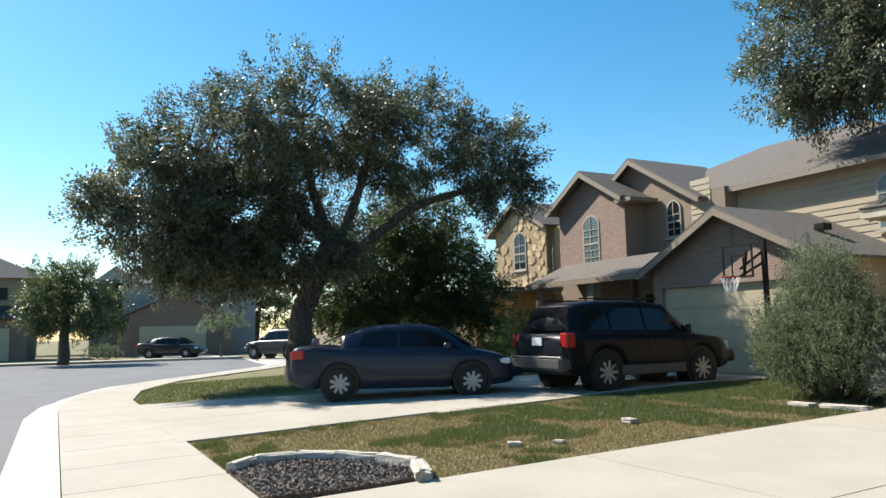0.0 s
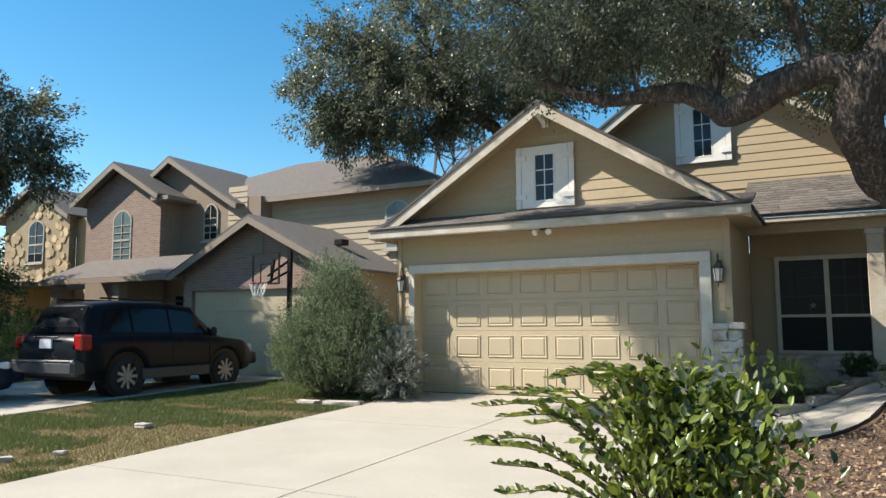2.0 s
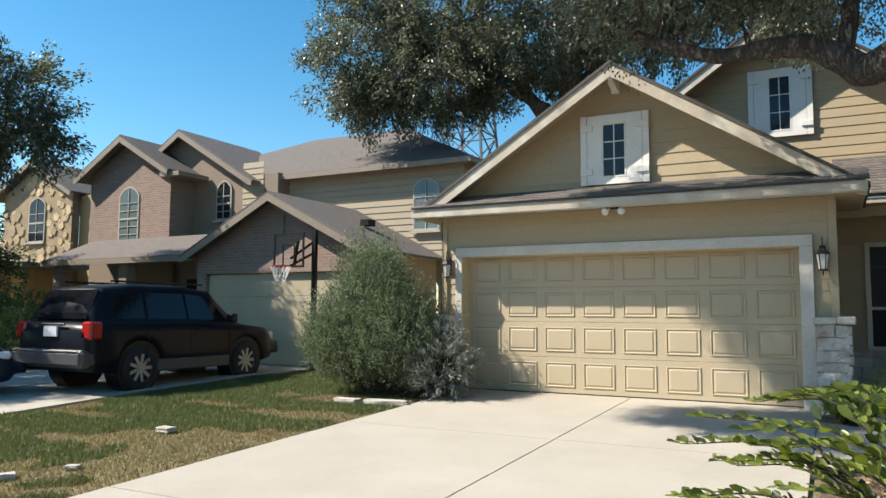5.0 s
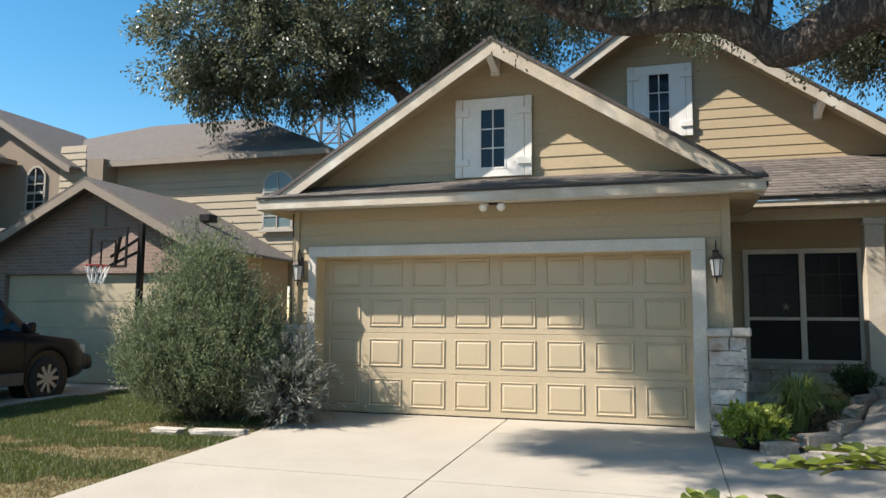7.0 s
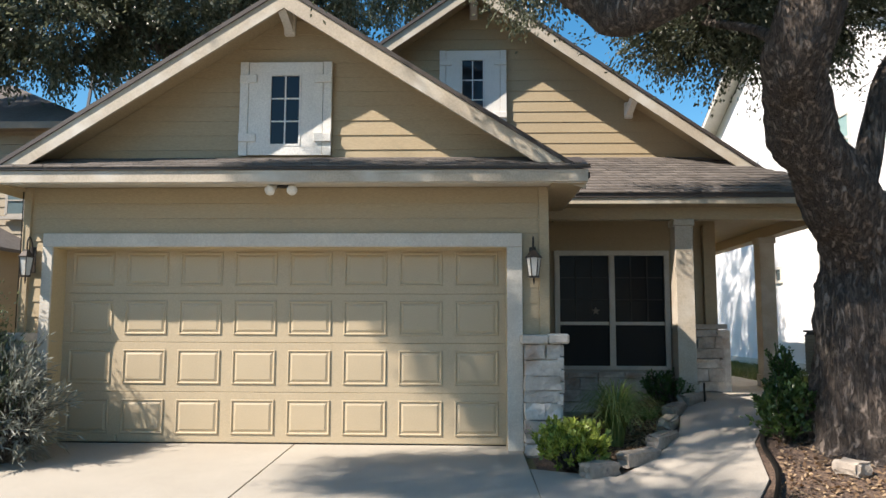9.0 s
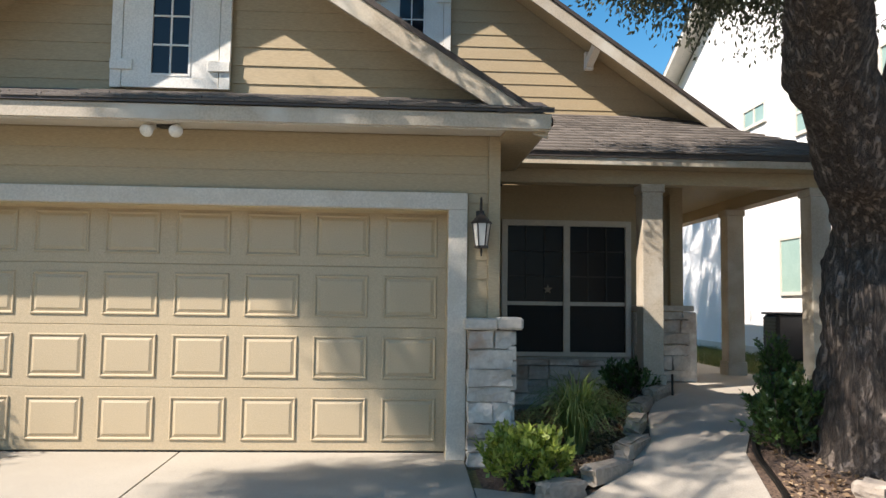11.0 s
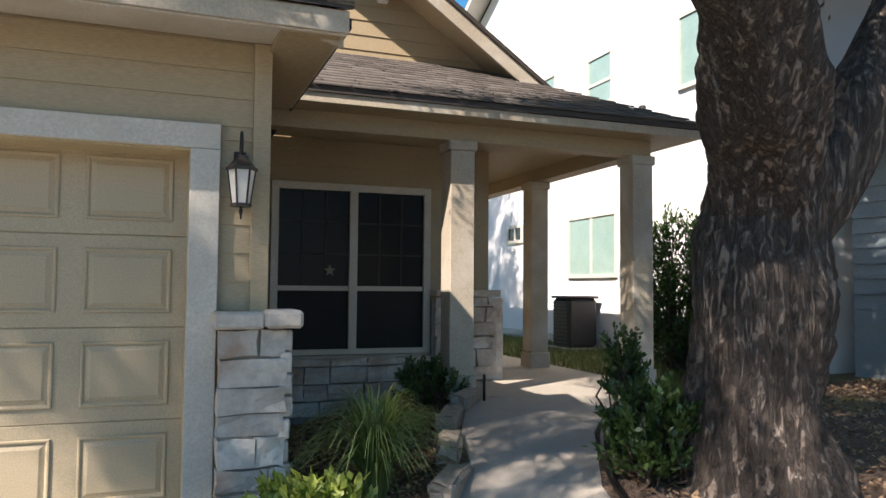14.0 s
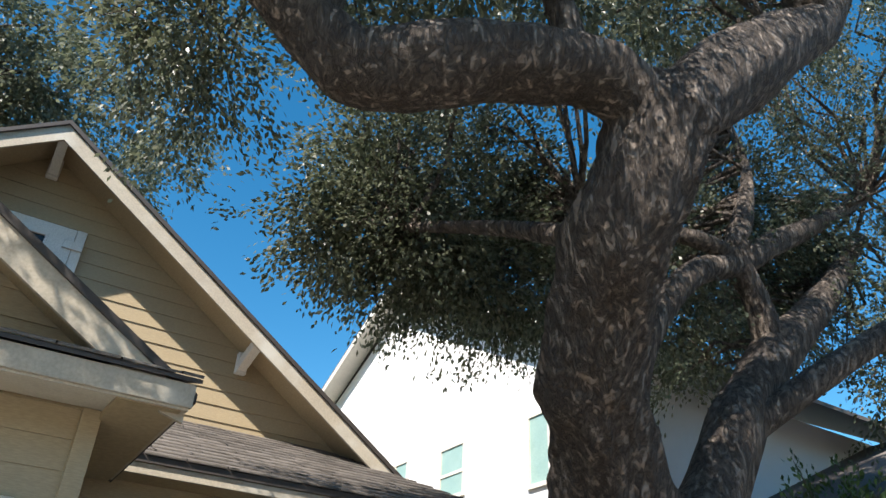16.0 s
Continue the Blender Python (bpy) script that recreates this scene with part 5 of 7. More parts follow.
    for s in (-1, 1):
        wheel(front_ax, s * (f(front_ax, 3) - 0.11), wr, wr, 0.21, t, s)
        wheel(rear_ax, s * (f(rear_ax, 3) - 0.11), wr, wr, 0.21, t, s)
        for ax in (front_ax, rear_ax):
            bm = bmesh.new()
            tube(bm, [(ax, s * (f(ax, 3) - 0.36), wr + 0.01), (ax, s * (f(ax, 3) - 0.04), wr + 0.01)], [wr + 0.07, wr + 0.07], 24)
            part("wheel_arch", bm, M_BLACK, t)
    return t, f, side_glass


def lens(bm, x0, x1, y0, y1, z0, z1, b=0.02):
    return box(bm, x0, x1, y0, y1, z0, z1, bevel=b)


# sedan (tail at x=0)
SED = [(0.0, 0.38, 0.92, 0.70, 0.92, 0.5), (0.10, 0.28, 1.02, 0.80, 1.02, 0.5), (0.45, 0.22, 1.05, 0.87, 1.05, 0.5), (0.60, 0.22, 1.04, 0.88, 1.06, 0.60), (1.0, 0.20, 1.00, 0.89, 1.25, 0.59), (1.4, 0.20, 0.98, 0.89, 1.385, 0.58), (1.8, 0.20, 0.96, 0.89, 1.445, 0.60), (2.3, 0.20, 0.94, 0.89, 1.46, 0.61), (2.7, 0.20, 0.94, 0.89, 1.43, 0.61), (3.05, 0.20, 0.93, 0.89, 1.33, 0.60), (3.65, 0.20, 0.92, 0.88, 0.96, 0.62), (3.75, 0.20, 0.91, 0.88, 0.91, 0.6), (4.18, 0.24, 0.81, 0.82, 0.81, 0.5), (4.38, 0.28, 0.68, 0.74, 0.68, 0.5), (4.46, 0.38, 0.56, 0.62, 0.56, 0.4)]
SUV = [(0.0, 0.48, 0.98, 0.80, 0.98, 0.5), (0.06, 0.36, 1.10, 0.86, 1.12, 0.66), (0.16, 0.34, 1.12, 0.89, 1.30, 0.68), (0.42, 0.32, 1.12, 0.91, 1.70, 0.64), (1.0, 0.30, 1.12, 0.91, 1.76, 0.65), (2.1, 0.30, 1.10, 0.91, 1.76, 0.66), (2.7, 0.30, 1.09, 0.91, 1.70, 0.65), (3.35, 0.30, 1.07, 0.90, 1.12, 0.66), (3.45, 0.30, 1.06, 0.90, 1.06, 0.6), (4.1, 0.34, 0.99, 0.86, 0.99, 0.5), (4.31, 0.38, 0.90, 0.80, 0.90, 0.5), (4.41, 0.45, 0.72, 0.74, 0.72, 0.4)]


def rear_light(t, pts, mat, name="tail_lamp", label=""):
    bm = bmesh.new()
    prism(bm, pts, (0.05, 0, 0))
    part(name, bm, mat, t, label)


def finish_sedan(t, f, glass):
    glass(1.35, 2.12, 1.42, 2.10)
    glass(2.17, 3.35, 2.16, 2.95)
    for s in (-1, 1):
        part("tail_lamp", boxes((0.02, 0.30, s * 0.56 if s > 0 else -0.87, 0.87 if s > 0 else -0.56, 0.80, 0.96), bevel=0.03), M_REDLAMP, t, "red tail lamp")
        part("headlamp", boxes((4.04, 4.36, 0.52 if s > 0 else -0.82, 0.82 if s > 0 else -0.52, 0.62, 0.74), bevel=0.03), M_CLEARLAMP, t)
        part("mirror", boxes((3.02, 3.18, 0.92 if s > 0 else -1.08, 1.08 if s > 0 else -0.92, 0.95, 1.07), bevel=0.03), M_CAR1, t)
        for hx in (1.45, 2.45):
            part("door_handle", boxes((hx, hx + 0.2, 0.885 if s > 0 else -0.915, 0.915 if s > 0 else -0.885, 0.86, 0.89), bevel=0.008), M_CAR1, t)
        for hx in (1.28, 2.15, 3.25):
            part("door_seam", boxes((hx, hx + 0.008, 0.889 if s > 0 else -0.8965, 0.8965 if s > 0 else -0.889, 0.30, 0.86)), M_BLACK, t)
    bm = bmesh.new()
    prism(bm, [(0.64, -0.56, 1.09), (0.64, 0.56, 1.09), (1.36, 0.50, 1.385), (1.36, -0.50, 1.385)], (-0.02, 0, 0.02))
    part("rear_window", bm, M_CARGLASS, t)
    bm = bmesh.new()
    prism(bm, [(3.62, -0.60, 0.99), (3.62, 0.60, 0.99), (2.98, 0.52, 1.38), (2.98, -0.52, 1.38)], (0.02, 0, 0.02))
    part("windscreen", bm, M_CARGLASS, t)
    part("number_plate", boxes((-0.02, 0.01, -0.15, 0.15, 0.72, 0.87)), M_PLATE, t)
    part("bumper", boxes((-0.05, 0.2, -0.72, 0.72, 0.38, 0.62), bevel=0.06), M_CAR1, t)


def finish_suv(t, f, glass):
    glass(0.42, 1.12, 0.62, 1.12)
    glass(1.18, 2.02, 1.18, 2.00)
    glass(2.08, 3.05, 2.06, 2.62)
    for s in (-1, 1):
        part("tail_lamp", boxes((0.0, 0.24, 0.70 if s > 0 else -0.925, 0.925 if s > 0 else -0.70, 0.86, 1.14), bevel=0.03), M_REDLAMP, t, "red tail lamp")
        part("headlamp", boxes((4.13, 4.39, 0.50 if s > 0 else -0.80, 0.80 if s > 0 else -0.50, 0.74, 0.90), bevel=0.03), M_CLEARLAMP, t)
        part("mirror", boxes((2.86, 3.0, 0.93 if s > 0 else -1.13, 1.13 if s > 0 else -0.93, 1.10, 1.27), bevel=0.03), M_CAR2, t)
        for hx in (1.30, 2.20):
            part("door_handle", boxes((hx, hx + 0.2, 0.905 if s > 0 else -0.935, 0.935 if s > 0 else -0.905, 0.98, 1.01), bevel=0.008), M_CAR2, t)
        for hx in (1.12, 2.05, 3.0):
            part("door_seam", boxes((hx, hx + 0.008, 0.909 if s > 0 else -0.9165, 0.9165 if s > 0 else -0.909, 0.42, 1.06)), M_BLACK, t)
        part("sill_cladding", boxes((1.32, 3.0, 0.85 if s > 0 else -0.935, 0.935 if s > 0 else -0.85, 0.30, 0.50), bevel=0.02), M_CLAD, t)
        part("roof_rail", boxes((0.6, 2.6, 0.56 if s > 0 else -0.59, 0.59 if s > 0 else -0.56, 1.78, 1.815), bevel=0.01), M_BLACK, t)
    bm = bmesh.new()
    prism(bm, [(0.13, -0.66, 1.17), (0.13, 0.66, 1.17), (0.38, 0.60, 1.64), (0.38, -0.60, 1.64)], (-0.02, 0, 0.012))
    part("rear_window", bm, M_CARGLASS, t)
    bm = bmesh.new()
    prism(bm, [(3.32, -0.62, 1.15), (3.32, 0.62, 1.15), (2.74, 0.54, 1.64), (2.74, -0.54, 1.64)], (0.02, 0, 0.02))
    part("windscreen", bm, M_CARGLASS, t)
    part("number_plate", boxes((-0.03, 0.0, -0.16, 0.16, 0.90, 1.06)), M_PLATE, t)
    part("plate_trim", boxes((-0.035, -0.001, -0.34, 0.34, 1.07, 1.11), bevel=0.008), M_CHROME, t)
    part("bumper", boxes((-0.12, 0.22, -0.88, 0.88, 0.42, 0.70), bevel=0.06), M_CLAD, t)
    part("bumper_strip", boxes((-0.128, -0.10, -0.80, 0.80, 0.66, 0.69), bevel=0.006), M_CHROME, t)
    bm = bmesh.new()
    tube(bm, [(0.20, 0.0, 1.22), (0.10, 0.15, 1.24), (0.12, 0.35, 1.27)], [0.012] * 3, 5)
    part("wiper", bm, M_BLACK, t)


t, f, glass = car((-8.72, -7.30, lie(-7.7, -5.2)), 66, "slate-blue saloon car parked on the driveway under the oak", M_CAR1, 4.6, 1.78, 1.46, 2.6, 0.31, SED, 0.98)
finish_sedan(t, f, glass)
t, f, glass = car((-5.82, -3.26, -0.085), 90, "dark grey sport utility vehicle parked before the brick garage", M_CAR2, 4.6, 1.84, 1.76, 2.5, 0.37, SUV, 1.0)
finish_suv(t, f, glass)
t, f, glass = car((-50.5, -6.3, -0.30), 60, "black saloon car parked on a far driveway", M_CAR3, 4.6, 1.78, 1.46, 2.6, 0.31, SED, 0.98, group="far parked cars")
finish_sedan(t, f, glass)
t, f, glass = car((-37.0, 1.9, -0.27), 215, "black pickup-like vehicle parked on a far driveway", M_CAR3, 4.6, 1.84, 1.76, 2.69, 0.37, SUV, 1.0, group="far parked cars")
finish_suv(t, f, glass)


# ---- trees ----
def oak(name, at, label, limbs, blobs, leaf, rng_seed, n_leaves, leaf_len, bark=M_BARK, twig_n=260, seg=12, drape=0.25, spray=0.20, rough=0.2, per=64):
    """limbs: lists of (point, radius); the first is the trunk. blobs: (centre, radii, weight) that the crown fills."""
    rng = np.random.default_rng(rng_seed)
    t = thing(name, at, label, "tree")
    t.matrix_world = Matrix.Identity(4)
    # parts are built in world places
    limb_pts = []
    for i, limb in enumerate(limbs):
        pts, rad = smooth_path([p for p, r in limb], [r for p, r in limb], 16 if limb[0][1] > 0.5 else 7)
        bm = bmesh.new()
        big = rad[0] > 0.2
        tube(bm, pts, rad, 110 if rad[0] > 0.5 else 28 if big else seg, rough=rough if rad[0] > 0.05 else 0.0)
        part("trunk" if i == 0 else "limb", bm, bark, t, smooth=True)
        limb_pts += [np.array(p) for p in pts[len(pts) // 3:]]
    limb_pts = np.array(limb_pts)
    W = np.array([b[2] for b in blobs], dtype=float)
    W /= W.sum()
    nclump = n_leaves // per
    which = rng.choice(len(blobs), size=nclump, p=W)
    C = np.array([b[0] for b in blobs])[which]
    R = np.array([b[1] for b in blobs])[which]
    u = rng.normal(size=(nclump, 3))
    u /= np.linalg.norm(u, axis=1)[:, None]
    r = rng.uniform(0.25, 1.0, nclump) ** 0.5
    cc = C + u * R * r[:, None]
    # sprays: leaves strewn along short drooping twigs
    tw = rng.normal(size=(nclump, 3)) * 0.8 + u
    tw[:, 2] -= drape * 2
    tw /= np.linalg.norm(tw, axis=1)[:, None]
    sl = rng.uniform(0.6, 1.8, nclump) * spray * 2
    s = rng.uniform(0, 1, (nclump, per))
    pos = cc[:, None, :] + tw[:, None, :] * (s * sl[:, None])[:, :, None] + rng.normal(size=(nclump, per, 3)) * spray * 0.33
    along = np.repeat(tw, per, axis=0)
    leaf_mesh("crown", pos.reshape(-1, 3), leaf_len, leaf_len * 0.5, leaf, t, rng, along=along, droop=0.2, kind="stuff")
    # twigs from the limbs to some of the clumps
    bm = bmesh.new()
    pick = rng.choice(nclump, size=min(twig_n, nclump), replace=False)
    for i in pick:
        p = cc[i]
        d = np.linalg.norm(limb_pts - p, axis=1)
        q = limb_pts[int(np.argmin(d))]
        L = float(d.min())
        if L < 0.1 or L > 3.0:
            continue
        mid = (p + q) / 2 + rng.normal(size=3) * 0.12 * L + np.array((0, 0, 0.08 * L))
        mid2 = (p * 0.75 + q * 0.25) + rng.normal(size=3) * 0.06 * L
        rr = 0.008 + 0.011 * L
        tube(bm, [Vector(q), Vector((q + mid) / 2 + rng.normal(size=3) * 0.04 * L), Vector(mid), Vector(mid2), Vector(p), Vector(p + tw[i] * sl[i])], [rr, rr * 0.85, rr * 0.7, rr * 0.45, 0.006, 0.003], 5, cap=False)
    part("branch_network", bm, bark, t, smooth=True)
    tagged(t.children[-1], kind="stuff")
    return t


T = (8.05, -1.25)
oak("oak_tree", (T[0], T[1], 0.3), "massive gnarled live oak beside the walkway, limbs arching over the garage",
    [[((8.0, -1.25, -0.1), 0.74), ((7.98, -1.25, 0.25), 0.52), ((7.95, -1.27, 0.6), 0.40), ((7.94, -1.28, 0.95), 0.365), ((7.96, -1.30, 1.35), 0.37), ((8.02, -1.33, 1.8), 0.34), ((7.84, -1.50, 2.2), 0.32), ((7.45, -1.84, 2.55), 0.275), ((7.14, -2.12, 2.87), 0.26), ((6.98, -2.48, 3.22), 0.25), ((6.96, -2.70, 3.5), 0.25), ((7.02, -2.80, 3.82), 0.27), ((7.08, -2.84, 4.02), 0.22)],
     [((7.05, -2.82, 3.75), 0.17), ((6.70, -2.80, 3.96), 0.19), ((6.40, -2.74, 3.90), 0.18), ((6.11, -2.65, 3.83), 0.175), ((5.80, -2.55, 3.70), 0.175), ((5.60, -2.46, 3.67), 0.165), ((5.40, -2.40, 3.84), 0.145), ((5.10, -2.42, 4.02), 0.12), ((4.73, -2.45, 4.05), 0.10), ((4.2, -2.45, 4.05), 0.085), ((3.6, -2.5, 4.28), 0.065), ((3.0, -2.6, 4.6), 0.04)],
     [((7.02, -2.80, 3.80), 0.2), ((7.30, -2.84, 4.12), 0.23), ((7.65, -2.86, 4.5), 0.23), ((8.1, -2.88, 4.95), 0.21), ((8.66, -2.9, 5.5), 0.19), ((9.2, -2.95, 6.6), 0.14), ((9.3, -3.0, 7.8), 0.09)],
     [((8.10, -1.35, 1.75), 0.30), ((8.40, -1.40, 2.15), 0.28), ((8.62, -1.43, 2.48), 0.23), ((8.92, -1.45, 2.95), 0.185), ((9.24, -1.45, 3.4), 0.175), ((9.85, -1.40, 3.98), 0.17), ((10.8, -1.3, 4.74), 0.14), ((12.0, -1.2, 5.9), 0.08)],
     [((9.75, -1.4, 3.85), 0.12), ((9.62, -1.42, 4.3), 0.10), ((9.5, -1.4, 4.7), 0.105), ((9.75, -1.38, 5.2), 0.08), ((10.07, -1.3, 5.9), 0.05), ((10.1, -1.2, 6.6), 0.03)],
     [((7.95, -1.45, 2.3), 0.10), ((8.12, -1.42, 3.1), 0.11), ((8.33, -1.42, 3.64), 0.11), ((8.9, -1.42, 4.3), 0.105), ((9.5, -1.4, 4.62), 0.11), ((10.1, -1.4, 5.05), 0.11), ((10.8, -1.35, 5.5), 0.10), ((12.5, -1.2, 6.7), 0.06)],
     [((9.55, -1.4, 4.65), 0.08), ((9.15, -1.42, 4.68), 0.075), ((8.77, -1.3, 4.72), 0.06), ((8.3, -0.9, 5.0), 0.035)],
     [((9.0, -1.45, 3.05), 0.11), ((9.7, -1.8, 3.6), 0.10), ((10.7, -2.2, 4.3), 0.08), ((12.2, -2.5, 5.2), 0.05)],
     [((5.42, -2.40, 3.84), 0.10), ((5.5, -2.3, 4.4), 0.08), ((5.4, -1.9, 5.2), 0.06), ((4.9, -1.4, 5.9), 0.035)],
     [((6.55, -2.78, 3.95), 0.09), ((6.3, -2.8, 4.9), 0.07), ((6.0, -2.9, 6.3), 0.04)],
     [((7.0, -2.5, 3.3), 0.07), ((7.05, -1.6, 3.9), 0.05), ((6.9, -0.4, 4.5), 0.03)],
     # high limb out of view, added to carry the shadow-casting clumps
     [((8.6, -2.9, 5.4), 0.15), ((7.6, -3.3, 6.5), 0.14), ((5.0, -3.6, 7.3), 0.12), ((2.2, -4.0, 7.9), 0.10), ((-0.3, -4.3, 7.9), 0.08), ((-2.3, -4.5, 7.8), 0.04)]],
    [((5.3, -2.6, 5.05), (1.6, 1.1, 0.45), 0.65), ((3.6, -2.6, 5.05), (1.2, 1.0, 0.5), 0.5), ((7.0, -2.2, 6.3), (1.9, 1.5, 0.7), 1.0), ((5.15, -0.75, 5.15), (0.45, 0.4, 0.32), 0.22), ((5.3, 0.0, 5.05), (0.16, 0.22, 0.16), 0.03),
     ((7.05, -0.05, 4.72), (0.82, 0.52, 0.36), 0.65), ((8.0, 0.0, 4.72), (0.9, 0.6, 0.45), 0.75), ((7.5, 0.0, 5.45), (1.1, 0.7, 0.55), 0.95), ((9.4, -0.3, 5.3), (0.7, 0.6, 0.5), 0.4),
     ((10.8, 0.0, 5.8), (1.7, 1.3, 1.0), 1.6), ((12.5, -0.8, 6.3), (2.0, 1.8, 1.2), 0.8), ((10.2, -2.0, 8.2), (2.5, 1.8, 0.9), 1.4), ((12.2, -1.8, 4.4), (1.2, 1.1, 0.7), 0.5), ((9.8, -0.6, 4.6), (0.8, 0.8, 0.7), 0.25),
     # high clumps added mainly to shade the garage door, driveway and walkway
     ((4.4, -3.3, 7.4), (1.8, 1.2, 0.5), 0.3), ((-1.55, -3.6, 7.7), (0.68, 0.5, 0.35), 0.55), ((-2.9, -5.4, 7.8), (1.0, 0.8, 0.35), 1.1), ((-1.6, -6.5, 7.9), (1.0, 0.5, 0.3), 0.35), ((-0.2, -4.1, 7.8), (1.1, 1.0, 0.35), 0.4), ((1.6, -4.9, 7.9), (1.2, 0.9, 0.4), 0.22)],
    L_OAK, 5, 330000, 0.056, twig_n=560, per=84)

oak("oak_tree", (-0.9, 7.0, 0), "large live oak rising behind the garage roof",
    [[((-0.6, 6.6, -0.1), 0.40), ((-0.6, 6.5, 2.5), 0.34), ((-0.5, 6.4, 5.0), 0.28), ((-0.2, 6.2, 7.0), 0.24), ((0.3, 6.2, 9.0), 0.15)],
     [((-0.5, 6.4, 5.4), 0.2), ((-1.6, 6.0, 7.0), 0.14), ((-3.0, 5.8, 8.6), 0.08)], [((-0.3, 6.3, 6.4), 0.18), ((1.2, 6.0, 7.8), 0.12), ((2.6, 5.8, 9.0), 0.07)],
     [((-0.5, 6.4, 6.0), 0.15), ((-2.2, 5.4, 7.0), 0.09), ((-4.2, 5.2, 8.0), 0.05)]],
    [((-1.2, 6.2, 9.4), (4.6, 2.6, 1.8), 3.0), ((-5.4, 5.4, 8.2), (1.7, 1.8, 1.7), 1.4), ((-3.6, 5.4, 7.2), (1.8, 1.5, 0.9), 1.1), ((-5.4, 5.2, 6.6), (0.6, 0.6, 0.6), 0.2), ((2.2, 6.2, 8.8), (2.6, 2.0, 1.6), 1.4), ((-0.8, 6.0, 7.6), (2.2, 1.6, 0.8), 0.8), ((4.2, 7.0, 9.6), (2.2, 2.0, 1.3), 0.8)],
    L_OAK, 6, 165000, 0.10, twig_n=260, spray=0.30, drape=0.35, per=100)

# the broad oak beyond the saloon car
O = (-14.1, -5.3)
oak("oak_tree", (O[0], O[1], -0.2), "broad spreading live oak on the shaded lawn by the blue saloon",
    [[((-14.6, -5.5, -0.3), 0.42), ((-14.5, -5.5, 0.6), 0.34), ((-14.45, -5.4, 1.8), 0.32), ((-14.2, -5.0, 2.9), 0.30), ((-14.0, -4.7, 3.8), 0.26)],
     [((-14.1, -4.9, 3.2), 0.18), ((-14.0, -4.3, 4.2), 0.16), ((-13.8, -3.8, 5.6), 0.12), ((-13.5, -3.5, 7.2), 0.07)],
     [((-14.0, -4.7, 3.7), 0.2), ((-14.0, -5.6, 4.6), 0.15), ((-13.9, -7.0, 5.4), 0.11), ((-13.8, -8.8, 6.2), 0.06)],
     [((-14.0, -4.6, 3.0), 0.19), ((-13.7, -3.4, 4.0), 0.15), ((-13.3, -2.2, 4.9), 0.12), ((-12.6, -0.9, 5.3), 0.09), ((-12.0, 0.2, 5.6), 0.05)],
     [((-14.0, -4.7, 3.8), 0.17), ((-14.3, -5.2, 5.5), 0.13), ((-14.0, -5.6, 7.4), 0.08)],
     [((-14.2, -5.1, 2.6), 0.14), ((-14.4, -6.8, 3.4), 0.10), ((-14.6, -8.8, 4.0), 0.06)]],
    [((-14.0, -5.2, 7.5), (2.2, 3.2, 1.2), 2.2), ((-13.9, -7.6, 6.2), (2.0, 2.4, 1.1), 1.6), ((-14.2, -9.4, 5.1), (1.6, 1.7, 1.1), 1.0), ((-14.8, -8.0, 3.3), (1.3, 2.0, 0.7), 1.5), ((-14.3, -9.4, 4.2), (1.4, 1.9, 1.0), 1.0), ((-13.4, -2.6, 7.0), (2.0, 2.0, 1.4), 1.6), ((-12.2, -0.5, 6.2), (1.3, 1.2, 1.2), 1.0),
     ((-14.6, -7.4, 4.6), (1.8, 2.0, 1.0), 1.9), ((-14.6, -6.0, 3.4), (1.6, 2.8, 0.7), 1.8), ((-15.5, -3.8, 5.8), (1.6, 2.6, 1.2), 0.9), ((-11.8, -0.1, 5.2), (0.9, 0.8, 0.6), 0.4)],
    L_OAK, 7, 190000, 0.11, twig_n=380, spray=0.30, drape=0.1, per=110)

# darker trees standing behind it
oak("oak_tree", (-19.5, -1.0, 0), "dense dark tree behind the broad oak", [[((-17.5, -1.4, -0.2), 0.28), ((-17.5, -1.4, 1.5), 0.22), ((-17.3, -1.2, 3.0), 0.16)], [((-17.4, -1.3, 2.0), 0.1), ((-17.0, -0.2, 3.4), 0.06)]],
    [((-17.0, -3.2, 2.4), (1.2, 1.6, 1.2), 0.9), ((-17.3, -1.8, 1.6), (1.4, 2.2, 1.2), 1.2), ((-16.9, 1.4, 1.3), (1.2, 1.2, 1.1), 0.8), ((-17.5, -1.6, 3.3), (2.3, 2.4, 1.5), 2), ((-17.2, 0.4, 3.2), (1.9, 1.9, 1.5), 1.6), ((-17.3, -0.4, 4.9), (1.8, 1.8, 1.2), 1.4), ((-16.8, 1.6, 2.6), (1.3, 1.0, 1.1), 0.7)],
    L_OAKFAR, 8, 95000, 0.12, twig_n=80, spray=0.26, drape=0.1)
oak("oak_tree", (-40, -11, -0.3), "round dark tree across the street", [[((-44, -11.2, -0.4), 0.35), ((-44, -11.2, 2.0), 0.25), ((-44, -11, 3.2), 0.15)]],
    [((-44, -11.1, 3.4), (2.2, 2.6, 1.7), 2), ((-44, -9.6, 2.6), (1.6, 1.8, 1.2), 1), ((-44, -12.3, 3.0), (1.6, 1.4, 1.3), 1), ((-44, -11.0, 4.7), (1.5, 1.6, 1.0), 1)],
    L_OAKFAR, 9, 26000, 0.16, twig_n=40, spray=0.35, drape=0.1)
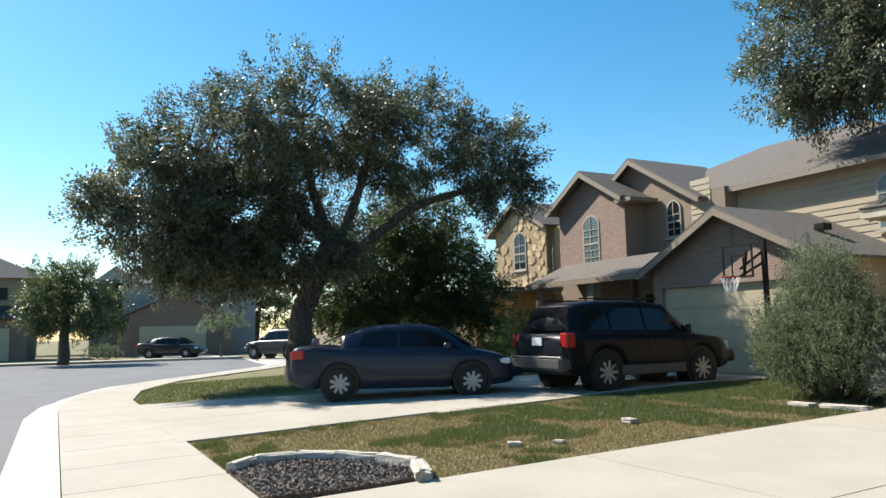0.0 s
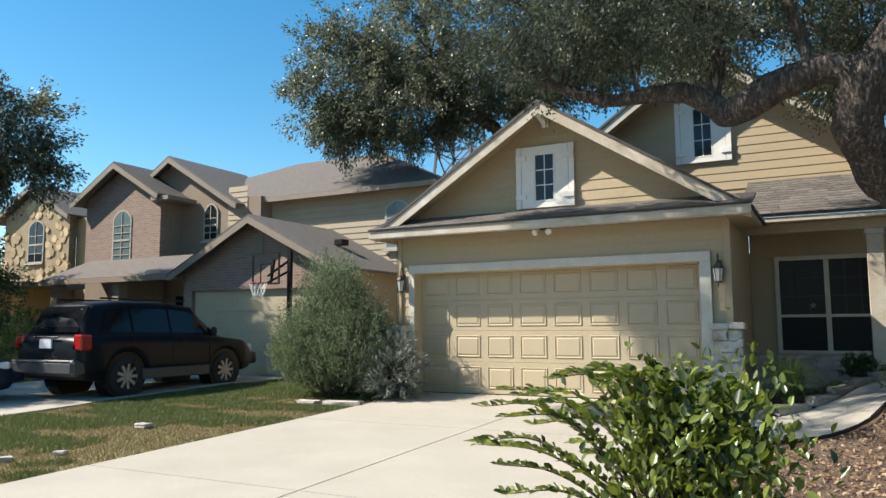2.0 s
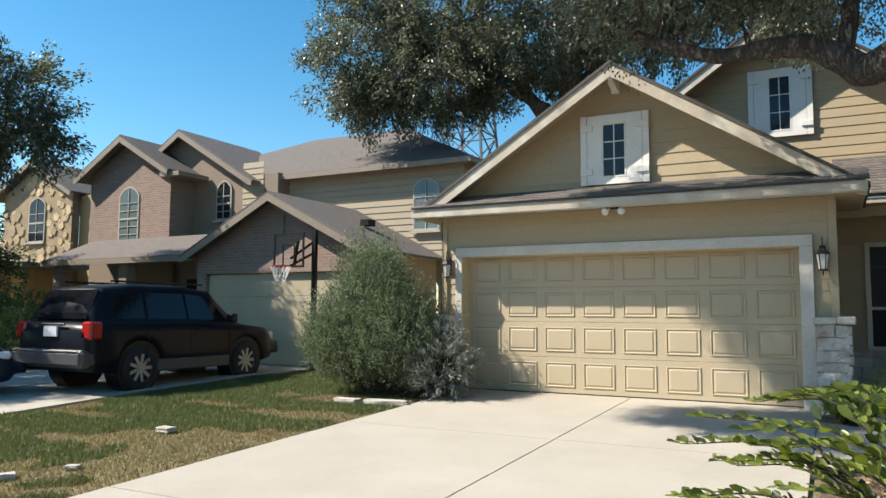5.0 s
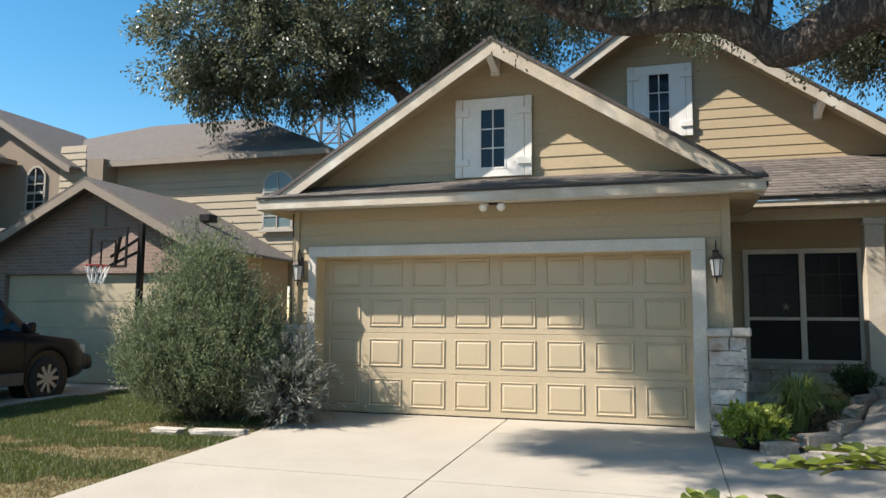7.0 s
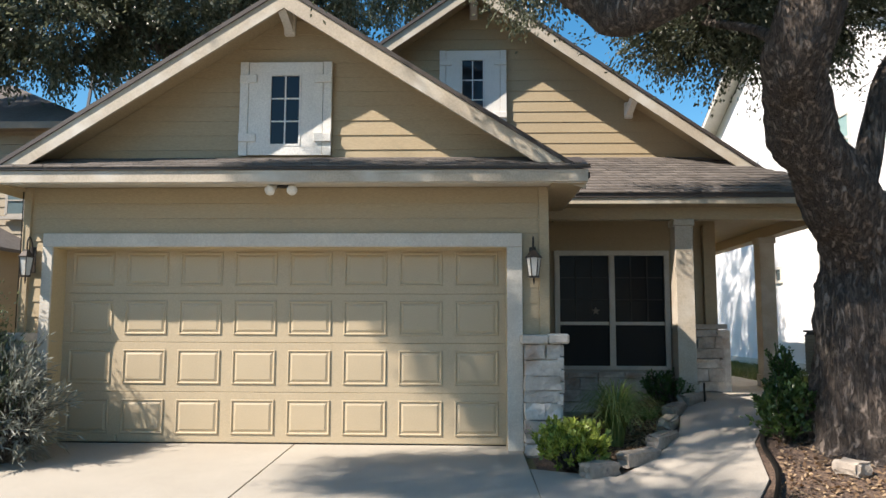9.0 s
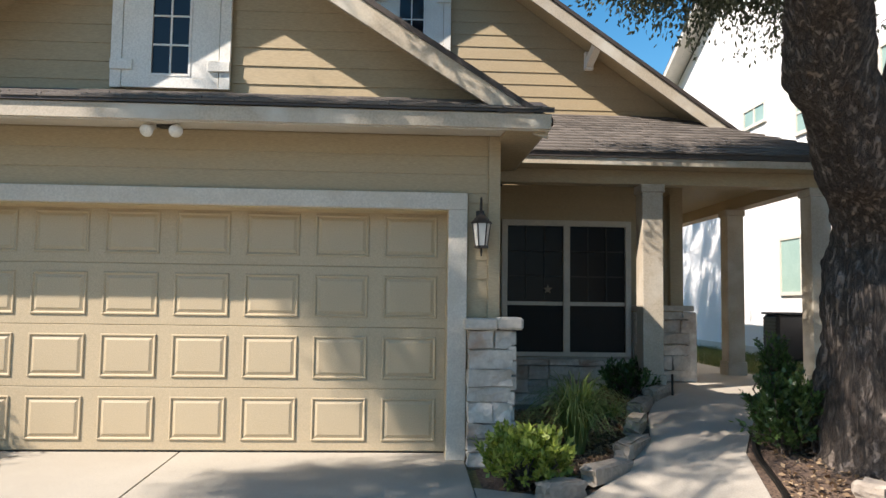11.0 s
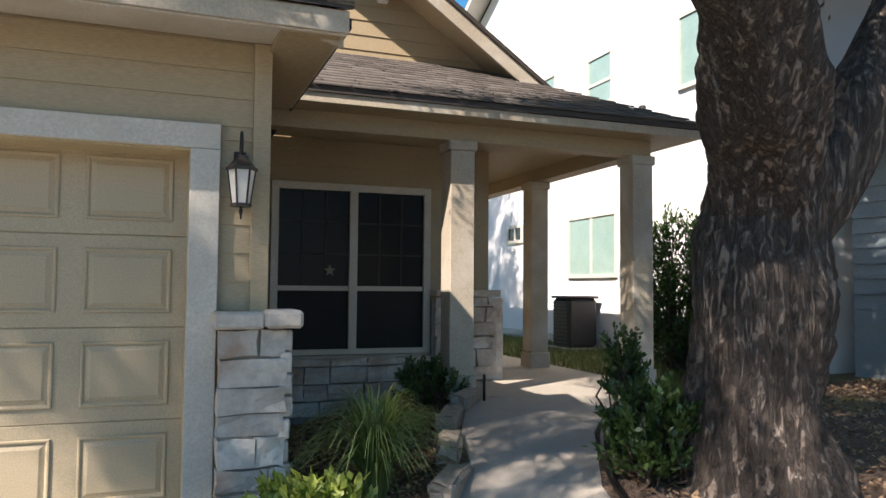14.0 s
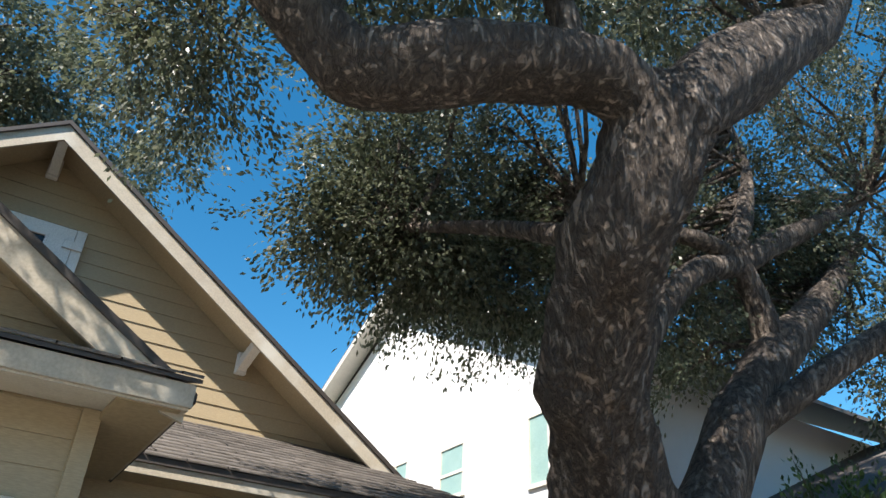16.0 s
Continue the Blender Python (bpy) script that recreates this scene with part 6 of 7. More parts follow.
oak("crape_myrtle_tree", (-46, -1.2, -0.3), "small open-branched tree before the far garage", [[((-47, -1.4, -0.4), 0.08), ((-47, -1.4, 1.2), 0.06), ((-47, -1.2, 2.4), 0.04)], [((-47, -1.4, 0.9), 0.05), ((-47, -2.1, 2.4), 0.03)], [((-47, -1.4, 0.8), 0.05), ((-47, -0.5, 2.4), 0.03)]],
    [((-47, -1.3, 2.5), (1.1, 1.5, 0.9), 1)], L_SAGE, 10, 3000, 0.12, twig_n=60, spray=0.3)


# trees behind the far houses; unseen ones added across the street darken reflections
ft = oak("far_tree", (-72, 0, -0.3), "distant dark tree beyond the street", [[((0, 0, -0.4), 0.3), ((0, 0, 2.5), 0.25), ((0, 0.3, 4.5), 0.15)]],
    [((0, 0, 4.8), (3.2, 3.4, 2.2), 2), ((0.3, 2.4, 3.8), (2.0, 2.0, 1.6), 1), ((0, -2.4, 4.0), (2.0, 2.0, 1.6), 1), ((0.2, 0.3, 6.8), (2.0, 2.0, 1.2), 1)],
    L_OAKFAR, 12, 16000, 0.26, twig_n=20, spray=0.5, drape=0.1)
# spots near y -30 are never in view, only mirrored in glass and paint
far_spots = [(-76, 8), (-78, 24), (-76, -34), (-74, -13.5), (-60, 30), (-44, 30), (-26, -30), (-14, -33), (-3, -31), (8, -34), (19, -31), (30, -33), (24, 26)]
ft.matrix_world = pose(-75, -4.5, -0.3)
tagged(ft, group="trees across the street")
for k, (x, y) in enumerate(far_spots):
    copy_thing(ft, pose(x, y, -0.4, 0, 0, 50 * k))


# ---- shrubs ----
def shrub(name, at, label, blobs, leaf, seed, n, length, width=None, stems=18, spread=0.4, upright=0.8, category="shrub", stem_mat=M_BARK, per=26, spray=0.12, group=""):
    rng = np.random.default_rng(seed)
    t = thing(name, at, label, category, group)
    W = np.array([b[2] for b in blobs], dtype=float)
    W /= W.sum()
    nc = n // per
    which = rng.choice(len(blobs), size=nc, p=W)
    C, R = np.array([b[0] for b in blobs])[which], np.array([b[1] for b in blobs])[which]
    u = rng.normal(size=(nc, 3))
    u /= np.linalg.norm(u, axis=1)[:, None]
    cc = C + u * R * (rng.uniform(0.1, 1.0, nc) ** 0.4)[:, None]
    tw = u * spread + rng.normal(size=(nc, 3)) * 0.3 + np.array((0, 0, upright))
    tw /= np.linalg.norm(tw, axis=1)[:, None]
    sl = rng.uniform(0.5, 1.6, nc) * spray * 2
    s = rng.uniform(0, 1, (nc, per))
    pos = cc[:, None, :] + tw[:, None, :] * (s * sl[:, None])[:, :, None] + rng.normal(size=(nc, per, 3)) * spray * 0.18
    pos[:, :, 2] = np.maximum(pos[:, :, 2], 0.01)
    leaf_mesh("foliage", pos.reshape(-1, 3), length, width or length * 0.4, leaf, t, rng, along=np.repeat(tw, per, axis=0), kind="stuff")
    bm = bmesh.new()
    for i in rng.choice(nc, size=min(stems * 6, nc), replace=False):
        p = cc[i]
        b = np.array((p[0] * 0.15, p[1] * 0.15, 0.0))
        tube(bm, [Vector(b), Vector((b + p) / 2 + rng.normal(size=3) * 0.05), Vector(p), Vector(p + tw[i] * sl[i])], [0.012, 0.008, 0.005, 0.002], 4, cap=False)
    part("stem_network", bm, stem_mat, t)
    tagged(t.children[-1], kind="stuff")
    return t


shrub("sage_bush", (-1.05, -1.05, lie(-1.0, -1.0)), "tall grey-green bush beside the garage corner", [((-0.15, 0, 1.0), (0.95, 0.75, 0.85), 3), ((0.35, -0.05, 0.75), (0.75, 0.7, 0.7), 1.5), ((-0.5, 0, 0.7), (0.8, 0.7, 0.65), 1.3), ((-0.15, 0, 1.75), (0.55, 0.5, 0.5), 1.0), ((0.0, 0, 0.42), (1.3, 0.75, 0.42), 1.7), ((-0.75, 0, 0.75), (0.6, 0.5, 0.5), 0.8)],
      L_SAGE, 21, 92000, 0.05, 0.016, stems=40, spray=0.15, upright=0.9)
shrub("silver_sage_bush", (0.05, -1.05, lie(0.0, -1.0)), "low silvery bush with long thin leaves at the pier's foot", [((0, 0, 0.42), (0.42, 0.35, 0.34), 1), ((-0.1, 0.1, 0.7), (0.25, 0.2, 0.25), 0.4)], L_SILVER, 22, 6500, 0.11, 0.014, stems=25, spray=0.12, spread=1.0, upright=0.25)
shrub("lime_bush", (5.42, -1.10, -0.03), "small lime-green leafy bush at the stone pier's foot", [((0, 0, 0.20), (0.29, 0.28, 0.18), 1)], L_LIME, 23, 4200, 0.06, 0.03, stems=12, spray=0.05)
shrub("dark_bush", (7.42, -1.05, lie(7.42, -1.05) - 0.03), "small dark green bush in the mulch bed by the oak", [((0, 0, 0.26), (0.27, 0.25, 0.24), 1)], L_DARK, 24, 5200, 0.05, 0.025, stems=14, spray=0.06)
shrub("dark_bush", (6.95, 1.5, lie(6.95, 1.5)), "small dark bush in the shaded bed by the porch column", [((0, 0, 0.17), (0.25, 0.22, 0.15), 1)], L_DARK, 25, 1600, 0.06, 0.025, stems=10, spray=0.07)
shrub("photinia_bush", (10.6, 2.7, 0.35), "leafy evergreen bush beside the white wall", [((0, 0, 1.0), (0.5, 0.5, 0.85), 1), ((-0.1, 0, 0.5), (0.4, 0.45, 0.5), 0.6)], L_DARK, 26, 9000, 0.07, 0.03, stems=20, spray=0.12)
shrub("dark_bush", (7.62, -0.5, lie(7.6, -0.5)), "slim green suckers at the oak's foot", [((0, 0, 0.36), (0.13, 0.13, 0.3), 1)], L_DARK, 27, 1400, 0.05, 0.025, stems=10, spray=0.06)
shrub("hedge_bush", (-11.0, -0.4, 0), "dark green bush before the brick house's porch", [((0, 0, 0.6), (1.3, 0.8, 0.6), 1), ((-1.6, 1.2, 0.8), (1.2, 0.8, 0.8), 1)], L_DARK, 28, 14000, 0.06, 0.03, stems=20, spray=0.12)
shrub("hedge_bush", (-50, -8.8, -0.35), "low pale green bush across the street", [((0, 0, 0.5), (0.8, 1.3, 0.5), 1)], L_SAGE, 29, 2500, 0.10, 0.05, stems=5, spray=0.12)
shrub("far_evergreen_bush", (11.2, -0.8, 0.35), "evergreen bush beside the grey-blue wall", [((0, 0, 1.3), (0.7, 0.8, 0.9), 1), ((0.3, 0.2, 2.4), (0.5, 0.5, 0.6), 0.4)], L_DARK, 30, 8000, 0.07, 0.03, stems=20, spray=0.14)


def laurel(at):
    """Glossy shrub in front of the path: arching sprays with paired leaves, and a dense upright part."""
    rng = np.random.default_rng(31)
    t = thing("glossy_shrub", at, "bright green glossy-leaved shrub with long arching sprays beside the driveway", "shrub")
    cents, dirs, L = [], [], []
    bm = bmesh.new()
    for k in range(50):
        if k < 18:
            a = math.radians(rng.uniform(138, 196))
            reach, top, drop = rng.uniform(0.95, 1.24), 0.48 + 0.72 * (k / 17) + rng.uniform(-0.04, 0.04), rng.uniform(0.0, 0.12)
        elif k < 26:
            a = math.radians(rng.uniform(105, 150))
            reach, top, drop = rng.uniform(0.6, 1.12), rng.uniform(0.8, 1.15), rng.uniform(0.0, 0.12)
        else:
            a = math.radians(rng.uniform(0, 360))
            reach, top, drop = rng.uniform(0.1, 0.46), rng.uniform(0.80, 1.15), rng.uniform(-0.05, 0.08)
        d = Vector((math.cos(a), math.sin(a), 0))
        side = Vector((-d.y, d.x, 0))
        base = Vector((rng.uniform(-0.12, 0.12), rng.uniform(-0.12, 0.12), 0))
        pts = [base, base + d * reach * 0.3 + Vector((0, 0, top * 0.62)), base + d * reach * 0.65 + Vector((0, 0, top * 0.95)), base + d * reach + Vector((0, 0, top - drop))]
        pp, rr = smooth_path(pts, [0.010, 0.008, 0.006, 0.002], 11)
        tube(bm, pp, rr, 5, cap=False)
        n = len(pp)
        for i in range(n // 4, n):
            for q in range(1):
                f = q / 2
                p = pp[i].lerp(pp[min(i + 1, n - 1)], f)
                dd = (pp[min(i + 1, n - 1)] - pp[max(i - 1, 0)]).normalized()
                for s in (-1, 1):
                    out = (side * s * 0.8 + dd * 0.75 + Vector((0, 0, 0.28))).normalized()
                    cents.append(p)
                    dirs.append(out)
    part("stem_network", bm, M_BARK, t)
    tagged(t.children[-1], kind="stuff")
    cents, dirs = np.array(cents), np.array(dirs)
    n = len(cents)
    extra = 2300
    c2 = np.array((0.12, 0.0, 0.68)) + rng.normal(size=(extra, 3)) * np.array((0.21, 0.22, 0.2))
    d2 = rng.normal(size=(extra, 3)) * 0.6 + np.array((0, 0, 0.8))
    cents, dirs = np.vstack([cents, c2]), np.vstack([dirs, d2])
    rngl = np.random.default_rng(32)
    m = len(cents)
    d = dirs + 0.16 * rngl.normal(size=(m, 3))
    d /= np.linalg.norm(d, axis=1)[:, None]
    nrm = np.array((0, 0, 1.0)) + 0.45 * rngl.normal(size=(m, 3))
    s = np.cross(d, nrm)
    s /= np.linalg.norm(s, axis=1)[:, None]
    w = np.cross(s, d)
    Ls = (0.072 * rngl.uniform(0.7, 1.2, m))[:, None]
    Ws = Ls * 0.52
    # six-cornered leaves, cupped along the midrib
    b, q1, q2, tip = cents, cents + d * Ls * 0.35, cents + d * Ls * 0.7, cents + d * Ls
    lift = w * Ws * 0.22
    v = np.stack([b, q1 + s * Ws * 0.5 + lift, q2 + s * Ws * 0.42 + lift, tip, q2 - s * Ws * 0.42 + lift, q1 - s * Ws * 0.5 + lift], axis=1).reshape(-1, 3)
    i0 = np.arange(m)[:, None] * 6
    f = np.vstack([i0 + np.array([0, 1, 2, 3]), i0 + np.array([0, 3, 4, 5])])
    raw_mesh("foliage", v, f, L_LAUREL, t, kind="stuff")
    return t


laurel((5.84, -7.52, lie(5.8, -7.5)))


def grass_clump(at, label, n, height, spread, mat, seed):
    rng = np.random.default_rng(seed)
    t = thing("ornamental_grass", at, label, "grass clump")
    V, F = [], []
    for k in range(n):
        a, r0 = rng.uniform(0, 2 * math.pi), rng.uniform(0, 0.08)
        h, out = height * rng.uniform(0.6, 1.1), spread * rng.uniform(0.3, 1.1)
        d = np.array((math.cos(a), math.sin(a), 0))
        s = np.array((-d[1], d[0], 0)) * 0.009
        base = d * r0
        prev = None
        for i in range(6):
            u = i / 5
            p = base + d * out * u ** 1.6 + np.array((0, 0, h * (1.5 * u - 0.75 * u * u * (1 + out))))
            wdt = s * (1 - u * 0.85)
            V += [p - wdt, p + wdt]
            if i:
                j = len(V) - 4
                F.append((j, j + 1, j + 3, j + 2))
    raw_mesh("blades", np.array(V), np.array(F), mat, t, kind="stuff")
    return t


grass_clump((5.98, -0.22, 0.05), "arching green and straw ornamental grass in the pier bed", 440, 1.05, 0.62, L_BLADE, 41)
grass_clump((6.6, 0.9, 0.12), "arching dark ornamental grass near the porch window", 120, 0.34, 0.32, L_BLADE, 42)


# ---- beds, stones, walkway ----
def rock(name, at, size, seed, label, mat=M_ROCK, turn=0.0, category="edging stone", group="garden edging stones"):
    rng = random.Random(seed)
    bm = bmesh.new()
    box(bm, -size[0] / 2, size[0] / 2, -size[1] / 2, size[1] / 2, 0, size[2], bevel=min(size) * 0.16)
    bmesh.ops.subdivide_edges(bm, edges=bm.edges[:], cuts=1, use_grid_fill=True)
    for v in bm.verts:
        v.co += Vector([rng.uniform(-1, 1) * 0.07 * s for s in size]) * (0.4 if v.co.z < 0.01 else 1)
    ob = mesh_ob(name, bm, mat)
    ob.matrix_world = pose(at[0], at[1], at[2] - 0.02, 0, 0, turn)
    return tagged(ob, label, category, group)


# bed edging at the street corner of the lawn
edge = [(-1.70, -10.02), (-1.98, -9.72), (-1.92, -9.25), (-1.62, -8.88), (-1.15, -8.58), (-0.62, -8.40)]
k = 0
for (xa, ya), (xb, yb) in zip(edge, edge[1:]):
    L_ = math.hypot(xb - xa, yb - ya)
    a = math.degrees(math.atan2(yb - ya, xb - xa))
    rock("edging_stone", ((xa + xb) / 2, (ya + yb) / 2, lie(xa, (ya + yb) / 2)), (L_ * 0.98, 0.13, 0.13), 50 + k, "long white edging stone round the gravel bed", M_PALEROCK, a)
    k += 1
rock("edging_stone", (-0.28, -8.50, lie(-0.3, -8.5)), (0.66, 0.15, 0.13), 57, "white edging stone at the gravel bed's corner", M_PALEROCK, -20)
bm = bmesh.new()
bed_pts = [(-1.62, -10.05), (-1.90, -9.70), (-1.84, -9.28), (-1.56, -8.95), (-1.10, -8.66), (-0.60, -8.48), (-0.10, -8.62), (-0.12, -9.3), (-0.25, -10.02)]
prism(bm, [(x, y, lie(x, y) + 0.02) for x, y in bed_pts], (0, 0, -0.06))
gb = mesh_ob("gravel_bed", bm, M_MULCH)
tagged(gb, "brown gravel bed inside white edging stones", "planting bed", kind="structure")


def litter(name, poly, n, size, mat, seed, label, kind="stuff", flat=0.4, zf=None, lift=0.02):
    """Small chips strewn within a polygon."""
    rng = np.random.default_rng(seed)
    xs, ys = [p[0] for p in poly], [p[1] for p in poly]
    out = []
    while len(out) < n:
        x, y = rng.uniform(min(xs), max(xs)), rng.uniform(min(ys), max(ys))
        c = False
        for i in range(len(poly)):
            (x1, y1), (x2, y2) = poly[i], poly[i - 1]
            if (y1 > y) != (y2 > y) and x < (x2 - x1) * (y - y1) / (y2 - y1 + 1e-12) + x1:
                c = not c
        if c:
            out.append((x, y, (zf or lie)(x, y) + lift))
    c = np.array(out)
    d = rng.normal(size=(n, 3))
    d[:, 2] *= flat
    ob = leaf_mesh(name, c, size, size * 0.6, mat, None, rng, along=d, kind=kind, label=label, up=1.5)
    return ob


litter("gravel", bed_pts, 12000, 0.035, L_GRAVEL, 60, "loose gravel and bark chips in the corner bed", lift=0.03)

for i, (x, y, tn, L_) in enumerate(((5.62, -1.33, 25, 0.34), (6.05, -0.95, 40, 0.5), (6.4, -0.45, 55, 0.5), (6.62, 0.15, 66, 0.55), (6.85, 0.75, 60, 0.55), (7.2, 1.22, 48, 0.5))):
    rock("edging_stone", (x, y, lie(x, y)), (L_, 0.16, 0.14), 70 + i, "grey-brown edging stone beside the shaded walkway", M_ROCK, tn)
rock("edging_stone", (-0.35, -1.92, lie(-0.3, -1.9)), (0.62, 0.14, 0.08), 80, "flat white edging stone at the driveway corner", M_PALEROCK, 6)
rock("edging_stone", (-1.0, -1.98, lie(-1, -1.9)), (0.4, 0.14, 0.07), 81, "flat white edging stone before the grey-green bush", M_PALEROCK, -4)
for i, (x, y, s) in enumerate(((-1.6, -4.70, 0.15), (-0.95, -6.36, 0.09), (-1.15, -6.86, 0.12))):
    rock("loose_stone", (x, y, lie(x, y)), (s * 1.3, s, s * 0.4), 84 + i, "small pale stone lying on the lawn", M_PALEROCK, 30 * i, "stone", "stones on the lawn")
for i, (x, y, s) in enumerate(((8.55, -2.1, 0.35), (8.3, -2.35, 0.28), (8.95, -1.9, 0.3), (7.5, -1.95, 0.22), (8.85, -2.5, 0.2))):
    rock("root_stone", (x, y, lie(x, y)), (s, s * 0.8, s * 0.55), 95 + i, "brown stone at the oak's foot", M_ROCK, 40 * i, "stone", "stones at the oak's foot")

wk = thing("walkway", (0, 0, 0), "curving concrete walkway from the driveway to the porch", "walkway", kind="structure")
left = [(5.03, -1.1), (5.75, -1.40), (6.3, -0.75), (6.65, -0.15), (6.85, 0.5), (7.15, 1.15), (7.3, 1.34)]
right = [(5.03, -3.9), (6.3, -2.9), (6.85, -1.95), (7.1, -1.0), (7.55, -0.2), (8.3, 0.7), (9.3, 1.34)]
for i in range(len(left) - 1):
    slab("walkway_slab", (left[i], right[i], right[i + 1], left[i + 1]), wk, M_CONCWALK, rise=0.006, n=5)
bm = bmesh.new()
pp, rr = smooth_path([(x + 0.06, y - 0.03, lie(x, y) + 0.035) for x, y in right[:6]], [0.022] * 6, 6)
tube(bm, pp, rr, 6)
be = mesh_ob("bed_edging", bm, M_BLACK)
tagged(be, "black plastic edging along the walkway's mulch bed", "garden edging")
bm = bmesh.new()
mx = [5.1] + span(5.5, 13.5, 32)
my = span(-7.5, 1.3, 44)
sheet(bm, mx, my, lambda x, y: lie(x, y) - 0.018 + 0.03 * noise.noise(Vector((x * 1.5, y * 1.5, 0))))
mul = mesh_ob("mulch_bed", bm, M_MULCH)
tagged(mul, "brown mulch and fallen leaves under the oak", kind="structure")
litter("leaf_litter", [(5.2, -7.4), (13, -7.4), (13, 1.2), (9.6, 1.1), (8.0, 0.2), (7.3, -1.0), (7.0, -1.9), (6.3, -3.0), (5.2, -3.9)], 26000, 0.05, L_LITTER, 61, "fallen oak leaves over the mulch", lift=0.005)
litter("leaf_litter", [(5.45, -1.3), (6.6, 0.0), (7.0, 1.2), (7.0, 2.4), (5.45, 2.4)], 5000, 0.045, L_LITTER, 62, "fallen leaves in the pier bed", lift=0.005)
rod = thing("garden_stake", (7.35, 1.22, lie(7.35, 1.22)), "short dark metal stake beside the walkway", "stake")
bm = bmesh.new()
tube(bm, [(0, 0, 0), (0, 0, 0.22), (0, 0, 0.225)], [0.012, 0.012, 0.006], 6)
part("rod", bm, M_BLACK, rod)


# ---- lawn ----
def lawn(name, x0, x1, y0, y1, n, mat, seed, height, keep, label):
    rng = np.random.default_rng(seed)
    x, y = rng.uniform(x0, x1, n * 2), rng.uniform(y0, y1, n * 2)
    ok = np.array([keep(a, b) for a, b in zip(x, y)])
    x, y = x[ok][:n], y[ok][:n]
    z = np.array([lie(a, b) - 0.032 for a, b in zip(x, y)])
    m = len(x)
    a = rng.uniform(0, 2 * math.pi, m)
    h = height * rng.uniform(0.5, 1.25, m)
    lean = rng.normal(size=(m, 2)) * 0.4 * h[:, None]
    wv = 0.006
    b = np.stack([x, y, z], 1)
    s = np.stack([np.cos(a) * wv, np.sin(a) * wv, np.zeros(m)], 1)
    tip = b + np.stack([lean[:, 0], lean[:, 1], h], 1)
    v = np.stack([b - s, b + s, tip], axis=1).reshape(-1, 3)
    f = np.arange(m * 3).reshape(m, 3)
    return raw_mesh(name, v, f, mat, None, label, "stuff")


def dry_patch(x, y):
    return noise.noise(Vector((x * 0.7, y * 0.9, 3.1))) + 0.5 * noise.noise(Vector((x * 2.7, y * 2.7, 8.1))) + 0.35 * step01(-4.2, -8.0, y) + 0.25 * step01(-3.0, -0.5, x) - 0.12


def on_lawn(x, y):
    if x > -0.06 or x < -4.66 or y > 2.0 or y < -10.0:
        return False
    if y < -8.5 and x > -2.0 and y < -8.45 - 0.5 * max(0.0, -0.6 - x):
        return False
    return True


lawn("lawn", -4.66, -0.05, -10.1, 2.0, 120000, L_LAWN, 63, 0.055, lambda x, y: on_lawn(x, y) and dry_patch(x, y) < 0.16, "green lawn blades beside the driveway")
lawn("dry_lawn", -4.66, -0.05, -10.1, 2.0, 60000, L_DRY, 64, 0.035, lambda x, y: on_lawn(x, y) and dry_patch(x, y) > 0.02, "dry yellow-brown patches of lawn")
lawn("far_lawn", -17.5, -9.7, -10.0, 3.5, 60000, L_LAWN, 65, 0.07, lambda x, y: y > road_edge(x) + 1.6 and not (x > -11.1 and y < -6), "shaded green lawn under the broad oak")
lawn("side_grass", 8.6, 11.4, 1.2, 13.0, 16000, L_LAWN, 66, 0.09, lambda x, y: x > 9.45, "rough grass along the white house's wall")

# ---- boards of the own house's walls ----
board_mesh = {}


def boards(x0, x1, y, z0, z1, parent, clip=None, exposure=0.163, mat=None):
    """Lapped boards on a wall that faces -y; clip(z) gives the ends at a height."""
    z = z0
    while z < z1 - 0.02:
        h = min(exposure, z1 - z)
        a, b = (x0, x1)
        a2, b2 = a, b
        if clip:
            a, b = clip(z)
            a2, b2 = clip(z + h)
            if b2 - a2 < 0.02:
                break
        bm = bmesh.new()
        q = [bm.verts.new(p) for p in ((a, y, z), (b, y, z), (b, y - 0.014, z), (a, y - 0.014, z), (a2, y - 0.003, z + h), (b2, y - 0.003, z + h), (b2, y, z + h), (a2, y, z + h))]
        for f in ((3, 2, 5, 4), (0, 1, 2, 3), (4, 5, 6, 7), (0, 3, 4, 7), (2, 1, 6, 5)):
            bm.faces.new([q[i] for i in f])
        part("siding_board", bm, mat or M_SIDING, parent)
        z += h


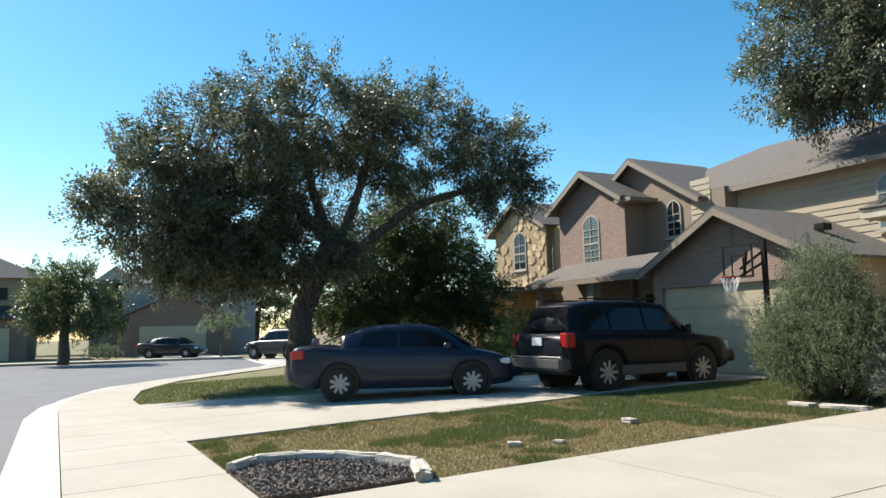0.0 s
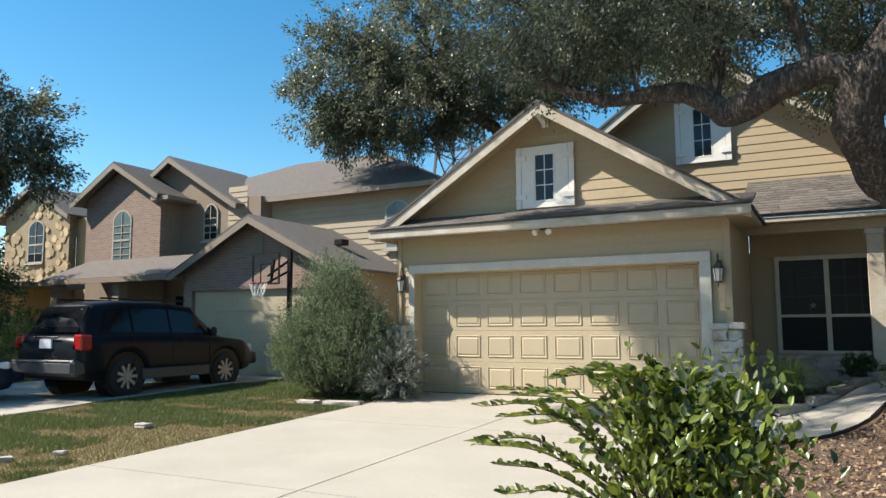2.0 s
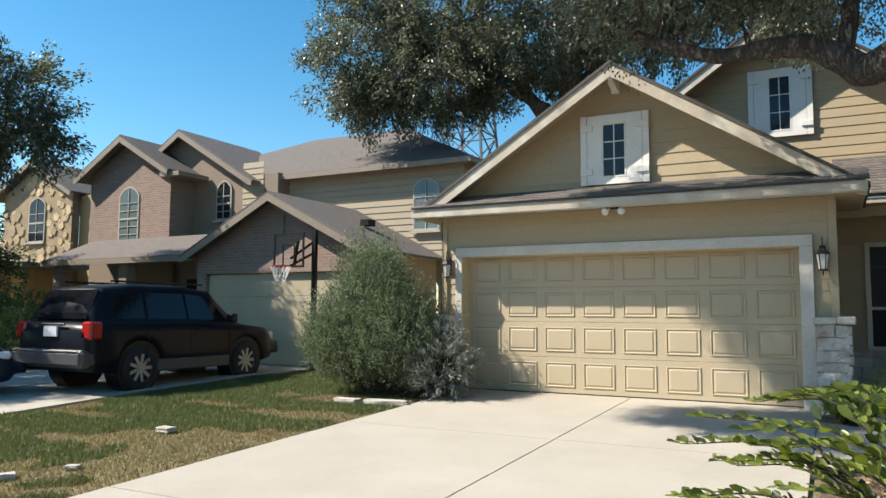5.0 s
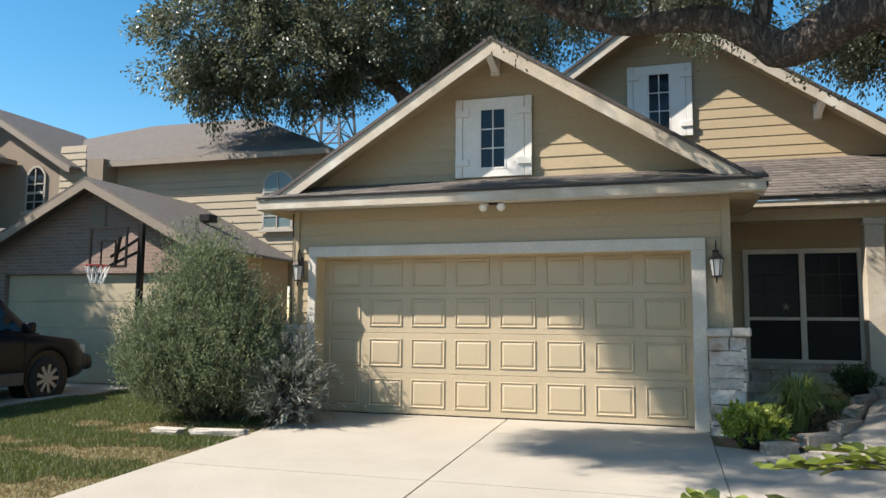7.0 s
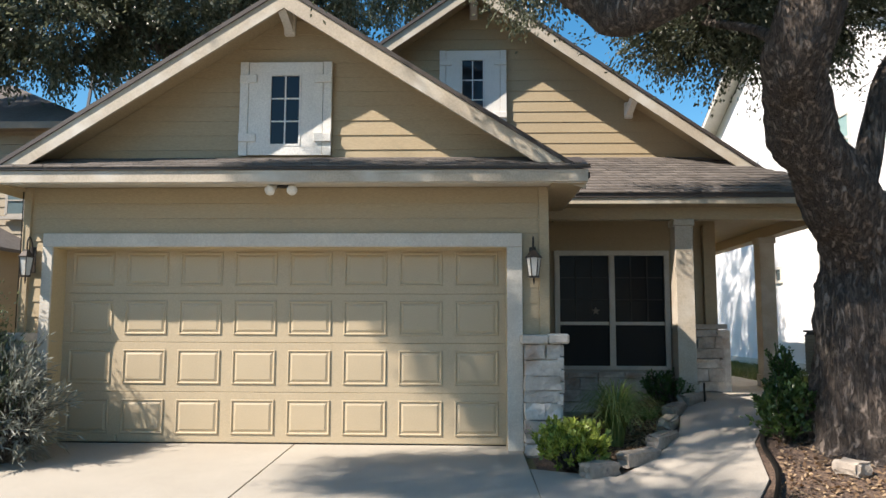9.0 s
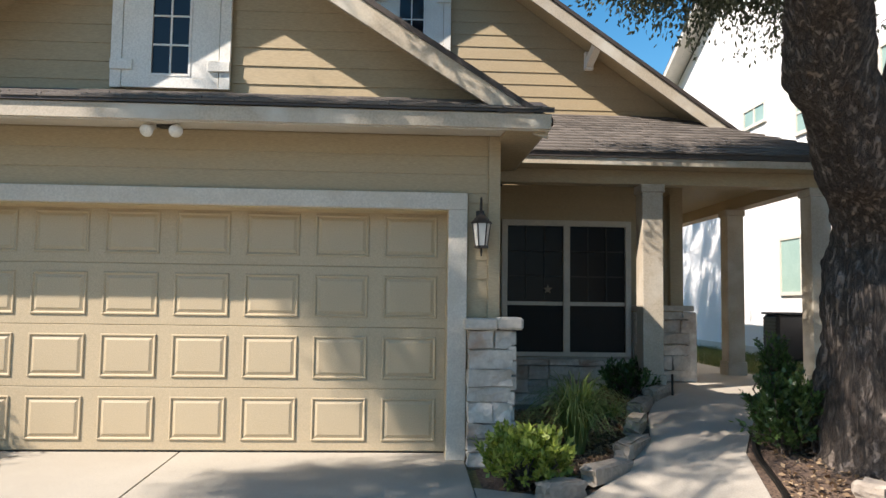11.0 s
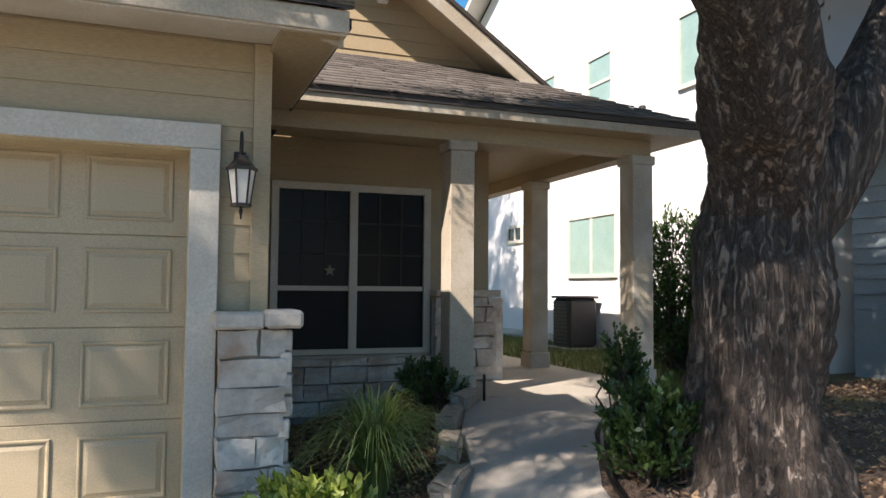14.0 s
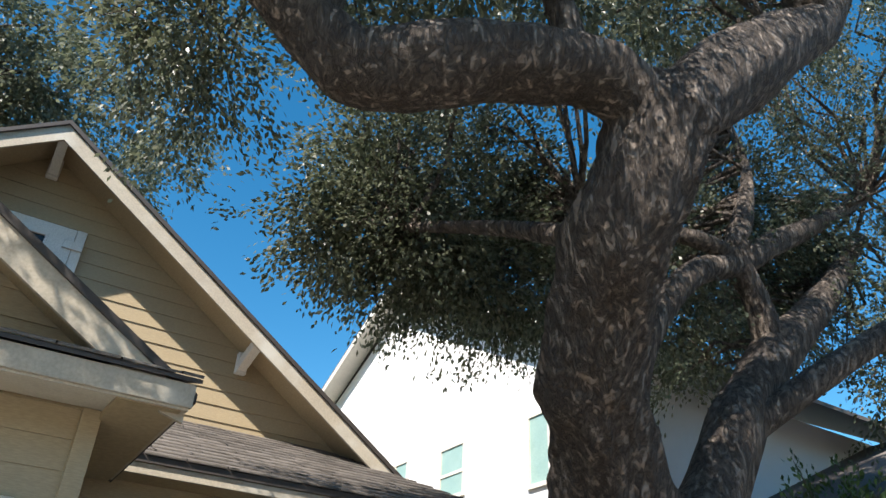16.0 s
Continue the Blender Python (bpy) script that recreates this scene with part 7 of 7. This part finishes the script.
clipA = lambda z: (max(-0.4, AX - (AZ - 0.08 - z) / SL), min(5.4, AX + (AZ - 0.08 - z) / SL))
boards(0, 0, GY + 0.018, 3.02, AZ - 0.15, house, clipA)
clipB = lambda z: (max(1.2, BX - (BZ - 0.08 - z) / SL2), min(8.7, BX + (BZ - 0.08 - z) / SL2))
boards(0, 0, G2Y + 0.018, 3.70, BZ - 0.15, house, clipB)
boards(-0.26, 5.21, WY + 0.028, 2.25, 2.77, house, exposure=0.163)
boards(5.032, 5.21, WY + 0.028, 1.19, 2.25, house)
boards(-0.26, -0.102, WY + 0.028, 1.19, 2.25, house)
boards(5.33, 5.695, 2.598, 0.68, 2.355, house)
boards(7.325, 7.80, 2.598, 1.31, 2.355, house)
boards(5.33, 7.80, 2.598, 2.355, 2.79, house)


# ---- shingles on the roofs near the path ----
def shingles(name, A, B, C, D, parent, label, course=0.14, tab=0.3):
    """Tabs in courses over the slope: A, B the eave's ends, D, C the top's."""
    rng = random.Random(5)
    A, B, C, D = map(Vector, (A, B, C, D))
    nrm = (B - A).cross(D - A).normalized()
    if nrm.z < 0:
        nrm.negate()
    rows = max(1, int((D - A).length / course))
    V, F = [], []
    for r in range(rows):
        u0, u1 = r / rows, (r + 1) / rows
        a, b, c, d = A.lerp(D, u0), B.lerp(C, u0), B.lerp(C, u1), A.lerp(D, u1)
        n = max(1, int((b - a).length / tab))
        off = rng.random()
        for k in range(-1, n + 1):
            s0, s1 = (k + off) / n, (k + 1 + off) / n
            s0, s1 = max(0, s0), min(1, s1)
            if s1 <= s0 + 0.002:
                continue
            lift0 = 0.012 + rng.uniform(0, 0.006)
            j = len(V)
            g0 = (s1 - s0) * 0.015
            for p, l_ in ((a.lerp(b, s0 + g0), lift0), (a.lerp(b, s1 - g0), lift0), (d.lerp(c, s1 - g0), 0.003), (d.lerp(c, s0 + g0), 0.003), (a.lerp(b, s0 + g0), 0.0), (a.lerp(b, s1 - g0), 0.0)):
                V.append(p + nrm * l_)
            F += [(j, j + 1, j + 2, j + 3), (j + 4, j + 5, j + 1, j)]
    return raw_mesh(name, np.array([tuple(v) for v in V]), np.array(F), M_SHINGLE, parent, label, "stuff")


shingles("shingles", (5.30, PY0 - 0.05, 2.922), (PX1 + 0.02, PY0 - 0.05, 2.922), (7.95, G2Y - 0.01, 3.795), (5.30, G2Y - 0.01, 3.795), house, "weathered grey-brown shingles")
shingles("shingles", (-0.66, EY - 0.06, 2.862), (5.68, EY - 0.06, 2.862), (5.35, GY - 0.02, 3.088), (-0.35, GY - 0.02, 3.088), house, "weathered grey-brown shingles")
